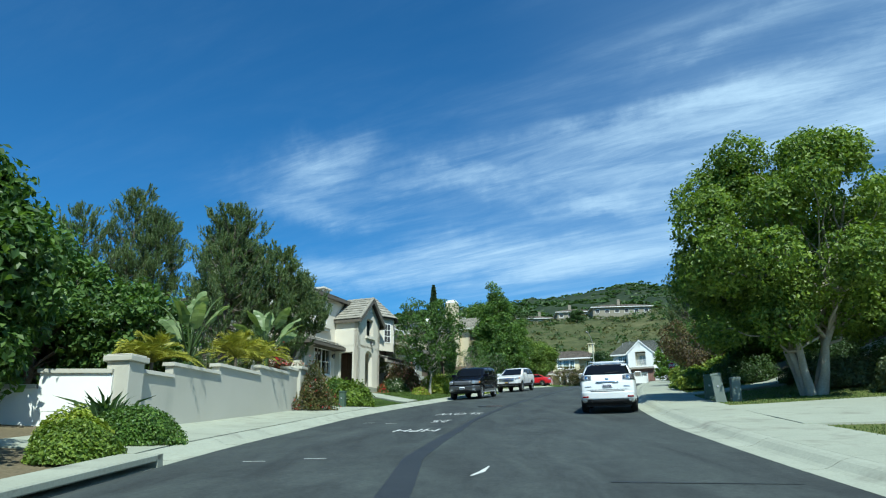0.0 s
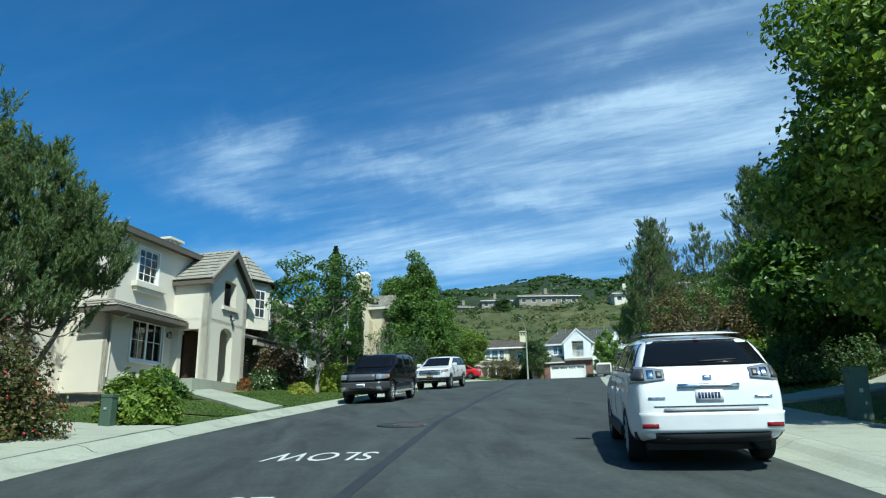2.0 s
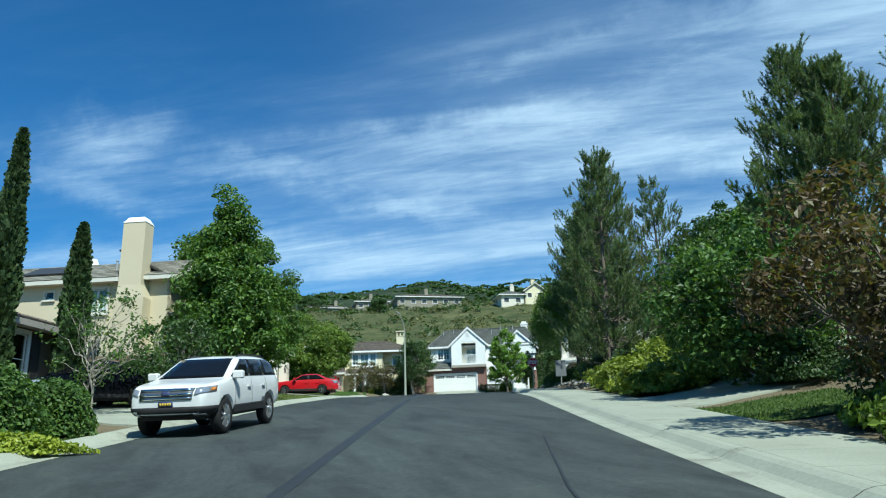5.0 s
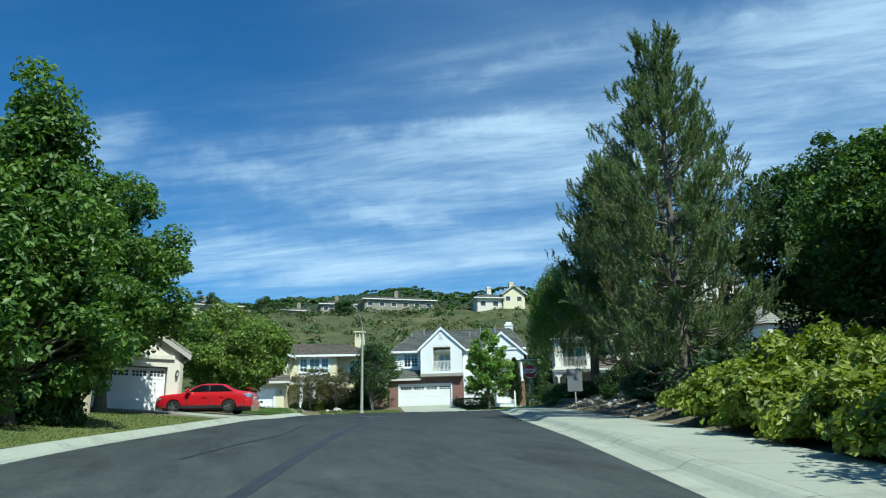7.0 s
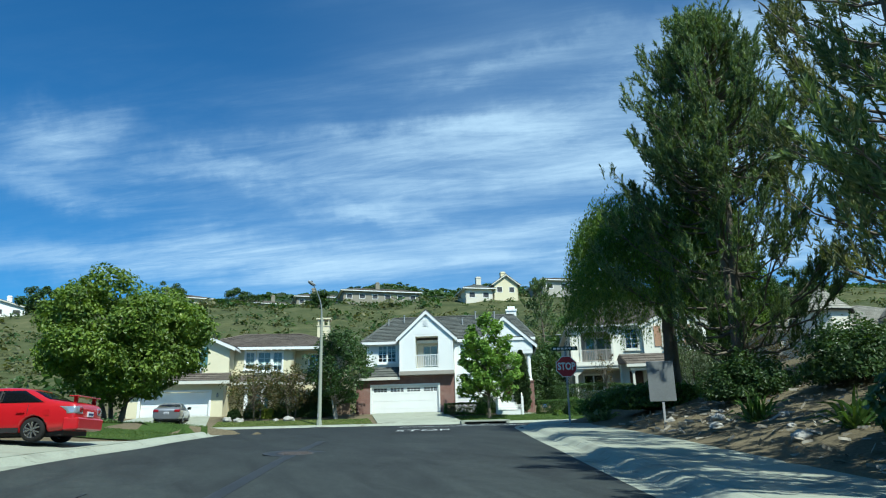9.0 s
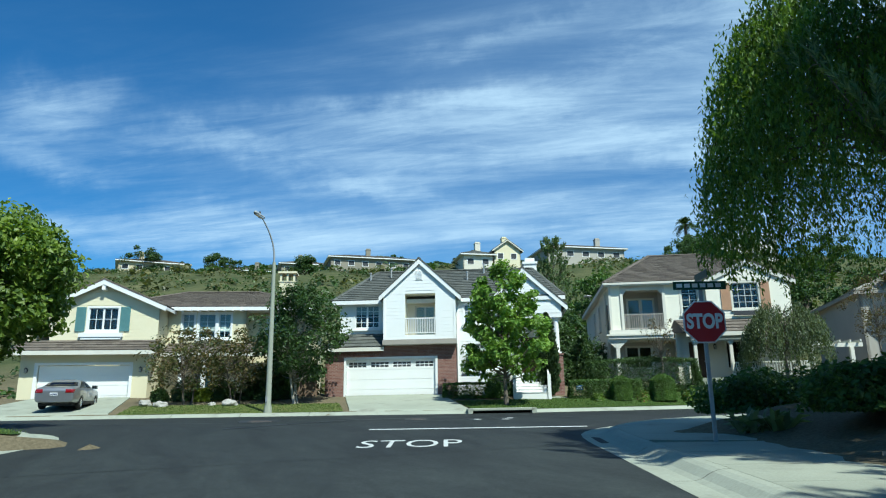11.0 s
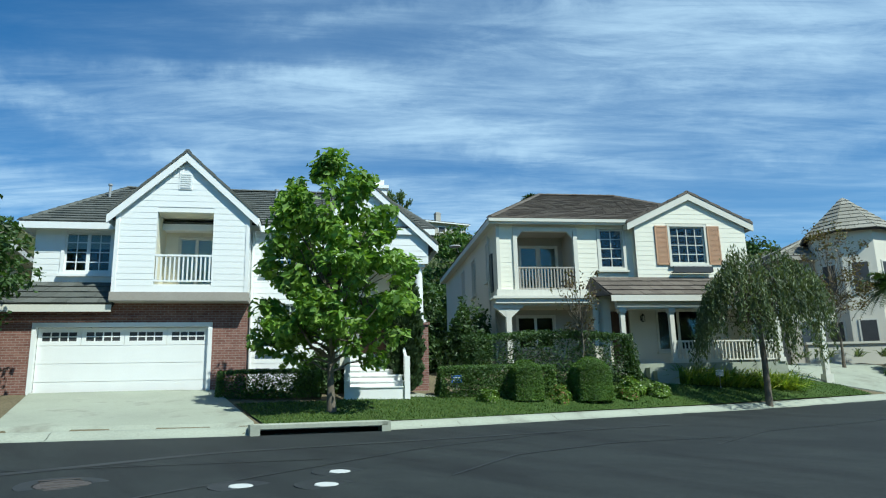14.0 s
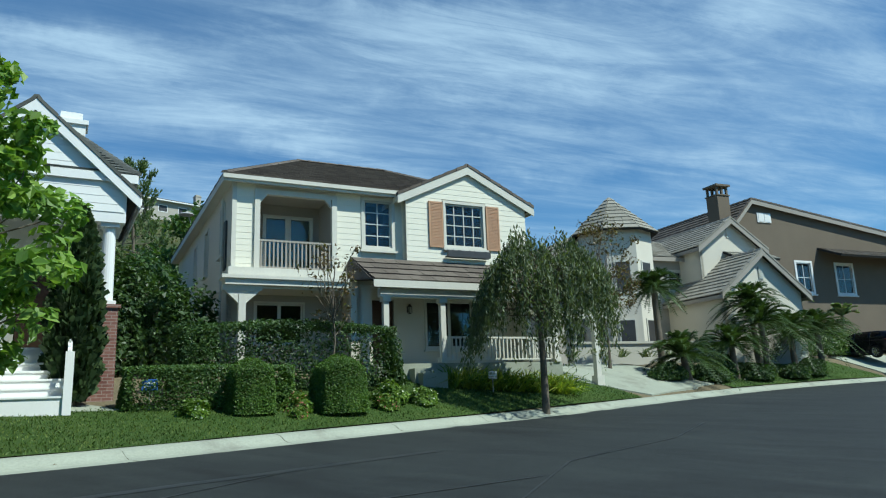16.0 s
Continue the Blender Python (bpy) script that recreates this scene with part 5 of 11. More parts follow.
def siding(parent, o, side, a0, a1, z0, z1, mat, holes=(), board=0.185, peak=None, proud=0.017, mid=None):
    """Lap boards, each a piece of its own, proud of the wall at their lower edge."""
    z = z0
    while z < (peak if peak else z1) - 0.03:
        zt = min(z + board, peak if peak else z1)
        lo, hi = a0, a1
        if peak and zt > z1:
            k = min(1.0, (zt - z1) / (peak - z1))
            m = (a0 + a1) / 2 if mid is None else mid
            lo, hi = a0 + (m - a0) * k, a1 + (m - a1) * k
        spans = [(lo, hi)]
        for h in holes:
            if h[2] < zt - 0.02 and h[3] > z + 0.02:
                nxt = []
                for s0, s1 in spans:
                    if h[0] > s0:
                        nxt.append((s0, min(h[0], s1)))
                    if h[1] < s1:
                        nxt.append((max(h[1], s0), s1))
                spans = [q for q in nxt if q[1] - q[0] > 0.03]
        for s0, s1 in spans:
            if s1 - s0 < 0.05:
                continue
            p = hexa([(s0, -proud, z), (s1, -proud, z), (s1, -0.002, z), (s0, -0.002, z)], [(s0, -0.010, zt + 0.006), (s1, -0.010, zt + 0.006), (s1, -0.002, zt + 0.006), (s0, -0.002, zt + 0.006)])
            part("board", face_map(p, o, side), mat, parent)
        z += board


def window(parent, o, side, a0, a1, z0, z1, cols=2, rows=2, frame=None, sashes=1, trim=0.09, sill=True, blind=0.0, setin=0.05, bar=0.028, arch=False):
    """A framed window in its opening: frame, glazing bars, a pane to each sash, sill and dark-coloured room box or
    blind behind.
    """
    frame = frame or TRIM_WHITE
    t = 0.05
    win = part("window", face_map(ring(a0, a1, z0, z1, trim, -0.04, 0.03), o, side), frame, parent)
    w = (a1 - a0) / sashes
    for k in range(sashes):
        s0, s1 = a0 + k * w, a0 + (k + 1) * w
        part("sash", face_map(ring(s0 + t, s1 - t, z0 + t, z1 - t, t, setin - 0.02, setin + 0.03), o, side), frame, win)
        for c in range(1, cols):
            x = s0 + w * c / cols
            part("glazing_bar", face_map(box(x - bar / 2, x + bar / 2, setin - 0.012, setin + 0.012, z0 + t, z1 - t), o, side), frame, win)
        for r in range(1, rows):
            z = z0 + (z1 - z0) * r / rows
            part("glazing_bar", face_map(box(s0 + t, s1 - t, setin - 0.010, setin + 0.010, z - bar / 2, z + bar / 2), o, side), frame, win)
        pane = part("pane", face_map(box(s0 + t * 0.6, s1 - t * 0.6, setin + 0.014, setin + 0.020, z0 + t * 0.6, z1 - t * 0.6), o, side), GLASS, win, "dark reflecting glass")
        pane.visible_shadow = False
    # box coloured dark to stand for an unlit room
    part("room", face_map(alcove(a0 - 0.1, a1 + 0.1, z0 - 0.1, z1 + 0.1, 0.19, 0.92), o, side), INTERIOR, win, "shallow box coloured dark for an unlit room")
    if blind:
        part("blind", face_map(box(a0 + 0.02, a1 - 0.02, setin + 0.06, setin + 0.075, z1 - (z1 - z0) * blind, z1 - 0.02), o, side), CURTAIN, win, "pale drawn blind")
    if sill:
        part("sill", face_map(box(a0 - trim - 0.05, a1 + trim + 0.05, -0.12, 0.02, z0 - trim - 0.07, z0 - trim), o, side), frame, win)
    return win


def slope(parent, pts, mat, course=0.33, tile=0.42, thick=0.035, name="roof", deck=0.10, label="", seed=0):
    """A tiled roof slope: eave left, eave right, ridge right, ridge left. Every tile is a lapped slab; a deck lies under them."""
    el, er, rr, rl = [np.array(p, float) for p in pts]
    nrm = np.cross(er - el, rl - el)
    if np.linalg.norm(nrm) < 1e-6:
        nrm = np.cross(er - el, rr - el)
    nrm /= np.linalg.norm(nrm)
    if nrm[2] < 0:
        nrm = -nrm
    dk = hexa([el - nrm * deck, er - nrm * deck, rr - nrm * deck, rl - nrm * deck], [el - nrm * 0.005, er - nrm * 0.005, rr - nrm * 0.005, rl - nrm * 0.005])
    top = part(name, [dk], ROOF_DECK, parent, label)
    rng = np.random.RandomState(seed + int(abs(el[0] * 7 + er[1] * 13)) % 1000)
    h = np.linalg.norm((rl + rr) / 2 - (el + er) / 2)
    n = max(1, int(round(h / course)))
    out = []
    for i in range(n):
        f0, f1 = i / n, min(1.0, (i + 1.12) / n)
        a, b = el + (rl - el) * f0, er + (rr - er) * f0
        c, d = el + (rl - el) * f1, er + (rr - er) * f1
        L = np.linalg.norm(b - a)
        k = max(1, int(round(L / tile)))
        off = (0.5 if i % 2 else 0.0) / k
        cuts = np.clip(np.r_[0, np.arange(1, k) / k + off * 0.999, 1], 0, 1)
        for u0, u1 in zip(cuts[:-1], cuts[1:]):
            if u1 - u0 < 0.15 / k:
                continue
            g = 0.006 / max(L, 0.1)
            u0g, u1g = u0 + g, u1 - g
            j = rng.uniform(-0.006, 0.008)
            lo0, lo1, hi0, hi1 = a + (b - a) * u0g, a + (b - a) * u1g, c + (d - c) * u0g, c + (d - c) * u1g
            up = nrm * (thick + 0.022 + j)
            out.append(hexa([lo0 + nrm * 0.018, lo1 + nrm * 0.018, hi1, hi0], [lo0 + up, lo1 + up, hi1 + nrm * thick * 0.5, hi0 + nrm * thick * 0.5]))
    tagged(part("tiles", out, mat, top, ""), kind="stuff")
    return top


def gable_roof(parent, o_front, a0, a1, z_eave, mid, z_peak, depth, mat, over=0.4, front_over=0.35, rake=TRIM_WHITE, tile=0.42, name="roof", course=0.33):
    """A roof whose gable end looks to the front: two slopes, ridge caps, white rake boards and fascias."""
    y0, y1 = o_front - front_over, o_front + depth
    sl = (z_peak - z_eave) / (mid - a0)
    ea, eb = a0 - over, a1 + over
    sr = (z_peak - z_eave) / (a1 - mid)
    za, zb = z_eave - over * sl, z_eave - over * sr
    slope(parent, [(ea, y1, za), (ea, y0, za), (mid, y0, z_peak), (mid, y1, z_peak)], mat, course, tile, name=name)
    slope(parent, [(eb, y0, zb), (eb, y1, zb), (mid, y1, z_peak), (mid, y0, z_peak)], mat, course, tile, name=name)
    w = 0.2
    for e, ze in ((ea, za), (eb, zb)):
        part("rake_board", hexa([(e, y0 - 0.03, ze - w - 0.1), (mid, y0 - 0.03, z_peak - w - 0.1), (mid, y0 + 0.02, z_peak - w - 0.1), (e, y0 + 0.02, ze - w - 0.1)],
                                [(e, y0 - 0.03, ze - 0.03), (mid, y0 - 0.03, z_peak - 0.03), (mid, y0 + 0.02, z_peak - 0.03), (e, y0 + 0.02, ze - 0.03)]), rake, parent)
        part("fascia", box(min(e, e + 0.03), max(e, e + 0.03), y0, y1, ze - 0.22, ze - 0.04), rake, parent)
    caps = []
    k = max(2, int((y1 - y0) / 0.42))
    for i in range(k):
        ya, yb = y0 + (y1 - y0) * i / k, y0 + (y1 - y0) * (i + 1) / k - 0.01
        caps.append(hexa([(mid - 0.13, ya, z_peak - 0.02), (mid + 0.13, ya, z_peak - 0.02), (mid + 0.13, yb, z_peak - 0.05), (mid - 0.13, yb, z_peak - 0.05)],
                         [(mid - 0.05, ya, z_peak + 0.09), (mid + 0.05, ya, z_peak + 0.09), (mid + 0.05, yb, z_peak + 0.06), (mid - 0.05, yb, z_peak + 0.06)]))
    for e, ze in ((ea, za), (eb, zb)):
        kk = max(2, int(abs(mid - e) / 0.4))
        for i in range(kk):
            f0, f1 = i / kk, (i + 0.97) / kk
            xa, xb, za2, zb2 = e + (mid - e) * f0, e + (mid - e) * f1, ze + (z_peak - ze) * f0, ze + (z_peak - ze) * f1
            caps.append(hexa([(xa, y0 - 0.05, za2 - 0.02), (xb, y0 - 0.05, zb2 - 0.02), (xb, y0 + 0.14, zb2 - 0.02), (xa, y0 + 0.14, za2 - 0.02)],
                             [(xa, y0 - 0.05, za2 + 0.09), (xb, y0 - 0.05, zb2 + 0.07), (xb, y0 + 0.14, zb2 + 0.07), (xa, y0 + 0.14, za2 + 0.09)]))
    tagged(part("ridge_tiles", caps, mat, parent), kind="stuff")


def hip_roof(parent, a0, a1, y0, y1, z_eave, z_ridge, mat, over=0.45, inset=None, tile=0.42, fascia=TRIM_WHITE, ridge_a=None, course=0.33, ends=(True, True)):
    """A hipped roof over a rectangle, its ridge along the front."""
    x0, x1, ya, yb = a0 - over, a1 + over, y0 - over, y1 + over
    ym = (ya + yb) / 2
    d = (ym - ya)
    r0, r1 = (ridge_a if ridge_a else (x0 + (d if ends[0] else 0), x1 - (d if ends[1] else 0)))
    slope(parent, [(x0, ya, z_eave), (x1, ya, z_eave), (r1, ym, z_ridge), (r0, ym, z_ridge)], mat, course, tile)
    slope(parent, [(x1, yb, z_eave), (x0, yb, z_eave), (r0, ym, z_ridge), (r1, ym, z_ridge)], mat, course, tile)
    slope(parent, [(x0, yb, z_eave), (x0, ya, z_eave), (r0, ym + 0.01, z_ridge), (r0, ym - 0.01, z_ridge)][:2] + [(r0, ym - 0.01, z_ridge), (r0, ym + 0.01, z_ridge)], mat, course, tile)
    slope(parent, [(x1, ya, z_eave), (x1, yb, z_eave), (r1, ym + 0.01, z_ridge), (r1, ym - 0.01, z_ridge)], mat, course, tile)
    part("fascia", [box(x0, x1, ya - 0.03, ya, z_eave - 0.22, z_eave - 0.01), box(x0, x1, yb, yb + 0.03, z_eave - 0.22, z_eave - 0.01),
                    box(x0 - 0.03, x0, ya, yb, z_eave - 0.22, z_eave - 0.01), box(x1, x1 + 0.03, ya, yb, z_eave - 0.22, z_eave - 0.01)], fascia, parent)
    part("soffit", box(x0, x1, ya, yb, z_eave - 0.15, z_eave - 0.12), fascia, parent)
    caps = []
    lines = [((r0, ym, z_ridge), (r1, ym, z_ridge)), ((x0, ya, z_eave), (r0, ym, z_ridge)), ((x1, ya, z_eave), (r1, ym, z_ridge)), ((x0, yb, z_eave), (r0, ym, z_ridge)), ((x1, yb, z_eave), (r1, ym, z_ridge))]
    for p, q in lines:
        p, q = np.array(p), np.array(q)
        L = np.linalg.norm(q - p)
        if L < 0.3:
            continue
        t = (q - p) / L
        s = np.cross(t, (0, 0, 1))
        s /= np.linalg.norm(s) + 1e-9
        k = max(1, int(L / 0.42))
        for i in range(k):
            u, w = p + t * L * i / k, p + t * (L * (i + 1) / k - 0.01)
            z1, z2 = np.array([0, 0, 0.02]), np.array([0, 0, 0.10])
            caps.append(hexa([u - s * 0.14 + z1, u + s * 0.14 + z1, w + s * 0.14 + z1, w - s * 0.14 + z1], [u - s * 0.05 + z2, u + s * 0.05 + z2, w + s * 0.05 + z2 * 0.85, w - s * 0.05 + z2 * 0.85]))
    tagged(part("ridge_tiles", caps, mat, parent), kind="stuff")


def railing(parent, o, side, a0, a1, z0, z1, mat, gap=0.13, posts=True, name="railing"):
    r = [box(a0, a1, -0.03, 0.03, z1 - 0.06, z1), box(a0, a1, -0.025, 0.025, z0 + 0.08, z0 + 0.13)]
    rail = part(name, face_map(r, o, side), mat, parent)
    n = max(2, int((a1 - a0) / gap))
    for k in range(n):
        x = a0 + (a1 - a0) * (k + 0.5) / n
        part("baluster", face_map(box(x - 0.022, x + 0.022, -0.018, 0.018, z0 + 0.13, z1 - 0.06), o, side), mat, rail)
    return rail


def column(parent, x, y, z0, z1, r, mat, square=False, flare=0.0, name="column"):
    if square:
        c = [box(x - r, x + r, y - r, y + r, z0, z1), box(x - r * 1.5, x + r * 1.5, y - r * 1.5, y + r * 1.5, z0, z0 + 0.16), box(x - r * 1.5, x + r * 1.5, y - r * 1.5, y + r * 1.5, z1 - 0.14, z1)]
    else:
        c = [cyl(x, y, z0 + 0.1, z1 - 0.1, r, r * 0.88, 18), box(x - r * 1.35, x + r * 1.35, y - r * 1.35, y + r * 1.35, z0, z0 + 0.1), box(x - r * 1.3, x + r * 1.3, y - r * 1.3, y + r * 1.3, z1 - 0.1, z1)]
    return part(name, c, mat, parent)


def garage_door(parent, a0, a1, z0, z1, y, mat, lights=4, cells=(4, 2), rows=4):
    """A sectional door: panels with joints, and a top row of small lights."""
    dr = part("garage_door", box(a0, a1, y + 0.05, y + 0.09, z0, z1), mat, parent, "white sectional garage door")
    h = (z1 - z0) / rows
    for r in range(rows):
        lo, hi = z0 + r * h + 0.006, z0 + (r + 1) * h - 0.006
        if r < rows - 1 or not lights:
            part("panel", box(a0 + 0.01, a1 - 0.01, y + 0.02, y + 0.05, lo, hi), mat, dr)
        else:
            w = (a1 - a0) / lights
            for k in range(lights):
                s0, s1 = a0 + k * w + 0.01, a0 + (k + 1) * w - 0.01
                i0, i1, j0, j1 = s0 + w * 0.10, s1 - w * 0.10, lo + h * 0.24, hi - h * 0.24
                fr = [box(s0, i0, y + 0.02, y + 0.05, lo, hi), box(i1, s1, y + 0.02, y + 0.05, lo, hi), box(i0, i1, y + 0.02, y + 0.05, lo, j0), box(i0, i1, y + 0.02, y + 0.05, j1, hi)]
                for c in range(1, cells[0]):
                    x = i0 + (i1 - i0) * c / cells[0]
                    fr.append(box(x - 0.018, x + 0.018, y + 0.025, y + 0.045, j0, j1))
                for c in range(1, cells[1]):
                    z = j0 + (j1 - j0) * c / cells[1]
                    fr.append(box(i0, i1, y + 0.027, y + 0.043, z - 0.016, z + 0.016))
                part("panel", fr, mat, dr)
                part("pane", box(i0, i1, y + 0.046, y + 0.0495, j0, j1), METAL_DARK, dr, "small dark lights")
    return dr


def shutter(parent, o, side, a0, a1, z0, z1, mat):
    fr = [box(a0, a1, -0.055, -0.03, z0, z1), box(a0, a0 + 0.05, -0.07, -0.055, z0, z1), box(a1 - 0.05, a1, -0.07, -0.055, z0, z1), box(a0, a1, -0.07, -0.055, z0, z0 + 0.06), box(a0, a1, -0.07, -0.055, z1 - 0.06, z1)]
    z = z0 + 0.08
    while z < z1 - 0.09:
        fr.append(box(a0 + 0.05, a1 - 0.05, -0.064, -0.055, z, z + 0.03))
        z += 0.05
    return part("shutter", face_map(fr, o, side), mat, parent)


def chimney(parent, x0, x1, y0, y1, z0, z1, mat, cap="box"):
    c = part("chimney", box(x0, x1, y0, y1, z0, z1), mat, parent)
    if cap == "box":
        part("chimney_cap", [box(x0 - 0.07, x1 + 0.07, y0 - 0.07, y1 + 0.07, z1, z1 + 0.14), box(x0 + 0.1, x1 - 0.1, y0 + 0.1, y1 - 0.1, z1 + 0.14, z1 + 0.4)], mat, c)
    else:
        po = [box(px - 0.06, px + 0.06, py - 0.06, py + 0.06, z1, z1 + 0.5) for px in (x0 + 0.08, (x0 + x1) / 2, x1 - 0.08) for py in (y0 + 0.08, y1 - 0.08)]
        part("chimney_cap", po + [box(x0 - 0.1, x1 + 0.1, y0 - 0.1, y1 + 0.1, z1 + 0.5, z1 + 0.62), box(x0 - 0.05, x1 + 0.05, y0 - 0.05, y1 + 0.05, z1 - 0.06, z1)], mat, c)
    return c


def vent_pipe(parent, x, y, z, h=0.4):
    part("vent_pipe", [cyl(x, y, z - 0.3, z + h, 0.045), cyl(x, y, z + h, z + h + 0.06, 0.075)], METAL_GREY, parent)


def wall_lamp(parent, x, y, z):
    lamp = part("wall_lamp", [box(x - 0.05, x + 0.05, y - 0.03, y, z - 0.1, z + 0.1), box(x - 0.015, x + 0.015, y - 0.14, y - 0.03, z + 0.08, z + 0.11),
                              cyl(x, y - 0.14, z + 0.06, z + 0.16, 0.09, 0.02, 8), cyl(x, y - 0.14, z - 0.16, z - 0.13, 0.05, 0.05, 8)] +
                [box(x + dx - 0.008, x + dx + 0.008, y - 0.14 + dy - 0.008, y - 0.14 + dy + 0.008, z - 0.14, z + 0.07) for dx in (-0.05, 0.05) for dy in (-0.05, 0.05)], METAL_DARK, parent)
    part("lamp_glass", cyl(x, y - 0.14, z - 0.13, z + 0.06, 0.045, 0.06, 8), CURTAIN, lamp)

# ---- white house with the brick garage, across the junction ----
def white_house():
    h = place("house", "white two-storey house with brick garage and dark slate roof", "house", 28.25, 117.06, 11.02, -24, "houses")
    # brick ground floor
    wall(h, (0, 0), "front", -1.15, 6.0, -0.4, 3.0, BRICK, [(-0.06, 4.9, -0.5, 2.16)], 0.25, label="red brick wall round the garage")
    wall(h, (-1.15, 9.4), "left", 0, 9.4, -0.4, 3.0, BRICK)
    garage_door(h, 0.0, 4.86, 0.0, 2.12, 0.10, TRIM_WHITE)
    part("door_frame", [box(-0.12, 0.0, -0.03, 0.12, 0, 2.26), box(4.86, 4.98, -0.03, 0.12, 0, 2.26), box(0.0, 4.86, -0.03, 0.12, 2.13, 2.26)], TRIM_WHITE, h)
    part("soldier_course", box(-1.17, 3.0, -0.035, 0.0, 2.36, 2.46), BRICK, h)
    # upper box over the garage with the balcony
    g = (0.0, -0.45)
    bal = (3.27, 4.93, 3.36, 5.62)
    wall(h, g, "front", 2.12, 6.0, 3.0, 5.75, WALL_WHITE, [bal], 0.16)
    gable(h, g, "front", 2.12, 6.0, 5.75, 7.45, WALL_WHITE, 0.16)
    siding(h, g, "front", 2.12, 6.0, 3.12, 5.75, SIDING_WHITE, [bal, (3.85, 4.25, 6.35, 6.95)], 0.19, 7.40)
    wall(h, (2.12, 4.0), "left", 0, 4.45, 3.0, 5.75, SIDING_WHITE)
    wall(h, (6.0, -0.45), "right", 0, 1.5, 3.0, 5.75, SIDING_WHITE)
    part("band", [box(2.05, 6.07, -0.5, -0.44, 2.86, 3.12), box(2.05, 6.05, -0.49, 0.3, 2.84, 2.99)], TRIM_TAUPE, h, "brown timber band under the upper floor")
    for xa in (2.09, 5.92):
        part("corner_board", box(xa, xa + 0.11, -0.49, -0.44, 3.12, 5.75), TRIM_WHITE, h)
    part("balcony", [box(3.2, 5.0, -0.3, 1.0, 3.24, 3.36), box(3.27, 4.93, 0.95, 1.0, 3.36, 5.7), box(3.2, 3.27, -0.29, 1.0, 3.36, 5.7), box(4.93, 5.0, -0.29, 1.0, 3.36, 5.7), box(3.2, 5.0, -0.29, 1.0, 5.62, 5.72)], SIDING_CREAM, h, "recessed balcony with pale walls")
    window(h, (0, 0.9), "front", 3.72, 4.78, 3.42, 5.1, 1, 1, TRIM_CREAM, 2, 0.05, False, 0.75, 0.02)
    railing(h, (0, -0.44), "front", 3.27, 4.93, 3.36, 4.28, TRIM_WHITE, 0.125)
    part("vent", [box(3.85, 4.25, -0.49, -0.46, 6.35, 6.95)] + [box(3.9, 4.2, -0.51, -0.485, 6.4 + 0.07 * k, 6.435 + 0.07 * k) for k in range(7)], TRIM_WHITE, h, "small louvred gable vent")
    gable_roof(h, -0.45, 2.12, 6.0, 5.75, 4.06, 7.55, 5.2, ROOF_SLATE, 0.28, 0.12)
    # left upper wall, its window and the skirt roof
    u = (0.0, 0.75)
    lw = (0.32, 1.68, 3.95, 5.2)
    wall(h, u, "front", -0.55, 2.12, 2.9, 5.45, WALL_WHITE, [lw])
    siding(h, u, "front", -0.55, 2.12, 3.62, 5.4, SIDING_WHITE, [(0.2, 1.8, 3.8, 5.32)])
    window(h, u, "front", *lw, 2, 4, TRIM_WHITE, 2, 0.1, True, 0.4)
    slope(h, [(-1.3, -0.3, 2.78), (2.12, -0.3, 2.78), (2.12, 0.8, 3.62), (-0.5, 0.8, 3.62)], ROOF_SLATE)
    part("fascia", box(-1.3, 2.1, -0.34, -0.30, 2.55, 2.76), TRIM_CREAM, h)
    slope(h, [(-1.5, 9.0, 2.78), (-1.3, -0.3, 2.78), (-0.5, 0.8, 3.62), (-0.5, 9.0, 3.62)], ROOF_SLATE)
    wall(h, (-0.55, 9.4), "left", 0, 8.6, 2.9, 5.45, SIDING_WHITE)
    # right part and porch
    r = (0.0, 0.55)
    wins = [(6.45, 7.55, 1.5, 2.9), (6.45, 7.75, 4.0, 5.1)]
    wall(h, r, "front", 6.0, 8.7, -0.4, 5.4, WALL_WHITE, wins)
    siding(h, r, "front", 6.0, 8.7, 0.1, 5.35, SIDING_WHITE, [(a - 0.12, b + 0.12, c - 0.18, d + 0.12) for a, b, c, d in wins])
    for wd in wins:
        window(h, r, "front", *wd, 2, 3, TRIM_WHITE, 2, 0.1, True, 0.5)
    wall(h, (0, 2.3), "front", 8.7, 11.6, 0.9, 5.4, WALL_WHITE, [(9.6, 10.6, 1.28, 3.4)], name="porch_wall")
    wall(h, (8.7, 2.3), "left", 0, 1.75, -0.4, 5.4, WALL_WHITE)
    part("front_door", box(9.62, 10.58, 2.33, 2.40, 1.28, 3.38), DOOR_BROWN, h, "dark front door inside the porch")
    part("porch_floor", box(8.7, 11.75, 0.55, 2.3, 0.9, 1.26), TRIM_CREAM, h)
    wall(h, (11.6, 0.7), "right", 0, 8.7, -0.4, 5.4, WALL_WHITE, [(2.5, 3.4, 1.6, 3.0)])
    siding(h, (11.6, 1.9), "right", 0, 7.4, 0.1, 5.35, SIDING_WHITE)
    part("beam", [box(8.6, 11.8, 0.42, 0.7, 4.25, 5.25), box(11.5, 11.78, 0.7, 2.3, 4.25, 5.25)], TRIM_WHITE, h)
    gable(h, (0, 0.42), "front", 7.75, 11.75, 5.25, 7.0, WALL_WHITE)
    siding(h, (0, 0.42), "front", 7.75, 11.75, 4.5, 5.25, SIDING_WHITE, [], 0.19, 6.95)
    gable_roof(h, 0.42, 7.75, 11.75, 5.22, 9.75, 7.05, 5.0, ROOF_SLATE, 0.35, 0.14)
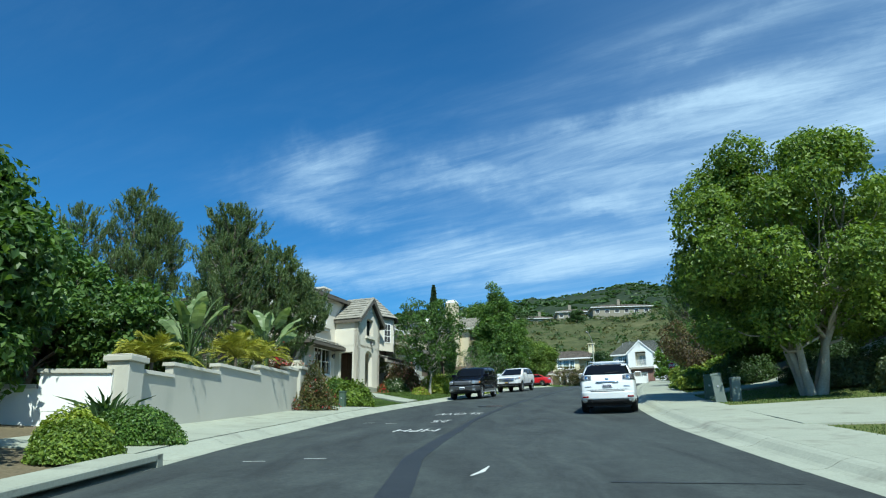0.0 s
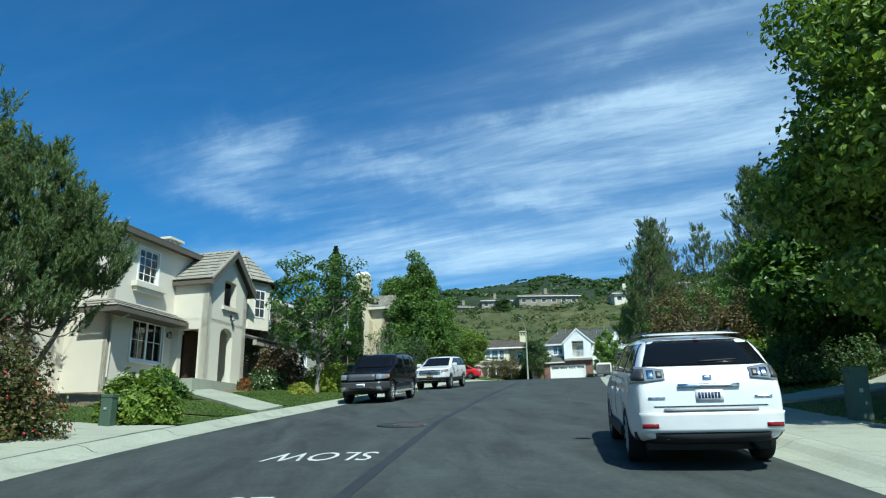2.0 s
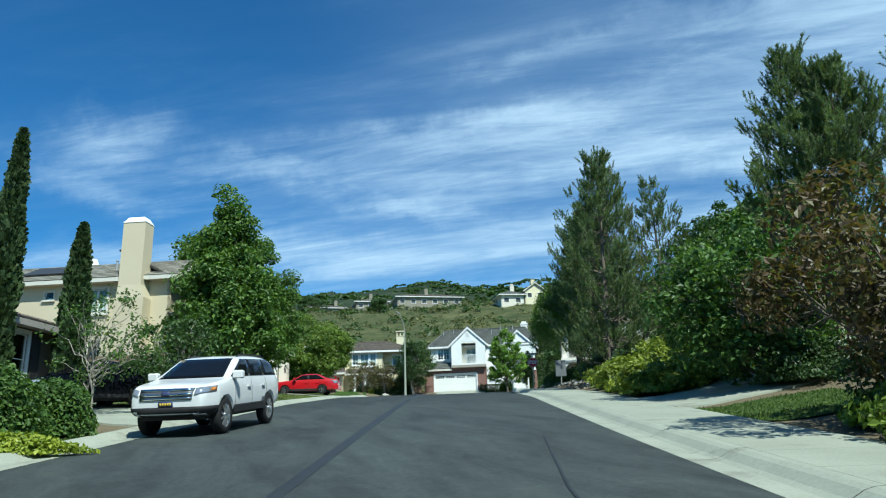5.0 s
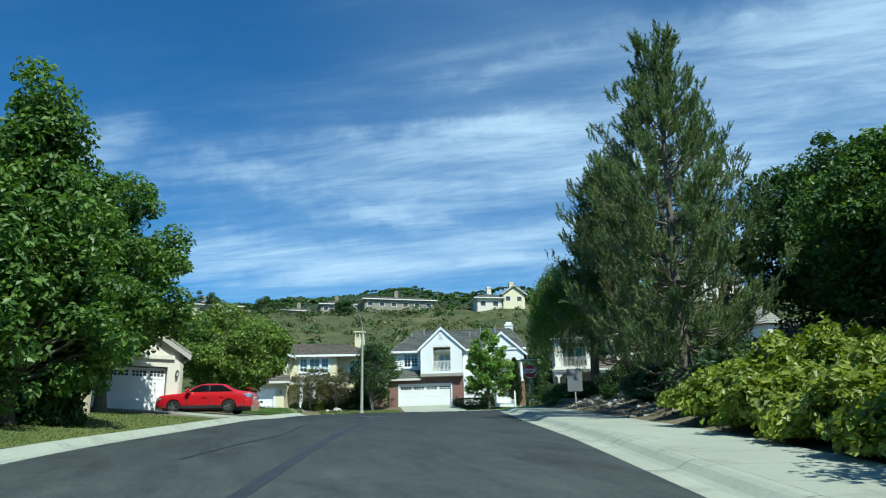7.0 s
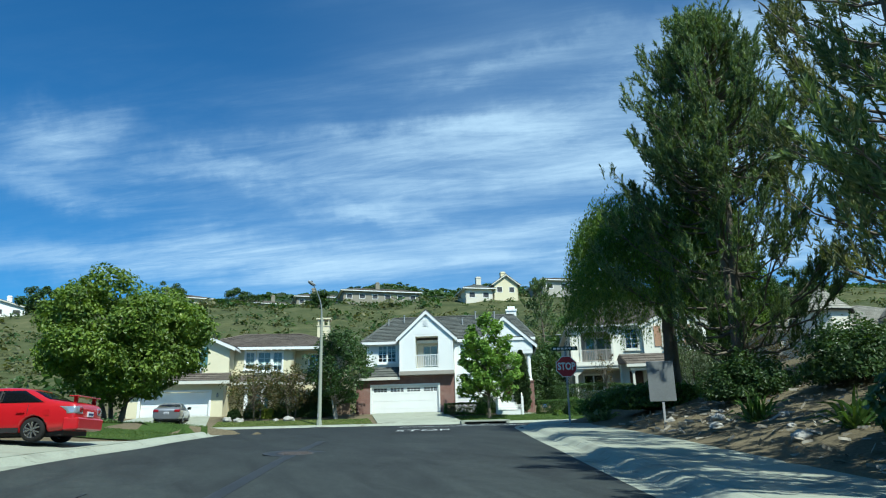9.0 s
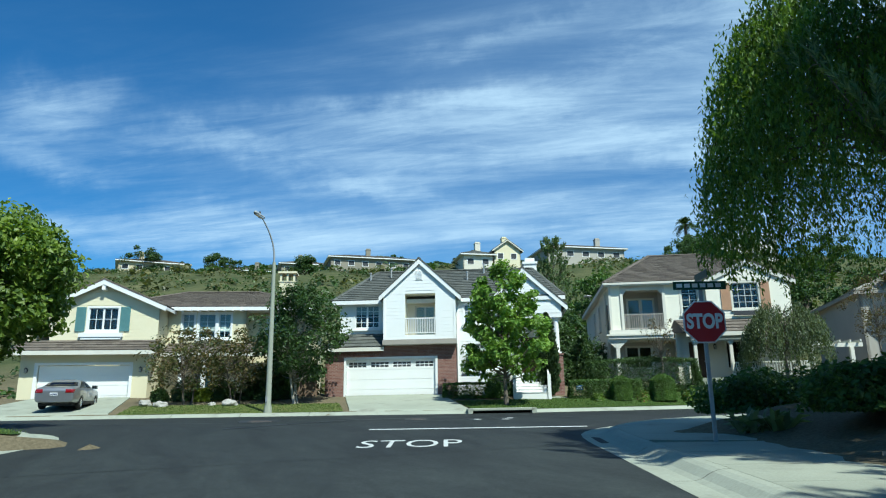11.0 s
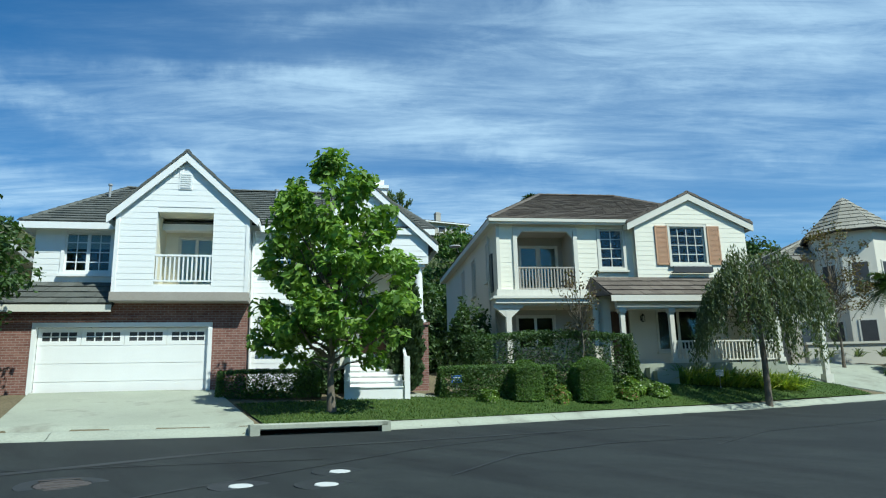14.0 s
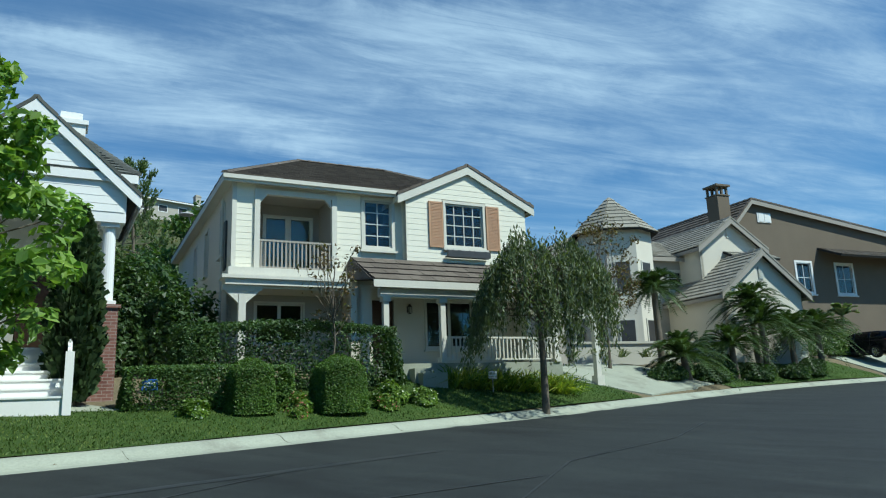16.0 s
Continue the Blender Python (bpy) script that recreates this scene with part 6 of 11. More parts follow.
    part("pedestal", [box(11.2, 11.75, 0.42, 0.95, -0.4, 2.2), box(11.15, 11.8, 0.37, 1.0, 2.2, 2.28)], BRICK, h, "brick pier under the porch column")
    column(h, 11.48, 0.69, 2.28, 4.25, 0.16, TRIM_WHITE)
    column(h, 8.85, 0.69, 1.26, 4.25, 0.14, TRIM_WHITE)
    # stair
    st = part("stair", box(9.05, 10.75, -0.2, 0.55, -0.4, 0.02), TRIM_CREAM, h)
    n = 7
    for k in range(n):
        z1 = 1.26 * (k + 1) / n
        y = -1.55 + 0.30 * k
        part("step", [box(9.1, 10.7, y, y + 0.33, -0.3, z1 - 0.04), box(9.07, 10.73, y - 0.03, y + 0.33, z1 - 0.04, z1)], TRIM_WHITE, st)
    for x in (9.02, 10.78):
        rail = part("stair_rail", [hexa([(x - 0.04, -1.5, 0.86), (x + 0.04, -1.5, 0.86), (x + 0.04, 0.55, 2.08), (x - 0.04, 0.55, 2.08)], [(x - 0.04, -1.5, 0.94), (x + 0.04, -1.5, 0.94), (x + 0.04, 0.55, 2.16), (x - 0.04, 0.55, 2.16)]),
                              box(x - 0.08, x + 0.08, -1.62, -1.46, -0.2, 1.05)], TRIM_WHITE, st)
        for k in range(9):
            y = -1.3 + 0.2 * k
            zb = 0.1 + (y + 1.5) * 0.59
            part("baluster", box(x - 0.02, x + 0.02, y - 0.02, y + 0.02, zb, zb + 0.9), TRIM_WHITE, rail)
    # main roof
    hip_roof(h, -0.5, 11.6, 0.75, 9.4, 5.45, 8.0, ROOF_SLATE, 0.4, ridge_a=(0.9, 10.6))
    wall(h, (0, 9.4), "front", -1.15, 11.6, -0.4, 5.4, WALL_WHITE)
    chimney(h, 10.1, 10.9, 5.2, 5.9, 6.6, 8.35, WALL_WHITE, "box")
    for x, y, z in ((0.7, 3.6, 7.25), (1.9, 4.0, 7.6), (6.6, 3.2, 7.1), (7.6, 4.4, 7.8), (9.1, 4.2, 7.7)):
        vent_pipe(h, x, y, z)
    part("downpipe", [cyl(6.06, 0.5, 0.1, 5.4, 0.04, 0.04, 8)], TRIM_WHITE, h)
    return h


white_house()


# ---- cream house with shutters and porch ----
def cream_house():
    h = place("house", "cream two-storey house with tan shutters, balcony and railed porch", "house", 48.4, 110.55, 11.75, -26, "houses")
    Z = 11.75
    up = 5.75
    # upper front: balcony bay, window bay, gable bay
    b = (0.0, 0.35)
    bal = (-5.5, -3.2, 2.95, 5.32)
    w1 = (-2.15, -1.22, 3.9, 5.42)
    wall(h, b, "front", -6.25, -0.85, 2.75, up, STUCCO_CREAM, [bal, w1])
    siding(h, b, "front", -6.2, -0.85, 2.98, 5.7, SIDING_CREAM, [(bal[0] - 0.1, bal[1] + 0.1, 2.8, bal[3] + 0.1), (w1[0] - 0.13, w1[1] + 0.13, w1[2] - 0.2, w1[3] + 0.13)])
    part("balcony_post", [box(-5.62, -5.46, 0.26, 0.42, 2.95, 5.4), box(-3.24, -3.08, 0.26, 0.42, 2.95, 5.4), box(-5.62, -3.08, 0.27, 0.42, 5.3, 5.45)] +
         [hexa([(x, 0.29, 5.05), (x + 0.03, 0.29, 5.05), (x + 0.03, 0.39, 5.05), (x, 0.39, 5.05)], [(x, 0.29, 5.31), (x + s * 0.22, 0.29, 5.31), (x + s * 0.22, 0.39, 5.31), (x, 0.39, 5.31)]) for x, s in ((-5.46, 1), (-3.27, -1))], TRIM_CREAM, h)
    # grey in place of cream puts the recess's shade into its walls
    part("balcony", [box(-5.6, -3.1, 0.36, 1.9, 2.8, 2.95), box(-5.5, -3.2, 1.8, 1.9, 2.95, 5.4), box(-5.62, -5.5, 0.53, 1.9, 2.95, 5.4), box(-3.2, -3.08, 0.53, 1.9, 2.95, 5.4), box(-5.6, -3.1, 0.53, 1.9, 5.4, 5.5)], STUCCO_GREY, h, "recessed balcony with its shade put in as grey walls")
    for x in (-5.0, -4.2):
        window(h, (0, 1.76), "front", x, x + 0.72, 3.05, 5.0, 1, 1, TRIM_CREAM, 1, 0.06, False, 0.55, 0.0)
    railing(h, (0, 0.34), "front", -5.46, -3.24, 2.98, 3.92, TRIM_TAUPE, 0.12)
    window(h, b, "front", *w1, 2, 4, TRIM_CREAM, 1, 0.11, True)
    part("corner_board", [box(-6.27, -6.14, 0.3, 0.36, 2.98, 5.7)], TRIM_CREAM, h)
    g = (0.0, 0.0)
    w2 = (0.58, 2.02, 4.02, 5.48)
    wall(h, g, "front", -0.85, 3.75, 2.6, up, STUCCO_CREAM, [w2])
    gable(h, g, "front", -0.85, 3.75, up, 6.75, STUCCO_CREAM)
    siding(h, g, "front", -0.85, 3.75, 3.02, up, SIDING_CREAM, [(0.45, 2.15, 3.8, 5.6)], 0.185, 6.7)
    window(h, g, "front", *w2, 4, 4, TRIM_CREAM, 1, 0.08, True)
    shutter(h, g, "front", -0.04, 0.47, 3.95, 5.5, SHUTTER_TAN)
    shutter(h, g, "front", 2.13, 2.64, 3.95, 5.5, SHUTTER_TAN)
    part("window_box", [box(0.5, 2.1, -0.25, -0.05, 3.62, 3.66), box(0.5, 2.1, -0.27, -0.25, 3.62, 3.84)] + [box(0.5 + 0.2 * k, 0.515 + 0.2 * k, -0.27, -0.255, 3.64, 3.86) for k in range(9)], METAL_DARK, h, "wire window box")
    gable_roof(h, 0.0, -0.85, 3.75, up, 1.45, 6.85, 6.0, ROOF_BROWN, 0.32, 0.10, TRIM_CREAM)
    wall(h, (-0.85, 0.35), "left", 0, 0.35, 2.6, up, SIDING_CREAM)
    wall(h, (3.75, 0.0), "right", 0, 13.0, -1.2, up, STUCCO_CREAM, [(3, 4, 3.6, 5.0)])
    # balcony band and its bracketed post
    part("band", [box(-6.5, -2.9, -0.25, 0.36, 2.45, 2.62), box(-6.6, -2.9, -0.33, 0.36, 2.62, 2.72), box(-6.4, -2.9, -0.1, 0.36, 2.72, 2.98)], TRIM_CREAM, h, "moulded balcony band")
    part("post", [box(-6.1, -5.9, -0.12, 0.08, -1.1, 2.2), box(-6.55, -5.45, -0.14, 0.10, 2.3, 2.46)] +
         [hexa([(-6.0, -0.1, 1.95), (-6.0 + s * 0.12, -0.1, 1.95), (-6.0 + s * 0.12, 0.06, 1.95), (-6.0, 0.06, 1.95)], [(-6.0, -0.1, 2.31), (-6.0 + s * 0.5, -0.1, 2.31), (-6.0 + s * 0.5, 0.06, 2.31), (-6.0, 0.06, 2.31)]) for s in (-1, 1)], TRIM_CREAM, h)
    # ground floor
    l1 = (-5.35, -3.9, 0.9, 2.12)
    # grey wall: the shade below the balcony is in its colour
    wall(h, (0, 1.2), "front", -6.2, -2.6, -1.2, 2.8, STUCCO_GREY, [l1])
    window(h, (0, 1.2), "front", *l1, 1, 1, TRIM_CREAM, 2, 0.06, False)
    part("porch_ceiling", box(-6.2, -2.6, -0.1, 1.2, 2.38, 2.45), TRIM_CREAM, h)
    wall(h, (-2.6, 1.2), "left", 0, 1.3, -1.2, 2.8, STUCCO_CREAM)
    wall(h, (0, -0.1), "front", -2.78, -2.1, -1.2, 2.75, STUCCO_CREAM, name="porch_side")
    door = (-1.95, -0.95, 0.18, 2.3)
    w3 = (0.2, 1.95, 0.75, 2.3)
    wall(h, (0, 0.9), "front", -2.2, 3.75, -1.2, 2.75, STUCCO_CREAM, [door, w3])
    part("front_door", [box(-1.93, -0.97, 0.98, 1.04, 0.18, 2.28)] + [box(-1.83 + 0.46 * i, -1.49 + 0.46 * i, 0.96, 0.98, 0.35 + 0.95 * j, 1.12 + 0.95 * j) for i in range(2) for j in range(2)], DOOR_BROWN, h, "dark panelled front door")
    part("door_knob", [cyl(-1.05, 0.94, 1.15, 1.2, 0.035)], METAL_GREY, h)
    window(h, (0, 0.9), "front", *w3, 1, 1, TRIM_CREAM, 2, 0.07, True)
    part("porch_floor", [box(-2.2, 4.4, -0.75, 0.9, -1.1, 0.16), box(-1.2, -0.2, -1.15, -0.75, -1.1, 0.0), box(-1.1, -0.3, -1.5, -1.15, -1.1, -0.14)], CONCRETE, h)
    slope(h, [(-2.35, -1.0, 2.62), (4.6, -1.0, 2.62), (4.2, 0.0, 3.45), (-2.75, 0.0, 3.45)], ROOF_BROWN)
    slope(h, [(-3.0, 0.3, 2.75), (-2.35, -1.0, 2.62), (-2.45, -0.9, 2.70), (-2.75, 0.0, 3.45)], ROOF_BROWN)
    part("fascia", [box(-2.4, 4.65, -1.06, -1.02, 2.4, 2.62)], TRIM_CREAM, h)
    part("beam", [box(-2.1, 4.4, -0.78, -0.58, 2.15, 2.42)], TRIM_CREAM, h)
    for x in (-1.9, 0.0, 4.2):
        column(h, x, -0.68, 0.16, 2.15, 0.085, TRIM_CREAM, True)
    railing(h, (0, -0.68), "front", 0.1, 4.1, 0.16, 0.98, TRIM_CREAM, 0.14)
    railing(h, (4.2, -0.6), "right", 0, 1.5, 0.16, 0.98, TRIM_CREAM, 0.14)
    wall_lamp(h, -0.45, 0.9, 2.0)
    # left side
    sw = [(1.2, 1.9, 3.7, 5.2), (4.4, 5.1, 3.6, 5.1), (7.2, 7.8, 3.7, 5.1), (2.2, 2.8, 0.7, 1.9), (5.4, 6.0, 0.7, 1.9)]
    L = 13.0
    holes = [(L - b1, L - a1, c, d) for a1, b1, c, d in sw]
    wall(h, (-6.25, 0.35 + L), "left", 0, L, 2.6, up, STUCCO_CREAM, [q for q in holes if q[2] > 3])
    wall(h, (-6.22, 1.2 + L), "left", 0, L, -1.2, 2.6, STUCCO_CREAM, [q for q in holes if q[2] < 3])
    for q in holes:
        window(h, (-6.25 if q[2] > 3 else -6.22, 0.35 + L if q[2] > 3 else 1.2 + L), "left", *q, 1, 2, TRIM_CREAM, 1, 0.07, True)
    part("side_shutter", face_map([box(L - 1.1, L - 0.75, -0.06, -0.005, 3.1, 4.6)], (-6.25, 0.35 + L), "left"), METAL_DARK, h)
    part("downpipe", [cyl(-6.33, 1.6, -0.8, 5.4, 0.04, 0.04, 8)], TRIM_CREAM, h)
    wall(h, (0, 13.3), "front", -6.25, 3.75, -1.2, up, STUCCO_CREAM)
    hip_roof(h, -6.25, 3.75, 0.35, 13.3, up, 8.75, ROOF_BROWN, 0.30, ridge_a=(-2.6, 1.3), fascia=TRIM_CREAM)
    part("gutter", [box(-6.6, -1.1, -0.05, 0.04, up - 0.14, up - 0.02)], TRIM_CREAM, h)
    part("satellite_dish", [tube([(-6.6, 7.0, 5.9), (-6.7, 6.9, 6.2)], [0.02, 0.02], 6), cyl(-6.78, 6.85, 6.15, 6.2, 0.28, 0.25, 16)], METAL_GREY, h)
    return h


cream_house()


# ---- yellow house with teal shutters ----
def yellow_house():
    h = place("house", "pale yellow two-storey house with teal shutters and brown tiled roof", "house", 17.16, 122.2, 10.95, -16, "houses")
    wall(h, (0, 0), "front", -5.9, 1.0, -0.4, 2.9, STUCCO_YELLOW, [(-4.98, 0.02, -0.5, 2.24)], 0.3)
    garage_door(h, -4.95, 0.0, 0.0, 2.2, 0.15, TRIM_WHITE, 0)
    part("door_frame", [box(-5.12, -4.96, -0.03, 0.14, 0, 2.36), box(0.0, 0.16, -0.03, 0.14, 0, 2.36), box(-4.96, 0.0, -0.03, 0.14, 2.22, 2.36)], TRIM_WHITE, h)
    wall_lamp(h, 0.62, 0.0, 1.95)
    wall_lamp(h, -5.5, 0.0, 1.95)
    slope(h, [(-6.3, -0.75, 2.95), (1.6, -0.75, 2.95), (1.4, 0.5, 3.65), (-6.1, 0.5, 3.65)], ROOF_BROWN)
    part("fascia", box(-6.3, 1.6, -0.8, -0.76, 2.72, 2.95), TRIM_CREAM, h)
    u = (0.0, 0.5)
    w = (-2.72, -1.08, 4.22, 5.5)
    wall(h, u, "front", -4.75, 1.2, 3.3, 5.75, STUCCO_YELLOW, [w])
    gable(h, u, "front", -4.75, 1.2, 5.75, 7.0, STUCCO_YELLOW, mid=-1.9)
    siding(h, u, "front", -4.75, 1.2, 3.66, 5.75, SIDING_YELLOW, [(-2.85, -0.95, 4.0, 5.62)], 0.2, 6.95, mid=-1.9)
    window(h, u, "front", *w, 2, 2, TRIM_WHITE, 2, 0.1, True)
    part("window_ledge", [box(-3.1, -0.7, 0.28, 0.5, 3.82, 4.05), box(-3.0, -0.8, 0.33, 0.5, 3.68, 3.82)], TRIM_WHITE, h)
    shutter(h, u, "front", -3.4, -2.86, 4.15, 5.55, SHUTTER_TEAL)
    shutter(h, u, "front", -0.94, -0.4, 4.15, 5.55, SHUTTER_TEAL)
    gable_roof(h, 0.5, -4.75, 1.2, 5.75, -1.9, 7.1, 6.0, ROOF_BROWN, 0.45, 0.4, TRIM_WHITE)
    part("rake_bracket", [box(-2.0, -1.8, 0.1, 0.5, 6.5, 6.75)], TRIM_WHITE, h)
    wall(h, (1.2, 0.5), "right", 0, 2.0, 3.3, 5.75, STUCCO_YELLOW)
    # middle bay
    m = (0.0, 2.2)
    ws = [(2.05, 2.75, 4.1, 5.4), (3.0, 4.0, 3.95, 5.4), (4.2, 4.9, 3.95, 5.4), (6.9, 7.9, 4.1, 5.3)]
    wall(h, m, "front", 1.2, 5.8, 3.0, 5.75, STUCCO_YELLOW, ws[:3])
    for q in ws[:3]:
        window(h, m, "front", *q, 2, 3, TRIM_WHITE, 1, 0.1, True, 0.75)
    wall(h, (5.8, 2.2), "right", 0, 1.2, 3.0, 5.75, STUCCO_YELLOW)
    wall(h, (0, 3.2), "front", 5.6, 9.6, -0.4, 5.6, STUCCO_YELLOW, [ws[3], (5.9, 7.4, 1.2, 2.4)])
    window(h, (0, 3.2), "front", *ws[3], 2, 2, TRIM_WHITE, 1, 0.1, True, 0.0)
    window(h, (0, 3.2), "front", 5.9, 7.4, 1.2, 2.4, 2, 2, TRIM_WHITE, 2, 0.1, True, 0.3)
    for k in range(9):
        x = 1.5 + 0.5 * k
        part("rafter_tail", box(x, x + 0.1, 1.62, 2.2, 5.5, 5.66), TRIM_WHITE, h)
    hip_roof(h, -2.5, 9.6, 2.2, 9.5, 5.75, 7.35, ROOF_BROWN, 0.5, fascia=TRIM_WHITE)
    slope(h, [(1.3, 1.0, 2.95), (7.6, 1.0, 2.95), (7.4, 2.4, 3.7), (1.3, 2.4, 3.7)], ROOF_BROWN)
    part("fascia", box(1.3, 7.6, 0.95, 0.99, 2.74, 2.95), TRIM_CREAM, h)
    wall(h, (0, 2.4), "front", 1.0, 5.6, -0.4, 3.2, STUCCO_YELLOW, [(2.9, 3.9, 0.05, 2.2)], name="porch_wall")
    part("front_door", box(2.92, 3.88, 2.45, 2.5, 0.05, 2.18), SHUTTER_TEAL, h, "teal front door")
    wall(h, (1.0, 0.3), "right", 0, 2.2, -0.4, 3.0, STUCCO_YELLOW)
    column(h, 2.45, 1.2, 0, 2.7, 0.12, TRIM_WHITE, True)
    column(h, 3.7, 1.2, 0, 2.7, 0.12, TRIM_WHITE, True)
    wall(h, (-5.9, 9.5), "left", 0, 9.2, -0.4, 5.7, STUCCO_YELLOW)
    wall(h, (9.6, 3.2), "right", 0, 6.3, -0.4, 5.7, STUCCO_YELLOW)
    wall(h, (0, 9.5), "front", -5.9, 9.6, -0.4, 5.7, STUCCO_YELLOW)
    chimney(h, 7.3, 8.3, 4.6, 5.6, 5.0, 7.9, STUCCO_YELLOW, "posts")
    return h


yellow_house()

# ---- cream stucco house with the arched entrance tower ----
def tower_house():
    h = place("house", "cream stucco two-storey house with gabled arched entrance tower", "house", -7.8, 46.1, 5.45, 69, "houses")
    up = 6.0
    w1, w2 = (-1.30, -0.05, 4.1, 5.5), (-1.35, 0.65, 0.85, 2.45)
    wall(h, (0, 0), "front", -2.7, 7.0, -1.0, up, STUCCO_CREAM, [w1, w2, (1.3, 2.4, 0.1, 2.3)])
    window(h, (0, 0), "front", *w1, 3, 4, TRIM_WHITE, 1, 0.08, False)
    part("window_ledge", [box(-1.65, 0.3, -0.28, 0, 3.78, 4.0), box(-1.55, 0.2, -0.2, 0, 3.6, 3.78)], STUCCO_CREAM, h)
    window(h, (0, 0), "front", *w2, 2, 2, TRIM_WHITE, 2, 0.08, True)
    part("front_door", box(1.32, 2.38, 0.08, 0.13, 0.1, 2.28), DOOR_BROWN, h, "dark front door under the tower")
    # added dark panels give the arch its shade over the lit wall
    part("arch_dark_panel", [box(2.15, 3.55, -0.07, -0.01, 0.08, 2.55)] + [box(2.25 + 0.65 * i, 2.80 + 0.65 * i, -0.10, -0.07, 0.25 + 1.15 * j, 1.25 + 1.15 * j) for i in range(2) for j in range(2)], DOOR_BROWN, h, "dark panels added to shade the inside of the arch")
    wall_lamp(h, 0.95, 0.0, 2.1)
    part("porch_slab", box(-0.2, 4.6, -2.2, 0.0, -0.8, 0.08), CONCRETE, h)
    wall(h, (-2.7, 9.5), "left", 0, 9.5, -1.0, up, STUCCO_CREAM, [(5.5, 6.3, 3.8, 5.0)])
    window(h, (-2.7, 9.5), "left", 5.5, 6.3, 3.8, 5.0, 2, 2, TRIM_WHITE, 1, 0.08)
    # skirt roof over the lower window
    slope(h, [(-3.3, -0.85, 2.62), (1.15, -0.85, 2.62), (1.15, 0.0, 3.05), (-2.7, 0.0, 3.05)], ROOF_STONE)
    slope(h, [(-3.3, 1.0, 2.62), (-3.3, -0.85, 2.62), (-2.7, 0.0, 3.05), (-2.7, 1.0, 3.05)], ROOF_STONE)
    part("fascia", [box(-3.32, 1.15, -0.9, -0.86, 2.42, 2.6), box(-3.34, -3.3, -0.9, 1.0, 2.42, 2.6), box(-3.3, 1.15, -0.86, 0, 2.44, 2.48)], TRIM_DARK, h)
    part("downpipe", [tube([(-2.5, -0.75, 2.4), (-2.6, -0.1, 2.15), (-2.6, -0.05, 0.0)], [0.035, 0.035, 0.035], 8)], STUCCO_CREAM, h)
    # entrance tower
    y = -1.75
    t0, t1, mid = 1.25, 4.45, 2.9
    arch_u, arch_l = (2.45, 3.45, 3.55, 4.95), (2.3, 3.35, -0.3, 2.55)
    wall(h, (0, y), "front", t0, t1, -0.6, 4.75, STUCCO_CREAM, [arch_u, arch_l], 0.3)
    gable(h, (0, y), "front", t0, t1, 4.75, 6.15, STUCCO_CREAM, 0.3, mid=mid)
    for (a0, a1, zz, zt), r in ((arch_u, 0.32), (arch_l, 0.34)):
        sp = []
        for k in range(6):
            f0, f1 = k / 6, (k + 1) / 6
            for sgn in (0, 1):
                m = (a0 + a1) / 2
                e = a0 if sgn == 0 else a1
                xa, xb = e + (m - e) * f0, e + (m - e) * f1
                za, zb = zt - r * (1 - math.sqrt(1 - (1 - f0) ** 2)), zt - r * (1 - math.sqrt(1 - (1 - f1) ** 2))
                sp.append(hexa([(xa, y + 0.004, za), (xb, y + 0.004, zb), (xb, y + 0.29, zb), (xa, y + 0.29, za)], [(xa, y + 0.004, zt + 0.01), (xb, y + 0.004, zt + 0.01), (xb, y + 0.29, zt + 0.01), (xa, y + 0.29, zt + 0.01)]))
        part("arch_head", sp, STUCCO_CREAM, h)
    part("arch_sill", box(2.3, 3.6, y - 0.12, y + 0.3, 3.38, 3.55), STUCCO_CREAM, h)
    # dark sheet paints the shade inside the upper arch
    part("arch_window", [box(2.4, 3.5, y + 0.62, y + 0.66, 3.4, 5.0)], INTERIOR, h, "dark sheet for the shade in the arched window")
    wall(h, (t0, 0.0), "left", 0, 1.75, -0.6, 4.75, STUCCO_CREAM, [(0.35, 1.35, -0.7, 2.35)], 0.3)
    wall(h, (t1, y), "right", 0, 1.75, -0.6, 4.75, STUCCO_CREAM, [], 0.3)
    part("porch_ceiling", box(t0, t1, y, 0, 2.7, 2.85), STUCCO_CREAM, h)
    wall_lamp(h, 3.1, y, 3.1)
    gable_roof(h, y, t0, t1, 4.75, mid, 6.2, 4.6, ROOF_STONE, 0.25, 0.3, TRIM_DARK)
    part("plinth", [box(t0 - 0.03, t1 + 0.03, y - 0.03, y + 0.33, -0.6, 0.03)], STUCCO_CREAM, h)
    hip_roof(h, -2.7, 7.0, 0.0, 9.5, up, 7.4, ROOF_STONE, 0.4, fascia=TRIM_DARK)
    wall(h, (7.0, 0), "right", 0, 9.5, -1.0, up, STUCCO_CREAM)
    wall(h, (0, 9.5), "front", -2.7, 7.0, -1.0, up, STUCCO_CREAM)
    # side wing, lower
    wall(h, (-5.4, 9.5), "left", 0, 7.5, -1.0, 4.4, STUCCO_CREAM)
    wall(h, (0, 2.0), "front", -5.4, -2.7, -1.0, 4.4, STUCCO_CREAM)
    slope(h, [(-5.8, 9.8, 4.3), (-5.8, 1.6, 4.3), (-2.7, 1.6, 5.6), (-2.7, 9.8, 5.6)], ROOF_STONE)
    part("rake_board", hexa([(-5.8, 1.55, 4.08), (-2.7, 1.55, 5.38), (-2.7, 1.6, 5.38), (-5.8, 1.6, 4.08)], [(-5.8, 1.55, 4.28), (-2.7, 1.55, 5.58), (-2.7, 1.6, 5.58), (-5.8, 1.6, 4.28)]), TRIM_CREAM, h)
    chimney(h, 4.9, 5.9, 3.2, 4.0, 6.0, 7.35, STUCCO_CREAM, "posts")
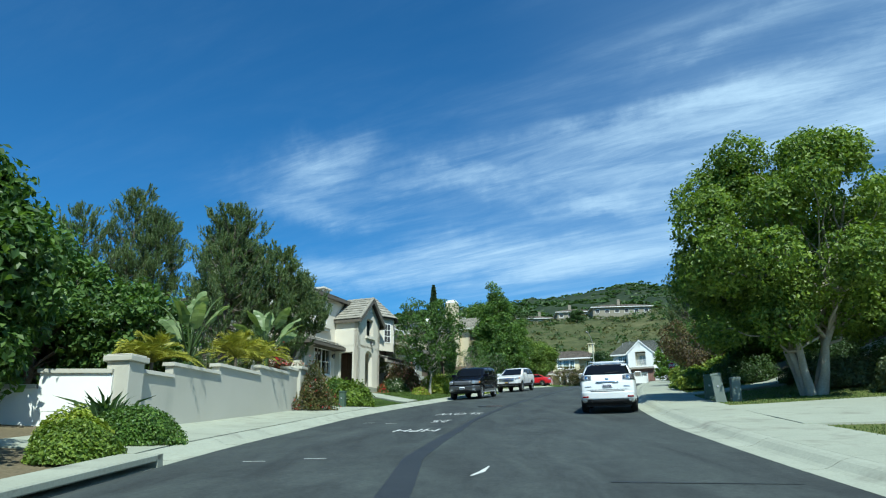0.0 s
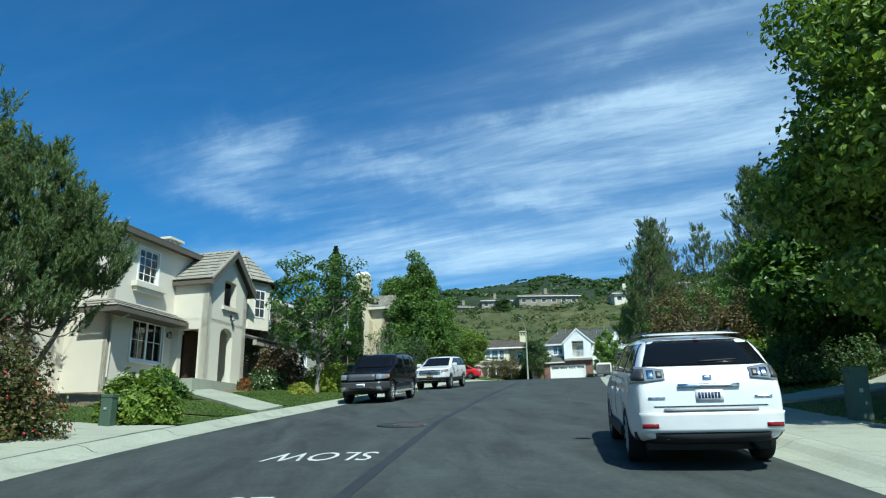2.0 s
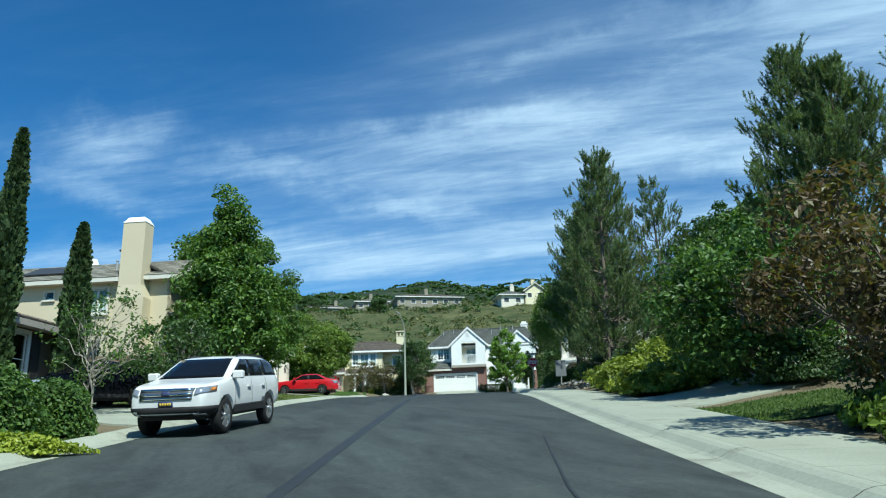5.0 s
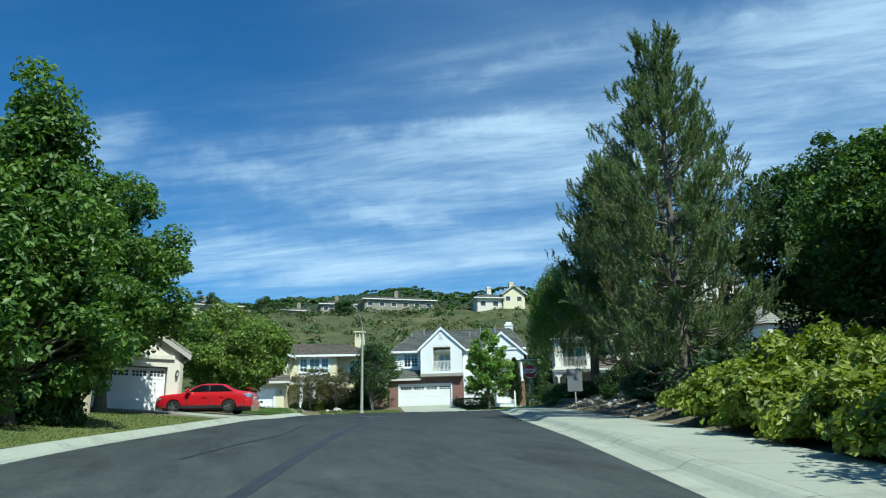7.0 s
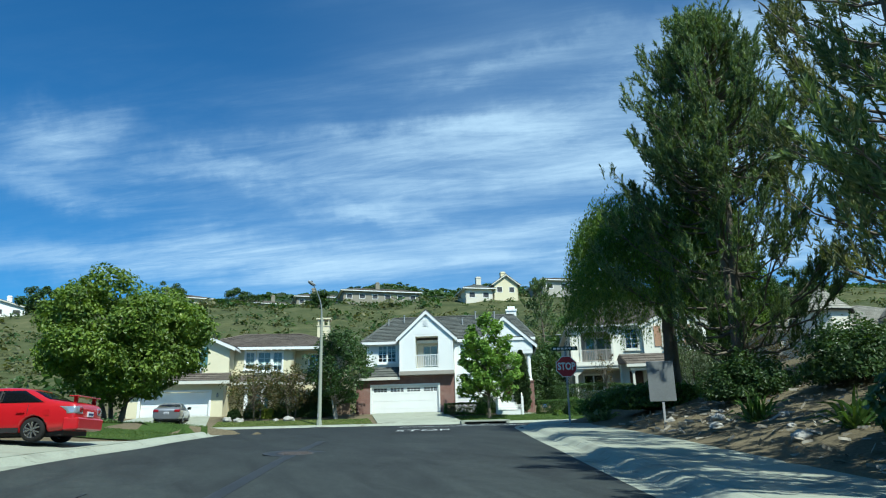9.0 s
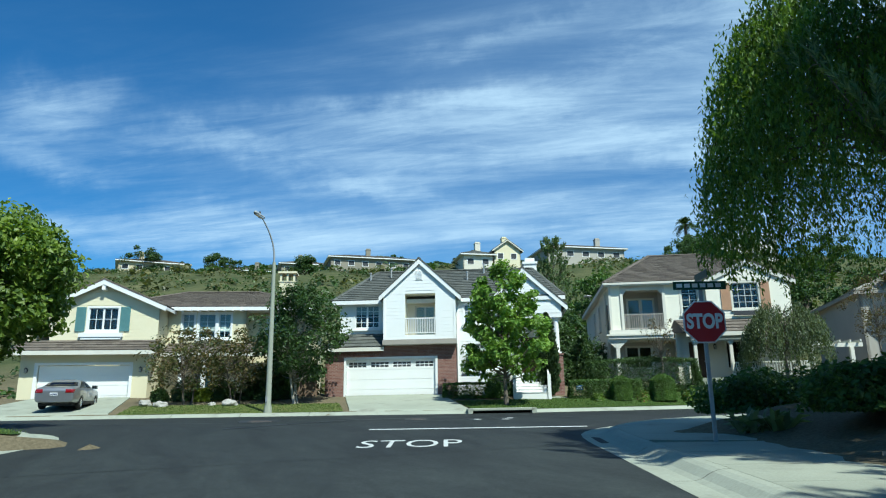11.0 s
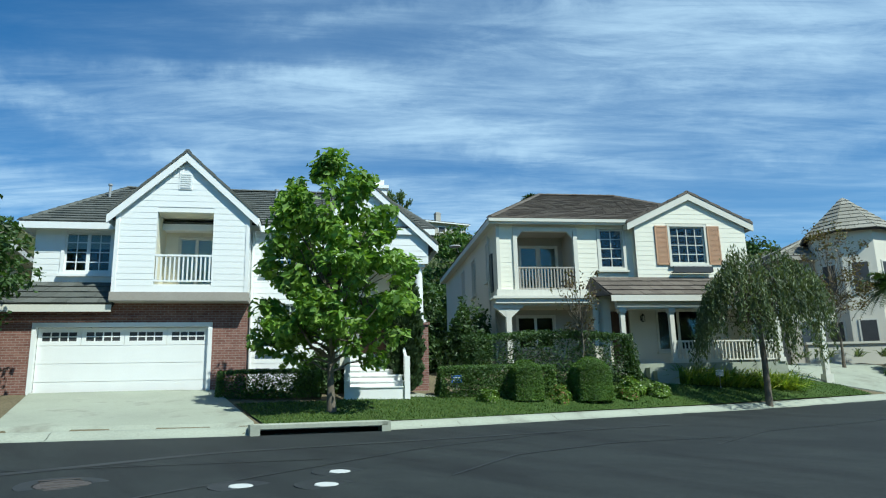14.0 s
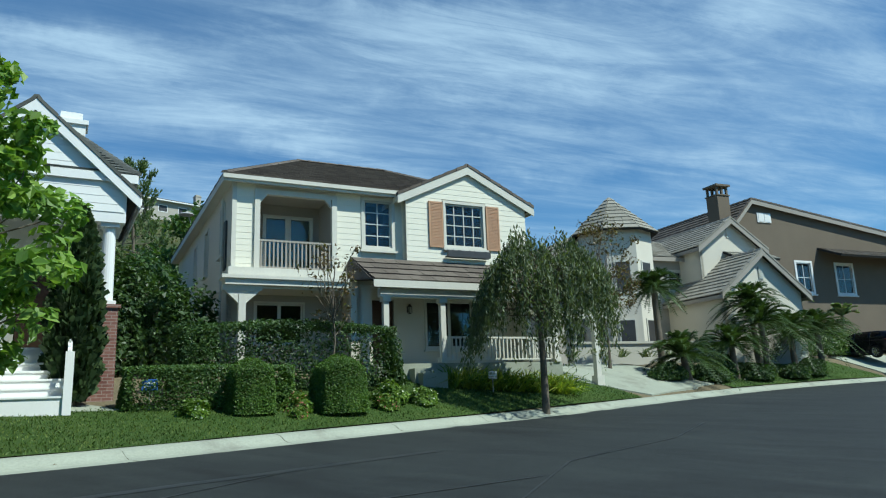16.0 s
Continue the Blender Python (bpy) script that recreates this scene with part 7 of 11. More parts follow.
    chimney(h, -3.2, -2.3, 6.5, 7.2, 5.0, 8.2, STUCCO_CREAM, "box")
    # turret roof and porch beyond the tower
    sides = 8
    c = (6.2, -0.4)
    tv = []
    for k in range(sides):
        a0, a1 = 2 * math.pi * k / sides, 2 * math.pi * (k + 1) / sides
        slope(h, [(c[0] + 1.9 * math.cos(a0), c[1] + 1.9 * math.sin(a0), 5.3), (c[0] + 1.9 * math.cos(a1), c[1] + 1.9 * math.sin(a1), 5.3), (c[0] + 0.05 * math.cos(a1), c[1] + 0.05 * math.sin(a1), 7.0), (c[0] + 0.05 * math.cos(a0), c[1] + 0.05 * math.sin(a0), 7.0)], ROOF_STONE, name="turret_roof")
        p0, p1 = np.array([c[0] + 1.6 * math.cos(a0), c[1] + 1.6 * math.sin(a0), 0]), np.array([c[0] + 1.6 * math.cos(a1), c[1] + 1.6 * math.sin(a1), 0])
        tv.append(hexa([p0 * (1, 1, 0) + (0, 0, 2.9), p1 + (0, 0, 2.9), p1 * 0.995 + (0, 0, 2.9), p0 * 0.995 + (0, 0, 2.9)], [p0 + (0, 0, 5.3), p1 + (0, 0, 5.3), p1 * 0.995 + (0, 0, 5.3), p0 * 0.995 + (0, 0, 5.3)]))
        m = (p0 + p1) / 2
        d = (p1 - p0) / np.linalg.norm(p1 - p0)
        nn = np.array([d[1], -d[0], 0])
        q0, q1 = m - d * 0.32 + nn * 0.03, m + d * 0.32 + nn * 0.03
        wn2 = part("window", [hexa([q0 + (0, 0, 3.5), q1 + (0, 0, 3.5), q1 - nn * 0.05 + (0, 0, 3.5), q0 - nn * 0.05 + (0, 0, 3.5)], [q0 + (0, 0, 4.9), q1 + (0, 0, 4.9), q1 - nn * 0.05 + (0, 0, 4.9), q0 - nn * 0.05 + (0, 0, 4.9)])], TRIM_WHITE, h)
        for i in range(2):
            for j in range(3):
                g0, g1 = q0 + d * (0.05 + 0.28 * i) + nn * 0.004, q0 + d * (0.29 + 0.28 * i) + nn * 0.004
                part("pane", [hexa([g0 + (0, 0, 3.56 + 0.44 * j), g1 + (0, 0, 3.56 + 0.44 * j), g1 - nn * 0.01 + (0, 0, 3.56 + 0.44 * j), g0 - nn * 0.01 + (0, 0, 3.56 + 0.44 * j)], [g0 + (0, 0, 3.95 + 0.44 * j), g1 + (0, 0, 3.95 + 0.44 * j), g1 - nn * 0.01 + (0, 0, 3.95 + 0.44 * j), g0 - nn * 0.01 + (0, 0, 3.95 + 0.44 * j)])], METAL_DARK, wn2)
    for q in tv:
        part("turret_side", q, STUCCO_CREAM, h)
    slope(h, [(4.5, -2.4, 2.3), (9.5, -2.4, 2.3), (9.0, -0.2, 2.95), (4.5, -0.2, 2.95)], ROOF_STONE)
    part("porch_beam", [box(4.5, 9.5, -2.35, -2.15, 2.0, 2.25)], TRIM_TAUPE, h)
    column(h, 9.2, -2.2, -0.6, 2.05, 0.10, STUCCO_CREAM, True)
    column(h, 7.2, -2.2, -0.6, 2.05, 0.10, STUCCO_CREAM, True)
    return h


tower_house()


# ---- grey-green sided house between the trees ----
def sage_house():
    h = place("house", "low grey-green lap-sided house with white window trim", "house", -3.4, 57.0, 6.6, 69, "houses")
    w = [(6.2, 7.6, 1.0, 2.7), (1.2, 2.6, 0.9, 2.3), (3.6, 5.0, 3.3, 4.6)]
    wall(h, (0, 0), "front", -1.5, 9.2, -1.2, 3.0, STUCCO_BROWN, w[:2])
    siding(h, (0, 0), "front", -1.5, 9.2, -0.5, 1.0, SIDING_SAGE, [(6.0, 7.8, 0.6, 3), (1.0, 2.8, 0.6, 3)])
    siding(h, (0, 0), "front", -1.5, 4.0, 1.0, 2.95, SIDING_SAGE, [(1.0, 2.8, 0.6, 3)])
    window(h, (0, 0), "front", *w[0], 2, 2, TRIM_WHITE, 1, 0.14, True)
    shutter(h, (0, 0), "front", 7.8, 8.25, 0.9, 2.8, METAL_DARK)
    window(h, (0, 0), "front", *w[1], 2, 2, TRIM_WHITE, 1, 0.1, True, 0.5)
    wall(h, (9.2, 0), "right", 0, 9.0, -1.2, 3.0, STUCCO_BROWN)
    wall(h, (-1.5, 9.0), "left", 0, 9.0, -1.2, 3.0, SIDING_SAGE)
    wall(h, (0, 9.0), "front", -1.5, 9.2, -1.2, 3.0, SIDING_SAGE)
    hip_roof(h, -1.5, 9.2, 0, 9.0, 3.05, 4.6, ROOF_BROWN, 0.6, fascia=TRIM_TAUPE)
    # upper storey set back
    wall(h, (0, 3.2), "front", 0.0, 6.0, 2.6, 5.4, SIDING_SAGE, [w[2]])
    window(h, (0, 3.2), "front", *w[2], 2, 2, TRIM_WHITE, 2, 0.12, True, 0.3)
    wall(h, (0.0, 8.8), "left", 0, 5.6, 2.6, 5.4, SIDING_SAGE, [(2, 3, 3.4, 4.6)])
    window(h, (0.0, 8.8), "left", 2, 3, 3.4, 4.6, 2, 2, TRIM_WHITE, 1, 0.1)
    wall(h, (6.0, 3.2), "right", 0, 5.6, 2.6, 5.4, SIDING_SAGE)
    hip_roof(h, 0, 6.0, 3.2, 8.8, 5.4, 6.7, ROOF_BROWN, 0.5, fascia=TRIM_WHITE)
    return h


sage_house()


# ---- tan house with the tall chimney ----
def tan_house():
    h = place("house", "tan stucco two-storey house with a tall plain chimney", "house", 0.9, 76.0, 8.6, -22, "houses")
    up = 5.5
    w1, w2, w3 = (-2.5, -1.45, 3.8, 5.0), (-2.3, -1.2, 1.4, 2.35), (-4.9, -4.4, 4.6, 5.0)
    wall(h, (0, 0), "front", -11.0, 2.0, -1.0, up, STUCCO_TAN, [w1, w2, w3])
    window(h, (0, 0), "front", *w1, 1, 1, TRIM_CREAM, 2, 0.12, True, 0.9)
    window(h, (0, 0), "front", *w2, 2, 2, TRIM_CREAM, 1, 0.05, False)
    window(h, (0, 0), "front", *w3, 1, 1, TRIM_CREAM, 1, 0.06, True)
    part("chimney", [box(-0.52, 0.95, -0.8, 0.0, -1.0, 4.3), hexa([(-0.52, -0.8, 4.3), (0.95, -0.8, 4.3), (0.95, 0, 4.3), (-0.52, 0, 4.3)], [(-0.48, -0.75, 5.0), (0.72, -0.75, 5.0), (0.72, 0.1, 5.0), (-0.48, 0.1, 5.0)]),
                     box(-0.48, 0.72, -0.75, 0.1, 5.0, 8.3)], STUCCO_TAN, h, "tall tan chimney stack")
    part("chimney_cap", hexa([(-0.5, -0.78, 8.3), (0.74, -0.78, 8.3), (0.74, 0.12, 8.3), (-0.5, 0.12, 8.3)], [(-0.3, -0.6, 8.62), (0.55, -0.6, 8.62), (0.55, -0.05, 8.62), (-0.3, -0.05, 8.62)]), TRIM_WHITE, h)
    part("chimney_box", box(-1.35, -0.52, -0.4, 0, -1.0, 3.2), STUCCO_TAN, h)
    # street side with its gable
    a = (1.6, 3.2, 3.4, 5.0)
    wall(h, (2.0, 0), "right", 0, 8.0, -1.0, up, STUCCO_TAN, [a, (4.6, 5.6, 3.6, 4.8)])
    part("gable", [hexa([(2.0 - 0.18, 0, up), (2.0, 0, up), (2.0, 5.2, up), (2.0 - 0.18, 5.2, up)], [(2.0 - 0.18, 2.59, 7.0), (2.0, 2.59, 7.0), (2.0, 2.61, 7.0), (2.0 - 0.18, 2.61, 7.0)])], STUCCO_TAN, h)
    # dark sheet at the back paints the recess's shade
    part("arch_window", [box(1.4, 1.45, 1.5, 3.3, 3.3, 5.1)], INTERIOR, h, "dark sheet for the shade in the arched recess")
    part("arch_trim", [box(2.0, 2.08, 1.4, 1.6, 3.3, 5.0), box(2.0, 2.08, 3.2, 3.4, 3.3, 5.0), box(2.0, 2.08, 1.4, 3.4, 5.0, 5.2), box(2.0, 2.15, 1.3, 3.5, 3.2, 3.4)], STUCCO_TAN, h)
    window(h, (2.0, 0), "right", 4.6, 5.6, 3.6, 4.8, 1, 1, TRIM_CREAM, 1, 0.1)
    part("vent", [box(2.0, 2.04, 2.4, 2.8, 6.0, 6.35)], TRIM_CREAM, h)
    slope(h, [(2.4, 0.0, up - 0.22), (2.4, 8.0, up - 0.22), (-1, 8.0, up + 1.6), (-1, 0.0, up + 1.6)], ROOF_STONE)
    slope(h, [(-11.5, -0.45, up), (2.45, -0.45, up), (2.45, 2.6, 7.05), (-8.5, 2.6, 7.05)], ROOF_STONE)
    slope(h, [(2.45, 5.6, up), (-11.5, 5.6, up), (-8.5, 2.6, 7.05), (2.45, 2.6, 7.05)], ROOF_STONE)
    slope(h, [(-11.5, 5.6, up), (-11.5, -0.45, up), (-8.5, 2.59, 7.05), (-8.5, 2.61, 7.05)], ROOF_STONE)
    part("fascia", [box(-11.5, 2.45, -0.5, -0.46, up - 0.22, up - 0.02), box(-11.5, 2.4, -0.46, 0, up - 0.2, up - 0.16)], TRIM_CREAM, h)
    for y0, z0, y1, z1 in ((-0.45, up, 2.6, 7.05), (5.6, up, 2.6, 7.05)):
        part("rake_board", hexa([(2.44, y0, z0 - 0.24), (2.48, y0, z0 - 0.24), (2.48, y1, z1 - 0.24), (2.44, y1, z1 - 0.24)], [(2.44, y0, z0 - 0.02), (2.48, y0, z0 - 0.02), (2.48, y1, z1 - 0.02), (2.44, y1, z1 - 0.02)]), TRIM_CREAM, h)
    part("solar_panel", [hexa([(-6.6, 0.35, 6.02), (-4.1, 0.35, 6.02), (-4.1, 1.75, 6.72), (-6.6, 1.75, 6.72)], [(-6.6, 0.32, 6.08), (-4.1, 0.32, 6.08), (-4.1, 1.72, 6.78), (-6.6, 1.72, 6.78)])], METAL_DARK, h, "dark solar panel on the roof")
    part("roof_dome", [cyl(-4.3, 3.0, 6.9, 7.5, 0.4, 0.18, 12)], TRIM_WHITE, h)
    vent_pipe(h, -1.8, 1.2, 6.4)
    vent_pipe(h, -5.5, 2.6, 7.1)
    # lower porch roof on the street side
    slope(h, [(4.0, -0.2, 2.6), (4.0, 6.5, 2.6), (2.0, 6.5, 3.6), (2.0, -0.2, 3.6)], ROOF_STONE)
    column(h, 3.8, 0.2, -1.0, 2.5, 0.12, STUCCO_TAN, True)
    column(h, 3.8, 6.2, -1.0, 2.5, 0.12, STUCCO_TAN, True)
    wall(h, (-11.0, 8.0), "left", 0, 8.0, -1.0, up, STUCCO_TAN)
    wall(h, (0, 8.0), "front", -11.0, 2.0, -1.0, up, STUCCO_TAN)
    return h


tan_house()


# ---- cream garage wing beside the red car ----
def garage_house():
    h = place("house", "cream stucco garage wing with white sectional door", "house", 9.0, 88.5, 9.0, 15, "houses")
    wall(h, (0, 0), "front", -6.5, 0.75, -0.8, 3.0, STUCCO_CREAM, [(-3.25, 0.02, -0.9, 2.2)], 0.35)
    garage_door(h, -3.2, 0.0, 0.0, 2.15, 0.22, TRIM_WHITE, 4)
    gable(h, (0, 0), "front", -6.5, 0.75, 3.0, 5.2, STUCCO_CREAM, 0.35)
    gable_roof(h, 0.0, -6.5, 0.75, 3.0, -2.87, 5.3, 9.0, ROOF_STONE, 0.25, 0.25, STUCCO_GREY)
    part("lintel", box(-3.5, 0.3, -0.12, 0.0, 2.55, 2.75), STUCCO_CREAM, h)
    wall(h, (0.75, 0), "right", 0, 9.0, -0.8, 3.0, STUCCO_CREAM)
    wall(h, (-6.5, 9.0), "left", 0, 9.0, -0.8, 3.0, STUCCO_CREAM)
    wall(h, (0, 9.0), "front", -6.5, 0.75, -0.8, 5.0, STUCCO_CREAM)
    wall_lamp(h, 0.45, 0.0, 1.9)
    return h


garage_house()


# ---- stepped garden wall ----
def garden_wall():
    w = place("wall_garden", "stepped pale stucco garden wall with coping and pillars", "wall", -7.9, 17.9, 1.9, 79.5, kind="structure")
    run = 11.2
    tops, zs = [0.25, 1.9, 4.5, 7.4, 9.9, run], [1.50, 1.85, 2.12, 2.40, 2.62]
    for k in range(5):
        a, b, zt = tops[k], tops[k + 1], zs[k]
        # road-facing panels greyer: the weaker light on them is in the colour
        part("wall_panel", hexa([(a, 0, -0.6 + a * 0.10), (b, 0, -0.6 + b * 0.10), (b, 0.25, -0.6 + b * 0.10), (a, 0.25, -0.6 + a * 0.1)], [(a, 0, zt), (b, 0, zt + 0.02), (b, 0.25, zt + 0.02), (a, 0.25, zt)]), STUCCO_WALL, w)
        part("coping", hexa([(a - 0.07, -0.07, zt), (b + 0.02, -0.07, zt + 0.02), (b + 0.02, 0.32, zt + 0.02), (a - 0.07, 0.32, zt)], [(a - 0.07, -0.05, zt + 0.1), (b + 0.02, -0.05, zt + 0.12), (b + 0.02, 0.30, zt + 0.12), (a - 0.07, 0.30, zt + 0.1)]), STUCCO_WALL, w)
    part("pillar", [box(-0.35, 0.28, -0.18, 0.45, -0.6, 1.72), box(-0.43, 0.36, -0.26, 0.53, 1.72, 1.86), box(-0.38, 0.31, -0.21, 0.48, 1.86, 1.90)], STUCCO_WALL, w, bevel=0.015)
    part("pillar", [box(run - 0.3, run + 0.3, -0.12, 0.42, 0.3, 2.72), box(run - 0.37, run + 0.37, -0.19, 0.49, 2.72, 2.84)], STUCCO_WALL, w, bevel=0.015)
    # return running back from the pillar, its sunlight put in as white
    ret = place("wall_return", "garden wall running back from the pillar, whitened for its sunlit face", "wall", -8.0, 17.75, 1.7, 186, kind="structure")
    part("wall_panel", [box(0.2, 1.9, 0, 0.22, -0.8, 1.62), box(1.9, 3.6, 0, 0.22, -0.8, 1.25), box(3.6, 12.0, 0, 0.22, -0.8, 0.9)], WALL_WHITE, ret)
    part("coping", [box(0.2, 1.95, -0.06, 0.28, 1.62, 1.72), box(1.95, 3.65, -0.06, 0.28, 1.25, 1.35), box(3.65, 12.0, -0.06, 0.28, 0.9, 1.0)], STUCCO_WALL, ret)


garden_wall()

# ---- grey house with turret, up the cross street ----
def turret_house():
    h = place("house", "grey stucco house with turret roof and gabled garage", "house", 66.7, 111.0, 12.1, -32, "houses")
    h.matrix_basis = h.matrix_basis @ Matrix.Scale(1.12, 4)
    up = 5.6
    # garage gable towards the street
    wall(h, (0, -2.0), "front", 3.4, 8.2, -1.0, 3.4, STUCCO_CREAM, [(4.2, 7.4, -0.5, 2.3)])
    garage_door(h, 4.25, 7.35, -0.2, 2.28, -1.9, TRIM_TAUPE, 0)
    gable(h, (0, -2.0), "front", 3.4, 8.2, 3.4, 5.2, STUCCO_CREAM)
    part("vent", [box(5.65, 5.95, -2.04, -2.0, 3.9, 4.5)] + [box(5.68, 5.92, -2.06, -2.04, 3.95 + 0.1 * k, 4.0 + 0.1 * k) for k in range(5)], TRIM_CREAM, h)
    gable_roof(h, -2.0, 3.4, 8.2, 3.4, 5.8, 5.3, 7.0, ROOF_STONE, 0.35, 0.3, TRIM_TAUPE)
    wall(h, (3.4, 5.0), "left", 0, 7.0, -1.0, 3.4, STUCCO_CREAM)
    wall(h, (8.2, -2.0), "right", 0, 7.0, -1.0, 3.4, STUCCO_CREAM)
    wall_lamp(h, 3.75, -2.0, 1.9)
    # main body
    ws = [(-1.6, -0.8, 0.5, 2.2), (0.3, 1.3, 0.3, 2.3), (-1.6, -0.8, 3.5, 4.9), (2.0, 2.8, 3.5, 4.9), (3.6, 5.2, 3.9, 4.9)]
    wall(h, (0, 2.0), "front", -3.5, 9.0, -1.0, up, STUCCO_GREY, ws)
    for q in ws:
        window(h, (0, 2.0), "front", *q, 2, 3, TRIM_CREAM, 1, 0.1, True)
    wall(h, (0, 0.4), "front", 4.4, 8.4, 3.0, 6.1, STUCCO_CREAM, [(6.6, 7.7, 4.2, 5.3)])
    window(h, (0, 0.4), "front", 6.6, 7.7, 4.2, 5.3, 2, 2, TRIM_CREAM, 1, 0.1)
    slope(h, [(5.9, -0.5, 5.3), (8.8, -0.5, 5.3), (8.8, 0.38, 5.75), (5.9, 0.38, 5.75)], ROOF_STONE)
    wall(h, (4.4, 2.0), "left", 0, 1.6, 3.0, 6.1, STUCCO_CREAM)
    wall(h, (8.4, 0.4), "right", 0, 1.6, 3.0, 6.1, STUCCO_CREAM)
    gable(h, (0, 0.4), "front", 4.4, 8.4, 6.1, 7.4, STUCCO_CREAM)
    part("vent", [box(6.25, 6.55, 0.36, 0.4, 6.5, 6.95)], TRIM_CREAM, h)
    gable_roof(h, 0.4, 4.4, 8.4, 6.1, 6.4, 7.5, 6.0, ROOF_STONE, 0.3, 0.3, TRIM_TAUPE)
    wall(h, (-3.5, 11.0), "left", 0, 9.0, -1.0, up, STUCCO_GREY)
    wall(h, (9.0, 2.0), "right", 0, 9.0, -1.0, up, STUCCO_GREY)
    wall(h, (0, 11.0), "front", -3.5, 9.0, -1.0, up, STUCCO_GREY)
    hip_roof(h, -3.5, 9.0, 2.0, 11.0, up, 7.7, ROOF_STONE, 0.4, fascia=TRIM_TAUPE)
    c = (0.1, 1.7)
    tv = []
    for k in range(8):
        a0, a1 = 2 * math.pi * k / 8, 2 * math.pi * (k + 1) / 8
        slope(h, [(c[0] + 2.3 * math.cos(a0), c[1] + 2.3 * math.sin(a0), 6.5), (c[0] + 2.3 * math.cos(a1), c[1] + 2.3 * math.sin(a1), 6.5), (c[0] + 0.04 * math.cos(a1), c[1] + 0.04 * math.sin(a1), 8.6), (c[0] + 0.04 * math.cos(a0), c[1] + 0.04 * math.sin(a0), 8.6)], ROOF_STONE, name="turret_roof")
        p0, p1 = np.array([c[0] + 1.9 * math.cos(a0), c[1] + 1.9 * math.sin(a0), 0]), np.array([c[0] + 1.9 * math.cos(a1), c[1] + 1.9 * math.sin(a1), 0])
        tv.append(hexa([p0 + (0, 0, -1), p1 + (0, 0, -1), np.array([c[0], c[1], -1]), np.array([c[0], c[1], -1])], [p0 + (0, 0, 6.55), p1 + (0, 0, 6.55), np.array([c[0], c[1], 6.55]), np.array([c[0], c[1], 6.55])]))
        m, d = (p0 + p1) / 2, (p1 - p0) / np.linalg.norm(p1 - p0)
        nn = np.array([d[1], -d[0], 0])
        if k in (4, 5, 6):
            for zb in (0.6, 3.4):
                q0, q1 = m - d * 0.42 + nn * 0.04, m + d * 0.42 + nn * 0.04
                wn2 = part("window", hexa([q0 + (0, 0, zb), q1 + (0, 0, zb), q1 - nn * 0.06 + (0, 0, zb), q0 - nn * 0.06 + (0, 0, zb)], [q0 + (0, 0, zb + 1.6), q1 + (0, 0, zb + 1.6), q1 - nn * 0.06 + (0, 0, zb + 1.6), q0 - nn * 0.06 + (0, 0, zb + 1.6)]), TRIM_CREAM, h)
                g0, g1 = q0 + d * 0.08 + nn * 0.004, q1 - d * 0.08 + nn * 0.004
                part("pane", hexa([g0 + (0, 0, zb + 0.08), g1 + (0, 0, zb + 0.08), g1 - nn * 0.01 + (0, 0, zb + 0.08), g0 - nn * 0.01 + (0, 0, zb + 0.08)], [g0 + (0, 0, zb + 1.52), g1 + (0, 0, zb + 1.52), g1 - nn * 0.01 + (0, 0, zb + 1.52), g0 - nn * 0.01 + (0, 0, zb + 1.52)]), METAL_DARK, wn2)
    for q in tv:
        part("turret_side", q, STUCCO_CREAM, h)
    part("courtyard_wall", [box(-4.6, 3.4, -1.6, -1.35, -1.0, 0.9), box(-4.7, 3.4, -1.68, -1.27, 0.9, 1.0)], STUCCO_WALL, h)
    return h


turret_house()


def brown_house():
    h = place("house", "brown stucco two-storey house with a broad gable", "house", 80.7, 107.2, 14.0, -30, "houses")
    h.matrix_basis = h.matrix_basis @ Matrix.Scale(1.12, 4)
    wall(h, (0, 0), "front", -2.6, 12.0, -3.0, 6.5, STUCCO_BROWN, [(2.2, 3.4, 2.6, 4.4), (5.6, 7.0, 2.6, 4.4)])
    gable(h, (0, 0), "front", -2.6, 12.0, 6.5, 8.0, STUCCO_BROWN, mid=-1.0)
    for a, b in ((2.2, 3.4), (5.6, 7.0)):
        window(h, (0, 0), "front", a, b, 2.6, 4.4, 2, 2, TRIM_WHITE, 1, 0.14, True)
    part("vent", [box(-0.5, 0.6, -0.05, 0.0, 6.75, 7.35)] + [box(-0.4, 0.02, -0.07, -0.05, 6.8, 7.3), box(0.08, 0.5, -0.07, -0.05, 6.8, 7.3)], TRIM_WHITE, h)
    gable_roof(h, 0, -2.6, 12.0, 6.5, -1.0, 8.1, 10.0, ROOF_BROWN, 0.4, 0.25, TRIM_TAUPE)
    slope(h, [(4.2, -1.6, 4.7), (12.6, -1.6, 4.7), (12.6, 0.0, 5.4), (4.2, 0.0, 5.4)], ROOF_BROWN)
    wall(h, (-2.6, 10.0), "left", 0, 10.0, -3.0, 6.5, STUCCO_BROWN)
    wall(h, (12.0, 0), "right", 0, 10.0, -3.0, 6.5, STUCCO_BROWN)
    wall(h, (0, 10.0), "front", -2.6, 12.0, -3.0, 6.5, STUCCO_BROWN)
    chimney(h, -3.1, -2.2, 0.3, 1.2, -3.0, 8.4, STUCCO_BROWN, "posts")
    return h


brown_house()


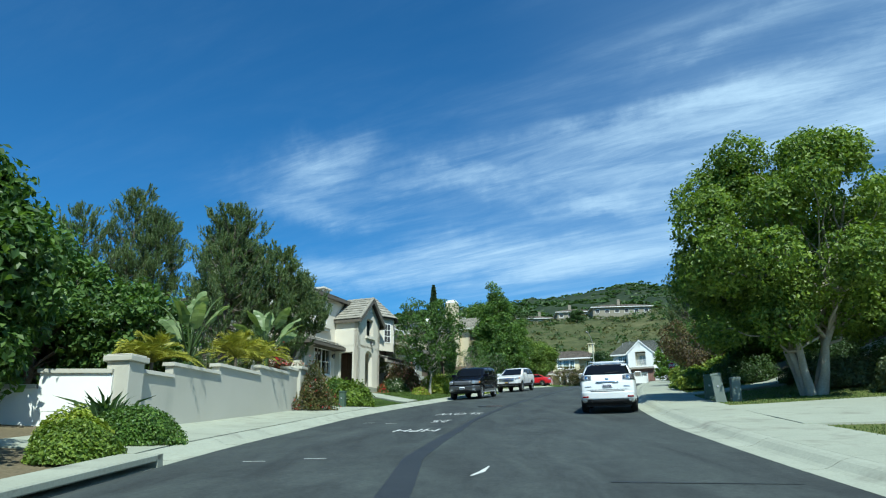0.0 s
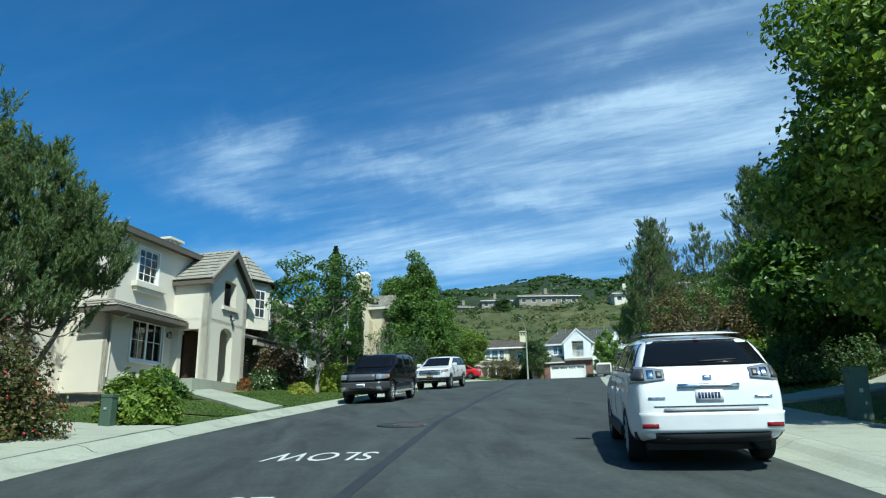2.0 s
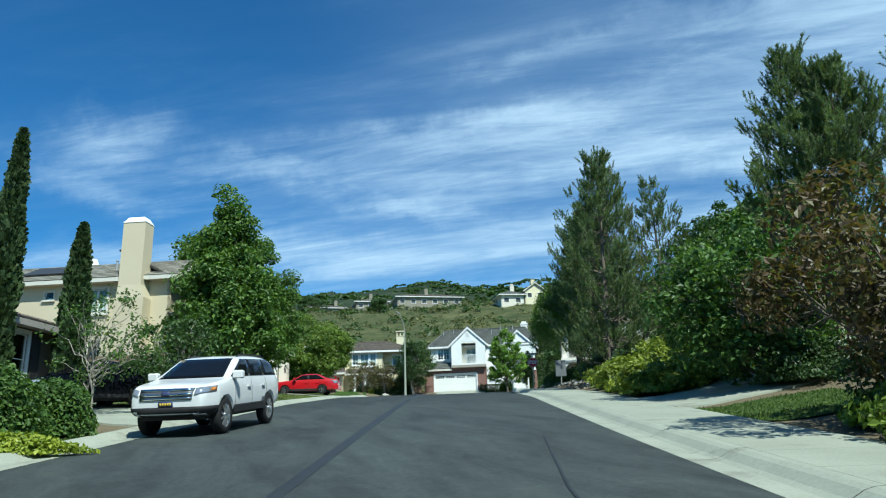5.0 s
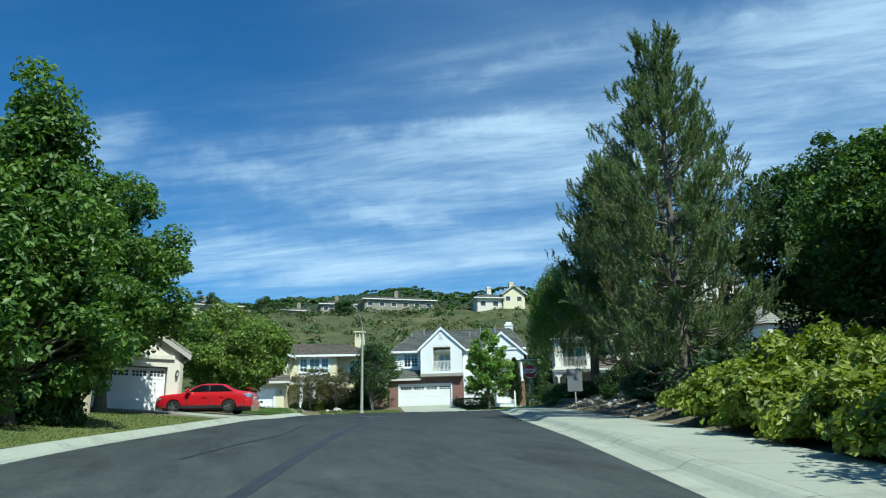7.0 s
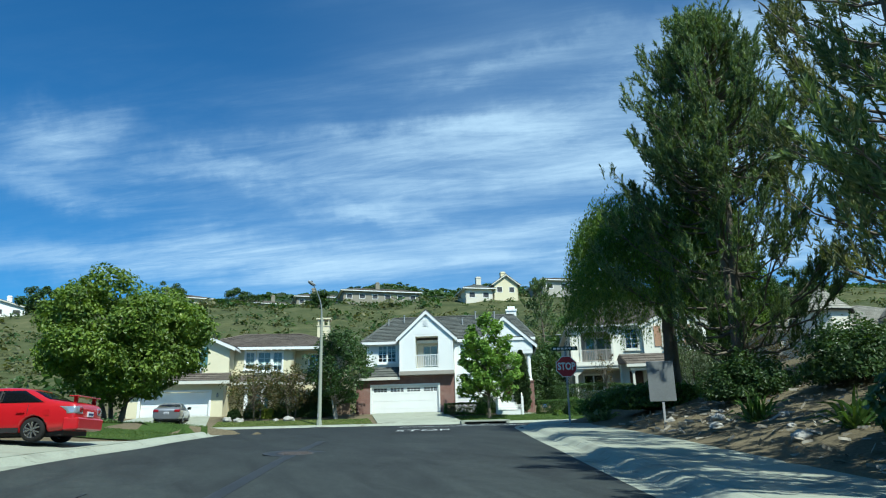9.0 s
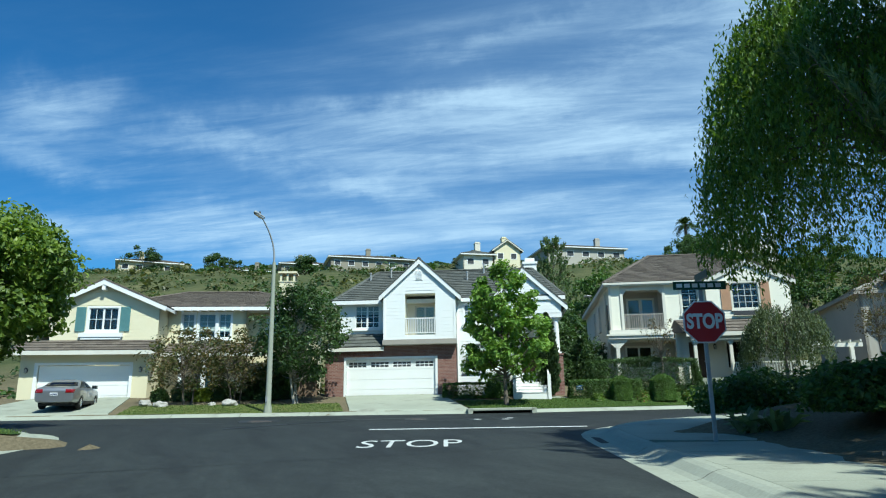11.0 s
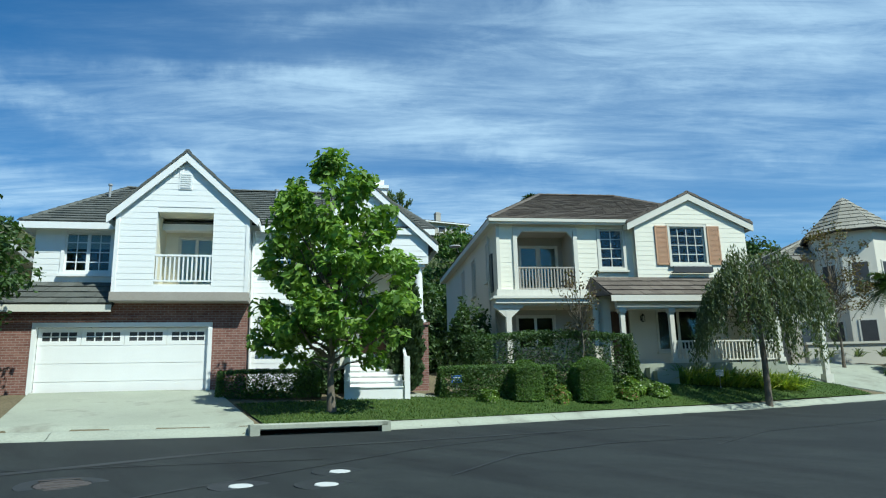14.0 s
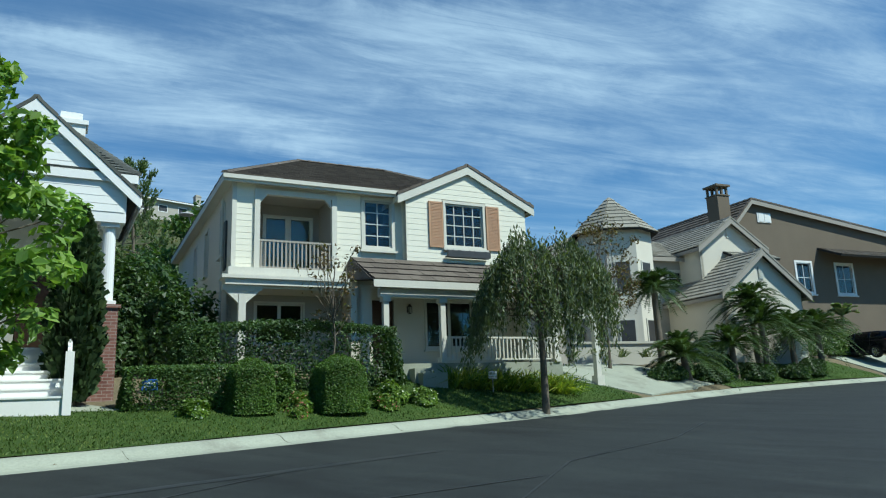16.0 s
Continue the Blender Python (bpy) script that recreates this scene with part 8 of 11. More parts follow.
def bank_house():
    h = place("house", "low grey-green house with a dark gable roof on the bank", "house", 25.2, 46.4, gz(24, 48) - 1.9, -70, "houses")
    wall(h, (0, 0), "front", -4.0, 6.0, -2.0, 2.9, SIDING_SAGE, [(0.5, 2.0, 0.9, 2.2)])
    gable(h, (0, 0), "front", -4.0, 6.0, 2.9, 5.0, SIDING_SAGE)
    window(h, (0, 0), "front", 0.5, 2.0, 0.9, 2.2, 2, 2, TRIM_CREAM, 1, 0.1)
    gable_roof(h, 0, -4.0, 6.0, 2.9, 1.0, 5.1, 9.0, ROOF_SLATE, 0.6, 0.6, TRIM_CREAM)
    wall(h, (-4.0, 9.0), "left", 0, 9.0, -2.0, 2.9, SIDING_SAGE)
    wall(h, (6.0, 0), "right", 0, 9.0, -2.0, 2.9, SIDING_SAGE)
    wall(h, (0, 9.0), "front", -4.0, 6.0, -2.0, 5.0, SIDING_SAGE)
    return h


bank_house()


# ---- houses along the terrace of the hill ----
def hill_house(x, y, w, d, storey, ang, wall_mat, roof_mat, kind, label, seed, lift=0.0):
    rng = np.random.RandomState(seed)
    z = gz(x, y) - 0.6 + lift
    h = place("hill_house", label, "house", x, y, z, ang, "houses on the hill")
    up = storey * 2.9 + 0.6
    n = max(2, int(w / 3.2))
    holes = [(-w / 2 + (k + 0.25) * w / n, -w / 2 + (k + 0.72) * w / n, 1.4 + 2.9 * s, 2.7 + 2.9 * s) for k in range(n) for s in range(storey)]
    wall(h, (0, 0), "front", -w / 2, w / 2, -1.5 - lift, up, wall_mat, holes, 0.3)
    for q in holes:
        part("window", ring(q[0] + 0.1, q[1] - 0.1, q[2] + 0.1, q[3] - 0.1, 0.1, -0.03, 0.1), TRIM_WHITE, h)
        part("pane", box(q[0] + 0.1, q[1] - 0.1, 0.08, 0.12, q[2] + 0.1, q[3] - 0.1), METAL_DARK, h)
    wall(h, (-w / 2, d), "left", 0, d, -1.5, up, wall_mat)
    wall(h, (w / 2, 0), "right", 0, d, -1.5, up, wall_mat)
    wall(h, (0, d), "front", -w / 2, w / 2, -1.5, up, wall_mat)
    if kind == "hip":
        hip_roof(h, -w / 2, w / 2, 0, d, up, up + 1.7, roof_mat, 0.7, tile=1.5, course=0.8)
    else:
        gable(h, (0, 0), "front", -w / 2, w / 2, up, up + 1.9, wall_mat)
        gable_roof(h, 0, -w / 2, w / 2, up, 0, up + 2.0, d, roof_mat, 0.5, 0.5, TRIM_CREAM, 1.5, course=0.8)
    cx = rng.uniform(-w / 4, w / 4)
    chimney(h, cx, cx + 1.1, d * 0.4, d * 0.4 + 1.0, up, up + 3.0, wall_mat)
    return h


hill_house(61.5, 240, 20, 10, 1, -4, STUCCO_HILL, ROOF_BROWN, "hip", "long low pale house on the hill terrace", 1, 0.5)
hill_house(80.6, 205, 5.6, 7, 1, -8, STUCCO_YELLOW, ROOF_BROWN, "gable", "pale yellow gabled house on the hill", 2, 0.9)
hill_house(74.6, 206, 6.2, 7, 1, -8, STUCCO_CREAM, ROOF_SLATE, "hip", "cream single-storey house on the hill", 3, 0.3)
hill_house(101, 208, 18, 10, 1, -8, STUCCO_GREY, ROOF_BROWN, "hip", "grey-beige low house with brown roof on the hill", 4, 1.6)
hill_house(49.5, 264, 13, 9, 1, -4, STUCCO_HILL, ROOF_BROWN, "hip", "grey-beige low house on the hill terrace", 5)
hill_house(34, 272, 17, 10, 1, 0, STUCCO_HILL, ROOF_BROWN, "hip", "pale low house with brown roof on the hill", 6)
hill_house(12, 262, 16, 10, 1, 4, STUCCO_TAN, ROOF_BROWN, "hip", "tan house with brown roof on the hill", 7)
hill_house(-30, 258, 15, 10, 1, 6, WALL_WHITE, ROOF_BROWN, "gable", "white gabled house on the hill terrace", 8)
hill_house(-58, 262, 18, 10, 2, 8, STUCCO_CREAM, ROOF_BROWN, "hip", "pale house with brown roof on the hill", 9)
hill_house(-12, 266, 12, 9, 1, 4, STUCCO_HILL, ROOF_BROWN, "hip", "grey-beige low house on the hill terrace", 11)
hill_house(128, 190, 14, 10, 2, -14, STUCCO_CREAM, ROOF_BROWN, "hip", "pale house with brown roof on the hill", 10)

# ---- cars ----
from mathutils.bvhtree import BVHTree

SHELL = {}


def paint_material(name, col, flake=0.0, coat=0.8, rough=0.35, spec=0.35):
    m, nt, b = material(name, col, rough, spec, flake)
    b.inputs["Coat Weight"].default_value, b.inputs["Coat Roughness"].default_value = coat, 0.04
    n = noise_node(nt, 3.0, 4)
    nt.links.new(mixed(nt, 0.5, col, ramp(nt, n, [(0.3, tuple(c * 0.9 for c in col)), (0.7, tuple(min(1, c * 1.06) for c in col))])), b.inputs["Base Color"])
    return m


PAINT_WHITE = paint_material("car_paint_white", (0.72, 0.73, 0.72))
PAINT_BLACK = paint_material("car_paint_black", (0.005, 0.006, 0.010), coat=0.0, rough=0.14, spec=0.22)
PAINT_RED = paint_material("car_paint_red", (0.44, 0.008, 0.014))
PAINT_SILVER = paint_material("car_paint_silver", (0.24, 0.25, 0.26), 0.6)
PAINT_GUN = paint_material("car_paint_gunmetal", (0.075, 0.08, 0.085), 0.4)
RUBBER = rough_surface("rubber", (0.012, 0.012, 0.012), (0.022, 0.022, 0.022), 4, 40, 0.85, 0.2, 0.003)
PLASTIC = rough_surface("black_plastic", (0.018, 0.018, 0.019), (0.03, 0.03, 0.031), 4, 40, 0.6, 0.15, 0.002)
CHROME = material("chrome", (0.75, 0.76, 0.77), 0.12, 0.5, 1.0)[0]
ALLOY = material("alloy", (0.62, 0.63, 0.64), 0.25, 0.5, 0.9)[0]
LAMP_RED = material("lamp_red", (0.20, 0.006, 0.008), 0.1, 0.6)[0]
LAMP_CLEAR = material("lamp_clear", (0.42, 0.44, 0.46), 0.06, 0.7, 0.6)[0]
LAMP_AMBER = material("lamp_amber", (0.45, 0.17, 0.03), 0.15, 0.6)[0]
METAL_GRILLE = material("grille_mesh", (0.10, 0.105, 0.115), 0.5, 0.5, 0.5)[0]
TINT_GLASS = material("tinted_car_glass", (0.006, 0.007, 0.009), 0.03, 0.25)[0]
PLATE = rough_surface("number_plate", (0.62, 0.64, 0.66), (0.70, 0.71, 0.72), 5, 30, 0.5, 0.1)
PLATE_INK = rough_surface("plate_ink", (0.03, 0.04, 0.10), (0.05, 0.06, 0.13), 5, 30, 0.5, 0.1)
PLATE_YELLOW = rough_surface("plate_yellow", (0.6, 0.42, 0.03), (0.66, 0.48, 0.05), 5, 30, 0.5, 0.1)


def loft(sections):
    """A closed skin through half sections [(y, z)...] at stations x; mirrored."""
    rings = []
    for x, half in sections:
        half = np.array(half, float)
        left = np.c_[np.full(len(half), x), half[:, 0], half[:, 1]]
        right = left[::-1].copy()
        right[:, 1] *= -1
        rings.append(np.r_[left, right])
    v = np.array(rings)
    n, k = v.shape[:2]
    i = np.arange(n * k).reshape(n, k)
    j = np.roll(i, -1, axis=1)
    faces = [tuple(r) for r in np.c_[i[:-1].ravel(), i[1:].ravel(), j[1:].ravel(), j[:-1].ravel()].tolist()]
    h = k // 2
    for row, flip in ((i[0], False), (i[-1], True)):
        for m in range(h - 1):
            q = (row[m], row[m + 1], row[k - 2 - m], row[k - 1 - m])
            faces.append(tuple(int(a) for a in (q[::-1] if flip else q)))
    return v.reshape(-1, 3), faces


def poly_mesh(name, v, faces, soft=True):
    me = bpy.data.meshes.new(name)
    me.from_pydata([tuple(p) for p in v], [], faces)
    me.polygons.foreach_set("use_smooth", np.full(len(me.polygons), soft))
    bm = bmesh.new()
    bm.from_mesh(me)
    bmesh.ops.recalc_face_normals(bm, faces=bm.faces)
    bm.to_mesh(me)
    bm.free()
    return me


def lathe(profile, y_axis=True, sides=28):
    """(radius, across) turned round the y axis."""
    p = np.array(profile, float)
    a = np.linspace(0, 2 * np.pi, sides, endpoint=False)
    v = np.stack([p[None, :, 0] * np.cos(a)[:, None], np.repeat(p[None, :, 1], sides, 0), p[None, :, 0] * np.sin(a)[:, None]], 2)
    n, k = v.shape[:2]
    i = np.arange(n * k).reshape(n, k)
    j = np.roll(i, -1, axis=0)
    f = np.c_[i[:, :-1].ravel(), i[:, 1:].ravel(), j[:, 1:].ravel(), j[:, :-1].ravel()]
    return v.reshape(-1, 3), f


def panel(top, tree, name, corners, axis, mat, label="", off=0.008, nu=9, nv=7):
    """A curved panel laid on the body: four corners, seen along the car's axis x (front +1, rear -1) or y (sides +2, -2)."""
    a, b, c, d = [np.array(q, float) for q in corners]
    v = []
    for q in np.linspace(0, 1, nv):
        for p in np.linspace(0, 1, nu):
            m = (a + (b - a) * p) * (1 - q) + (d + (c - d) * p) * q
            sg = 1 if axis > 0 else -1
            o, dr = (Vector((sg * 4.0, m[0], m[1])), Vector((-sg, 0, 0))) if abs(axis) == 1 else (Vector((m[0], sg * 2.5, m[1])), Vector((0, -sg, 0)))
            hit, nor, _, _ = tree.ray_cast(o, dr)
            if hit is None:
                hit, nor, _, _ = tree.find_nearest(o + dr * (2.0 if abs(axis) == 1 else 1.6))
            if nor.dot(dr) > 0:
                nor = -nor
            v.append(hit + nor * off)
    front = np.array([tuple(q) for q in v])
    back = front + (np.array([-0.03 if axis > 0 else 0.03, 0, 0]) if abs(axis) == 1 else np.array([0, -0.03 if axis > 0 else 0.03, 0]))
    k = np.arange(nu * nv).reshape(nv, nu)
    f = [tuple(q) for q in np.c_[k[:-1, :-1].ravel(), k[:-1, 1:].ravel(), k[1:, 1:].ravel(), k[1:, :-1].ravel()].tolist()]
    ring_ = list(k[0]) + list(k[1:, -1]) + list(k[-1, ::-1][1:]) + list(k[::-1, 0][1:-1])
    n = nu * nv
    f += [(int(p), int(q), int(q) + n, int(p) + n) for p, q in zip(ring_, ring_[1:] + ring_[:1])]
    return thing_mesh(name, poly_mesh(name, np.r_[front, back], f), mat, label, parent=top)


def car(name, label, x, y, heading, paint, spec, slope_deg=0.0, z=None, lower=None):
    """A car as one rounded shell from its side outline, with glass and lamps laid on it. spec: length, width, height, wheel radius, axles, belt, hood, screens."""
    L, W, H, R = spec["L"], spec["W"], spec["H"], spec["R"]
    top = place(name, label, "car", x, y, (float(road_level([x], [y])[0]) if z is None else z), heading, "cars", "", 0, -slope_deg)
    w = W / 2
    zb, belt = spec["sill"], spec["belt"]
    F, B = L / 2, -L / 2
    hood, deck = spec["hood"], spec["deck"]
    wx0, wx1 = spec["wind"]          # foot and head of the windscreen
    rx0, rx1 = spec["rear"]          # foot and head of the rear window
    nose, tail = spec["nose"], spec["tail"]
    roof_w = spec.get("roof_w", 0.74)
    px = [B, B + 0.05, B + 0.16, max(rx0, B + 0.2), rx1, (wx1 + rx1) / 2, wx1, wx0, F - 0.5, F - 0.16, F - 0.04, F]
    pz = [tail, tail + (deck - tail) * 0.75, deck, deck + 0.02, H - 0.06, H, H - 0.04, belt + 0.04, hood, hood - 0.04, nose + 0.04, nose]
    xs = sorted({round(q, 3) for q in [F, F - 0.04, F - 0.14, F - 0.32, F - 0.6, (F + wx0) / 2, wx0 + 0.06, wx0 - 0.06, (wx0 + wx1) / 2, wx1 + 0.08, wx1 - 0.1, (wx1 + rx1) / 2, rx1 + 0.12, rx1 - 0.06, (rx0 + rx1) / 2,
                                       max(rx0 + 0.05, B + 0.2), B + 0.16, B + 0.05, B]}, reverse=True)
    sections = []
    for q in xs:
        df, db = F - q, q - B
        end = min(1.0, 0.78 + 0.22 * min(1.0, df / 0.6) ** 0.55) * min(1.0, 0.86 + 0.14 * min(1.0, db / 0.5) ** 0.55)
        ww = w * end
        zt = float(np.interp(q, px, pz))
        low = zb + 0.08 * (1 - min(1, df / 0.5)) + 0.10 * (1 - min(1, db / 0.45))
        zs = min(belt, zt - 0.05)
        zs = max(zs, low + 0.25)
        zt = max(zt, zs + 0.04)
        k = float(np.clip((zt - zs) / max(H - belt, 0.1), 0, 1))
        rw = ww * (0.93 + (roof_w + 0.04 - 0.93) * k)
        mid = low + (zs - low) * 0.5
        sections.append((q, [(0.0, low), (ww * 0.80, low), (ww * 0.95, low + 0.06), (ww * 0.99, low + (zs - low) * 0.25), (ww, mid + 0.04), (ww * 0.99, low + (zs - low) * 0.82), (ww * 0.955, zs),
                             (ww * 0.94 + (rw - ww * 0.94) * 0.5, zs + (zt - zs) * 0.45), (rw, zs + (zt - zs) * 0.86), (rw * 0.86, zt - 0.004), (rw * 0.5, zt + 0.012), (0.0, zt + 0.02)]))
    body_me = poly_mesh("body", *loft(sections))
    body = thing_mesh("body", body_me, paint, parent=top)
    sub = body.modifiers.new("round", "SUBSURF")
    sub.levels = sub.render_levels = 2
    cut = []
    for ax in spec["axles"]:
        v, f = lathe([(0.001, -w - 0.3), (R * 1.14, -w - 0.3), (R * 1.14, -w + 0.28), (0.001, -w + 0.28)], True, 40)
        cut.append((v + (ax, 0, R), f))
        cut.append((v * (1, -1, 1) + (ax, 0, R), f[:, ::-1]))
    cut_me = poly_mesh("cutter", *(lambda a: (a[0], [tuple(r) for r in a[1].tolist()]))(joined(cut)))
    cutter = new("cutter", cut_me)
    cutter.matrix_basis = top.matrix_basis
    bo = body.modifiers.new("arches", "BOOLEAN")
    bo.object, bo.operation, bo.solver = cutter, "DIFFERENCE", "EXACT"
    bpy.context.view_layer.update()
    done = bpy.data.meshes.new_from_object(body.evaluated_get(bpy.context.evaluated_depsgraph_get()))
    body.modifiers.clear()
    body.data = done
    bpy.data.objects.remove(cutter)
    tree = BVHTree.FromPolygons([p.co.copy() for p in done.vertices], [tuple(p.vertices) for p in done.polygons])
    SHELL[top.name] = tree
    # screens and side windows
    g0, g1 = belt + 0.07, H - 0.11
    panel(top, tree, "windscreen", [(-w * 0.80, belt + 0.06), (w * 0.80, belt + 0.06), (w * roof_w * 0.86, H - 0.09), (-w * roof_w * 0.86, H - 0.09)], 1, TINT_GLASS, "dark sloping windscreen")
    rz = spec.get("rear_glass", (deck + 0.07, H - 0.12))
    panel(top, tree, "rear_window", [(w * 0.80, rz[0]), (-w * 0.80, rz[0]), (-w * roof_w * 0.94, rz[1]), (w * roof_w * 0.94, rz[1])], -1, TINT_GLASS, "dark rear window")
    fa, fb = wx0 - 0.22, wx1 - 0.10
    ra, rb = rx0 + 0.20, rx1 + 0.16
    cuts = [None, *spec.get("pillars", ()), None]
    for sg in (2, -2):
        for m in range(len(cuts) - 1):
            f0, f1 = (fa, fb) if cuts[m] is None else (cuts[m] - 0.03, cuts[m] - 0.03)
            b0, b1 = (ra, rb) if cuts[m + 1] is None else (cuts[m + 1] + 0.03, cuts[m + 1] + 0.03)
            panel(top, tree, "side_window", [(b0, g0), (f0, g0), (f1, g1), (b1, g1)], sg, TINT_GLASS, "dark side window")
        for fx in spec.get("pillars", ()):
            panel(top, tree, "pillar", [(fx - 0.035, g0), (fx + 0.035, g0), (fx + 0.035, g1), (fx - 0.035, g1)], sg, spec.get("pillar_mat", PLASTIC), "black door pillar", 0.005, 3, 5)
    # lower cladding and bumpers
    cl = lower or PLASTIC
    for sg in (1, -1):
        part("sill_trim", box(spec["axles"][1] + R * 1.1, spec["axles"][0] - R * 1.1, sg * w - 0.02, sg * w + 0.02, zb + 0.02, zb + 0.14), cl, top)
    part("underbody", box(B + 0.35, F - 0.35, -w * 0.78, w * 0.78, zb - 0.06, zb + 0.08), PLASTIC, top)
    # wheels
    tyre_p = [(R * 0.66, -0.11), (R * 0.90, -0.115), (R * 0.985, -0.085), (R, -0.03), (R, 0.03), (R * 0.985, 0.085), (R * 0.90, 0.115), (R * 0.66, 0.11)]
    for ax in spec["axles"]:
        for sg in (1, -1):
            c = np.array([ax, sg * (w - 0.125), R])
            v, f = lathe(tyre_p)
            wh = part("wheel", [(v + c, f)], RUBBER, top, "black rubber tyre", True)
            rim = []
            v, f = lathe([(R * 0.67, 0.10), (R * 0.64, 0.085), (R * 0.60, 0.03), (R * 0.60, -0.09), (R * 0.67, -0.10)])
            rim.append((v * (1, sg, 1) + c, f))
            n = spec.get("spokes", 5)
            for s in range(n):
                a = 2 * math.pi * s / n
                d, t = np.array([math.cos(a), 0, math.sin(a)]), np.array([-math.sin(a), 0, math.cos(a)])
                for br in ((-0.09, 0.0), (0.09, 0.0)) if n <= 6 else ((0, 0),):
                    i0, o0 = c + d * R * 0.10 + np.array([0, sg * 0.075, 0]), c + d * R * 0.62 + t * R * br[0] * 1.9 + np.array([0, sg * 0.085, 0])
                    h0 = t * R * 0.055
                    dy = np.array([0, sg * 0.025, 0])
                    rim.append(hexa([i0 - h0, i0 + h0, o0 + h0 * 1.2, o0 - h0 * 1.2], [i0 - h0 + dy, i0 + h0 + dy, o0 + h0 * 1.2 + dy, o0 - h0 * 1.2 + dy]))
            v, f = lathe([(0.001, 0.108), (R * 0.13, 0.108), (R * 0.16, 0.07)], sides=16)
            rim.append((v * (1, sg, 1) + c, f))
            part("rim", rim, spec.get("rim_mat", ALLOY), wh, "bright alloy rim")
            v, f = lathe([(0.001, 0.0), (R * 0.6, 0.0)], sides=20)
            part("brake_disc", [(v + c, f)], PLASTIC, wh)
    # doors: seams and handles
    for fx in spec["seams"]:
        for sg in (1, -1):
            panel(top, tree, "door_seam", [(fx - 0.007, zb + 0.14), (fx + 0.007, zb + 0.14), (fx + 0.007, belt + 0.02), (fx - 0.007, belt + 0.02)], 2 * sg, PLASTIC, "", 0.003, 2, 8)
    for fx in spec["handles"]:
        for sg in (1, -1):
            part("door_handle", box(fx - 0.1, fx + 0.1, sg * w - 0.01, sg * w + 0.035, belt - 0.19, belt - 0.155), spec.get("handle_mat", paint), top)
    for sg in (1, -1):
        mx = wx0 - 0.32
        part("mirror", [box(mx - 0.08, mx + 0.09, sg * (w * 0.93) + (0.02 if sg > 0 else -0.27), sg * (w * 0.93) + (0.27 if sg > 0 else -0.02), belt + 0.02, belt + 0.21)], spec.get("mirror_mat", paint), top, bevel=0.03)
        part("mirror_glass", [box(mx - 0.086, mx - 0.081, sg * (w * 0.93) + (0.045 if sg > 0 else -0.245), sg * (w * 0.93) + (0.245 if sg > 0 else -0.045), belt + 0.045, belt + 0.185)], CHROME, top)
    return top


def bars(parent, y0, y1, x, z, mat, n=7, h=0.07, face=1):
    """A row of plain bars in place of characters on a plate."""
    w = (y1 - y0) / n
    for k in range(n):
        part("bar", box(x if face > 0 else x - 0.006, x + 0.006 if face > 0 else x, y0 + w * (k + 0.15), y0 + w * (k + 0.85), z - h / 2, z + h / 2), mat, parent)


# white crossover seen from behind, parked by the right kerb
RX = dict(L=4.74, W=1.86, H=1.66, R=0.365, sill=0.28, belt=1.10, hood=1.02, deck=1.22, wind=(1.15, 0.2), rear=(-2.2, -1.78), nose=0.76, tail=0.62, axles=(1.42, -1.30), roof_w=0.70, pillars=(0.0, -1.0), seams=(0.78, -0.05, -1.0), handles=(0.12, -0.78), rear_glass=(1.25, 1.575))
c1 = car("suv", "white crossover SUV with dark glass, parked at the kerb", 5.95, 25.8, 75, PAINT_WHITE, dict(RX, rim_mat=METAL_GREY), 6.0)
rear = -RX["L"] / 2
T1 = SHELL[c1.name]
panel(c1, T1, "lower_bumper", [(0.84, 0.30), (-0.84, 0.30), (-0.87, 0.46), (0.87, 0.46)], -1, PLASTIC, "black lower bumper", 0.02)
panel(c1, T1, "bumper", [(0.80, 0.47), (-0.80, 0.47), (-0.82, 0.70), (0.82, 0.70)], -1, PAINT_WHITE, "", 0.035)
panel(c1, T1, "step_pad", [(0.54, 0.71), (-0.54, 0.71), (-0.54, 0.75), (0.54, 0.75)], -1, METAL_GREY, "grey step pad on the bumper", 0.038, 7, 3)
panel(c1, T1, "garnish", [(0.36, 0.985), (-0.36, 0.985), (-0.36, 1.03), (0.36, 1.03)], -1, CHROME, "chrome strip over the plate", 0.03, 7, 3)
panel(c1, T1, "tailgate_seam", [(0.66, 0.765), (-0.66, 0.765), (-0.66, 0.777), (0.66, 0.777)], -1, PLASTIC, "", 0.006, 9, 2)
panel(c1, T1, "spoiler_lip", [(0.60, 1.585), (-0.60, 1.585), (-0.58, 1.62), (0.58, 1.62)], -1, PAINT_WHITE, "", 0.07, 9, 3)
panel(c1, T1, "brake_light", [(0.03, 1.565), (-0.03, 1.565), (-0.03, 1.575), (0.03, 1.575)], -1, LAMP_RED, "", 0.03, 4, 2)
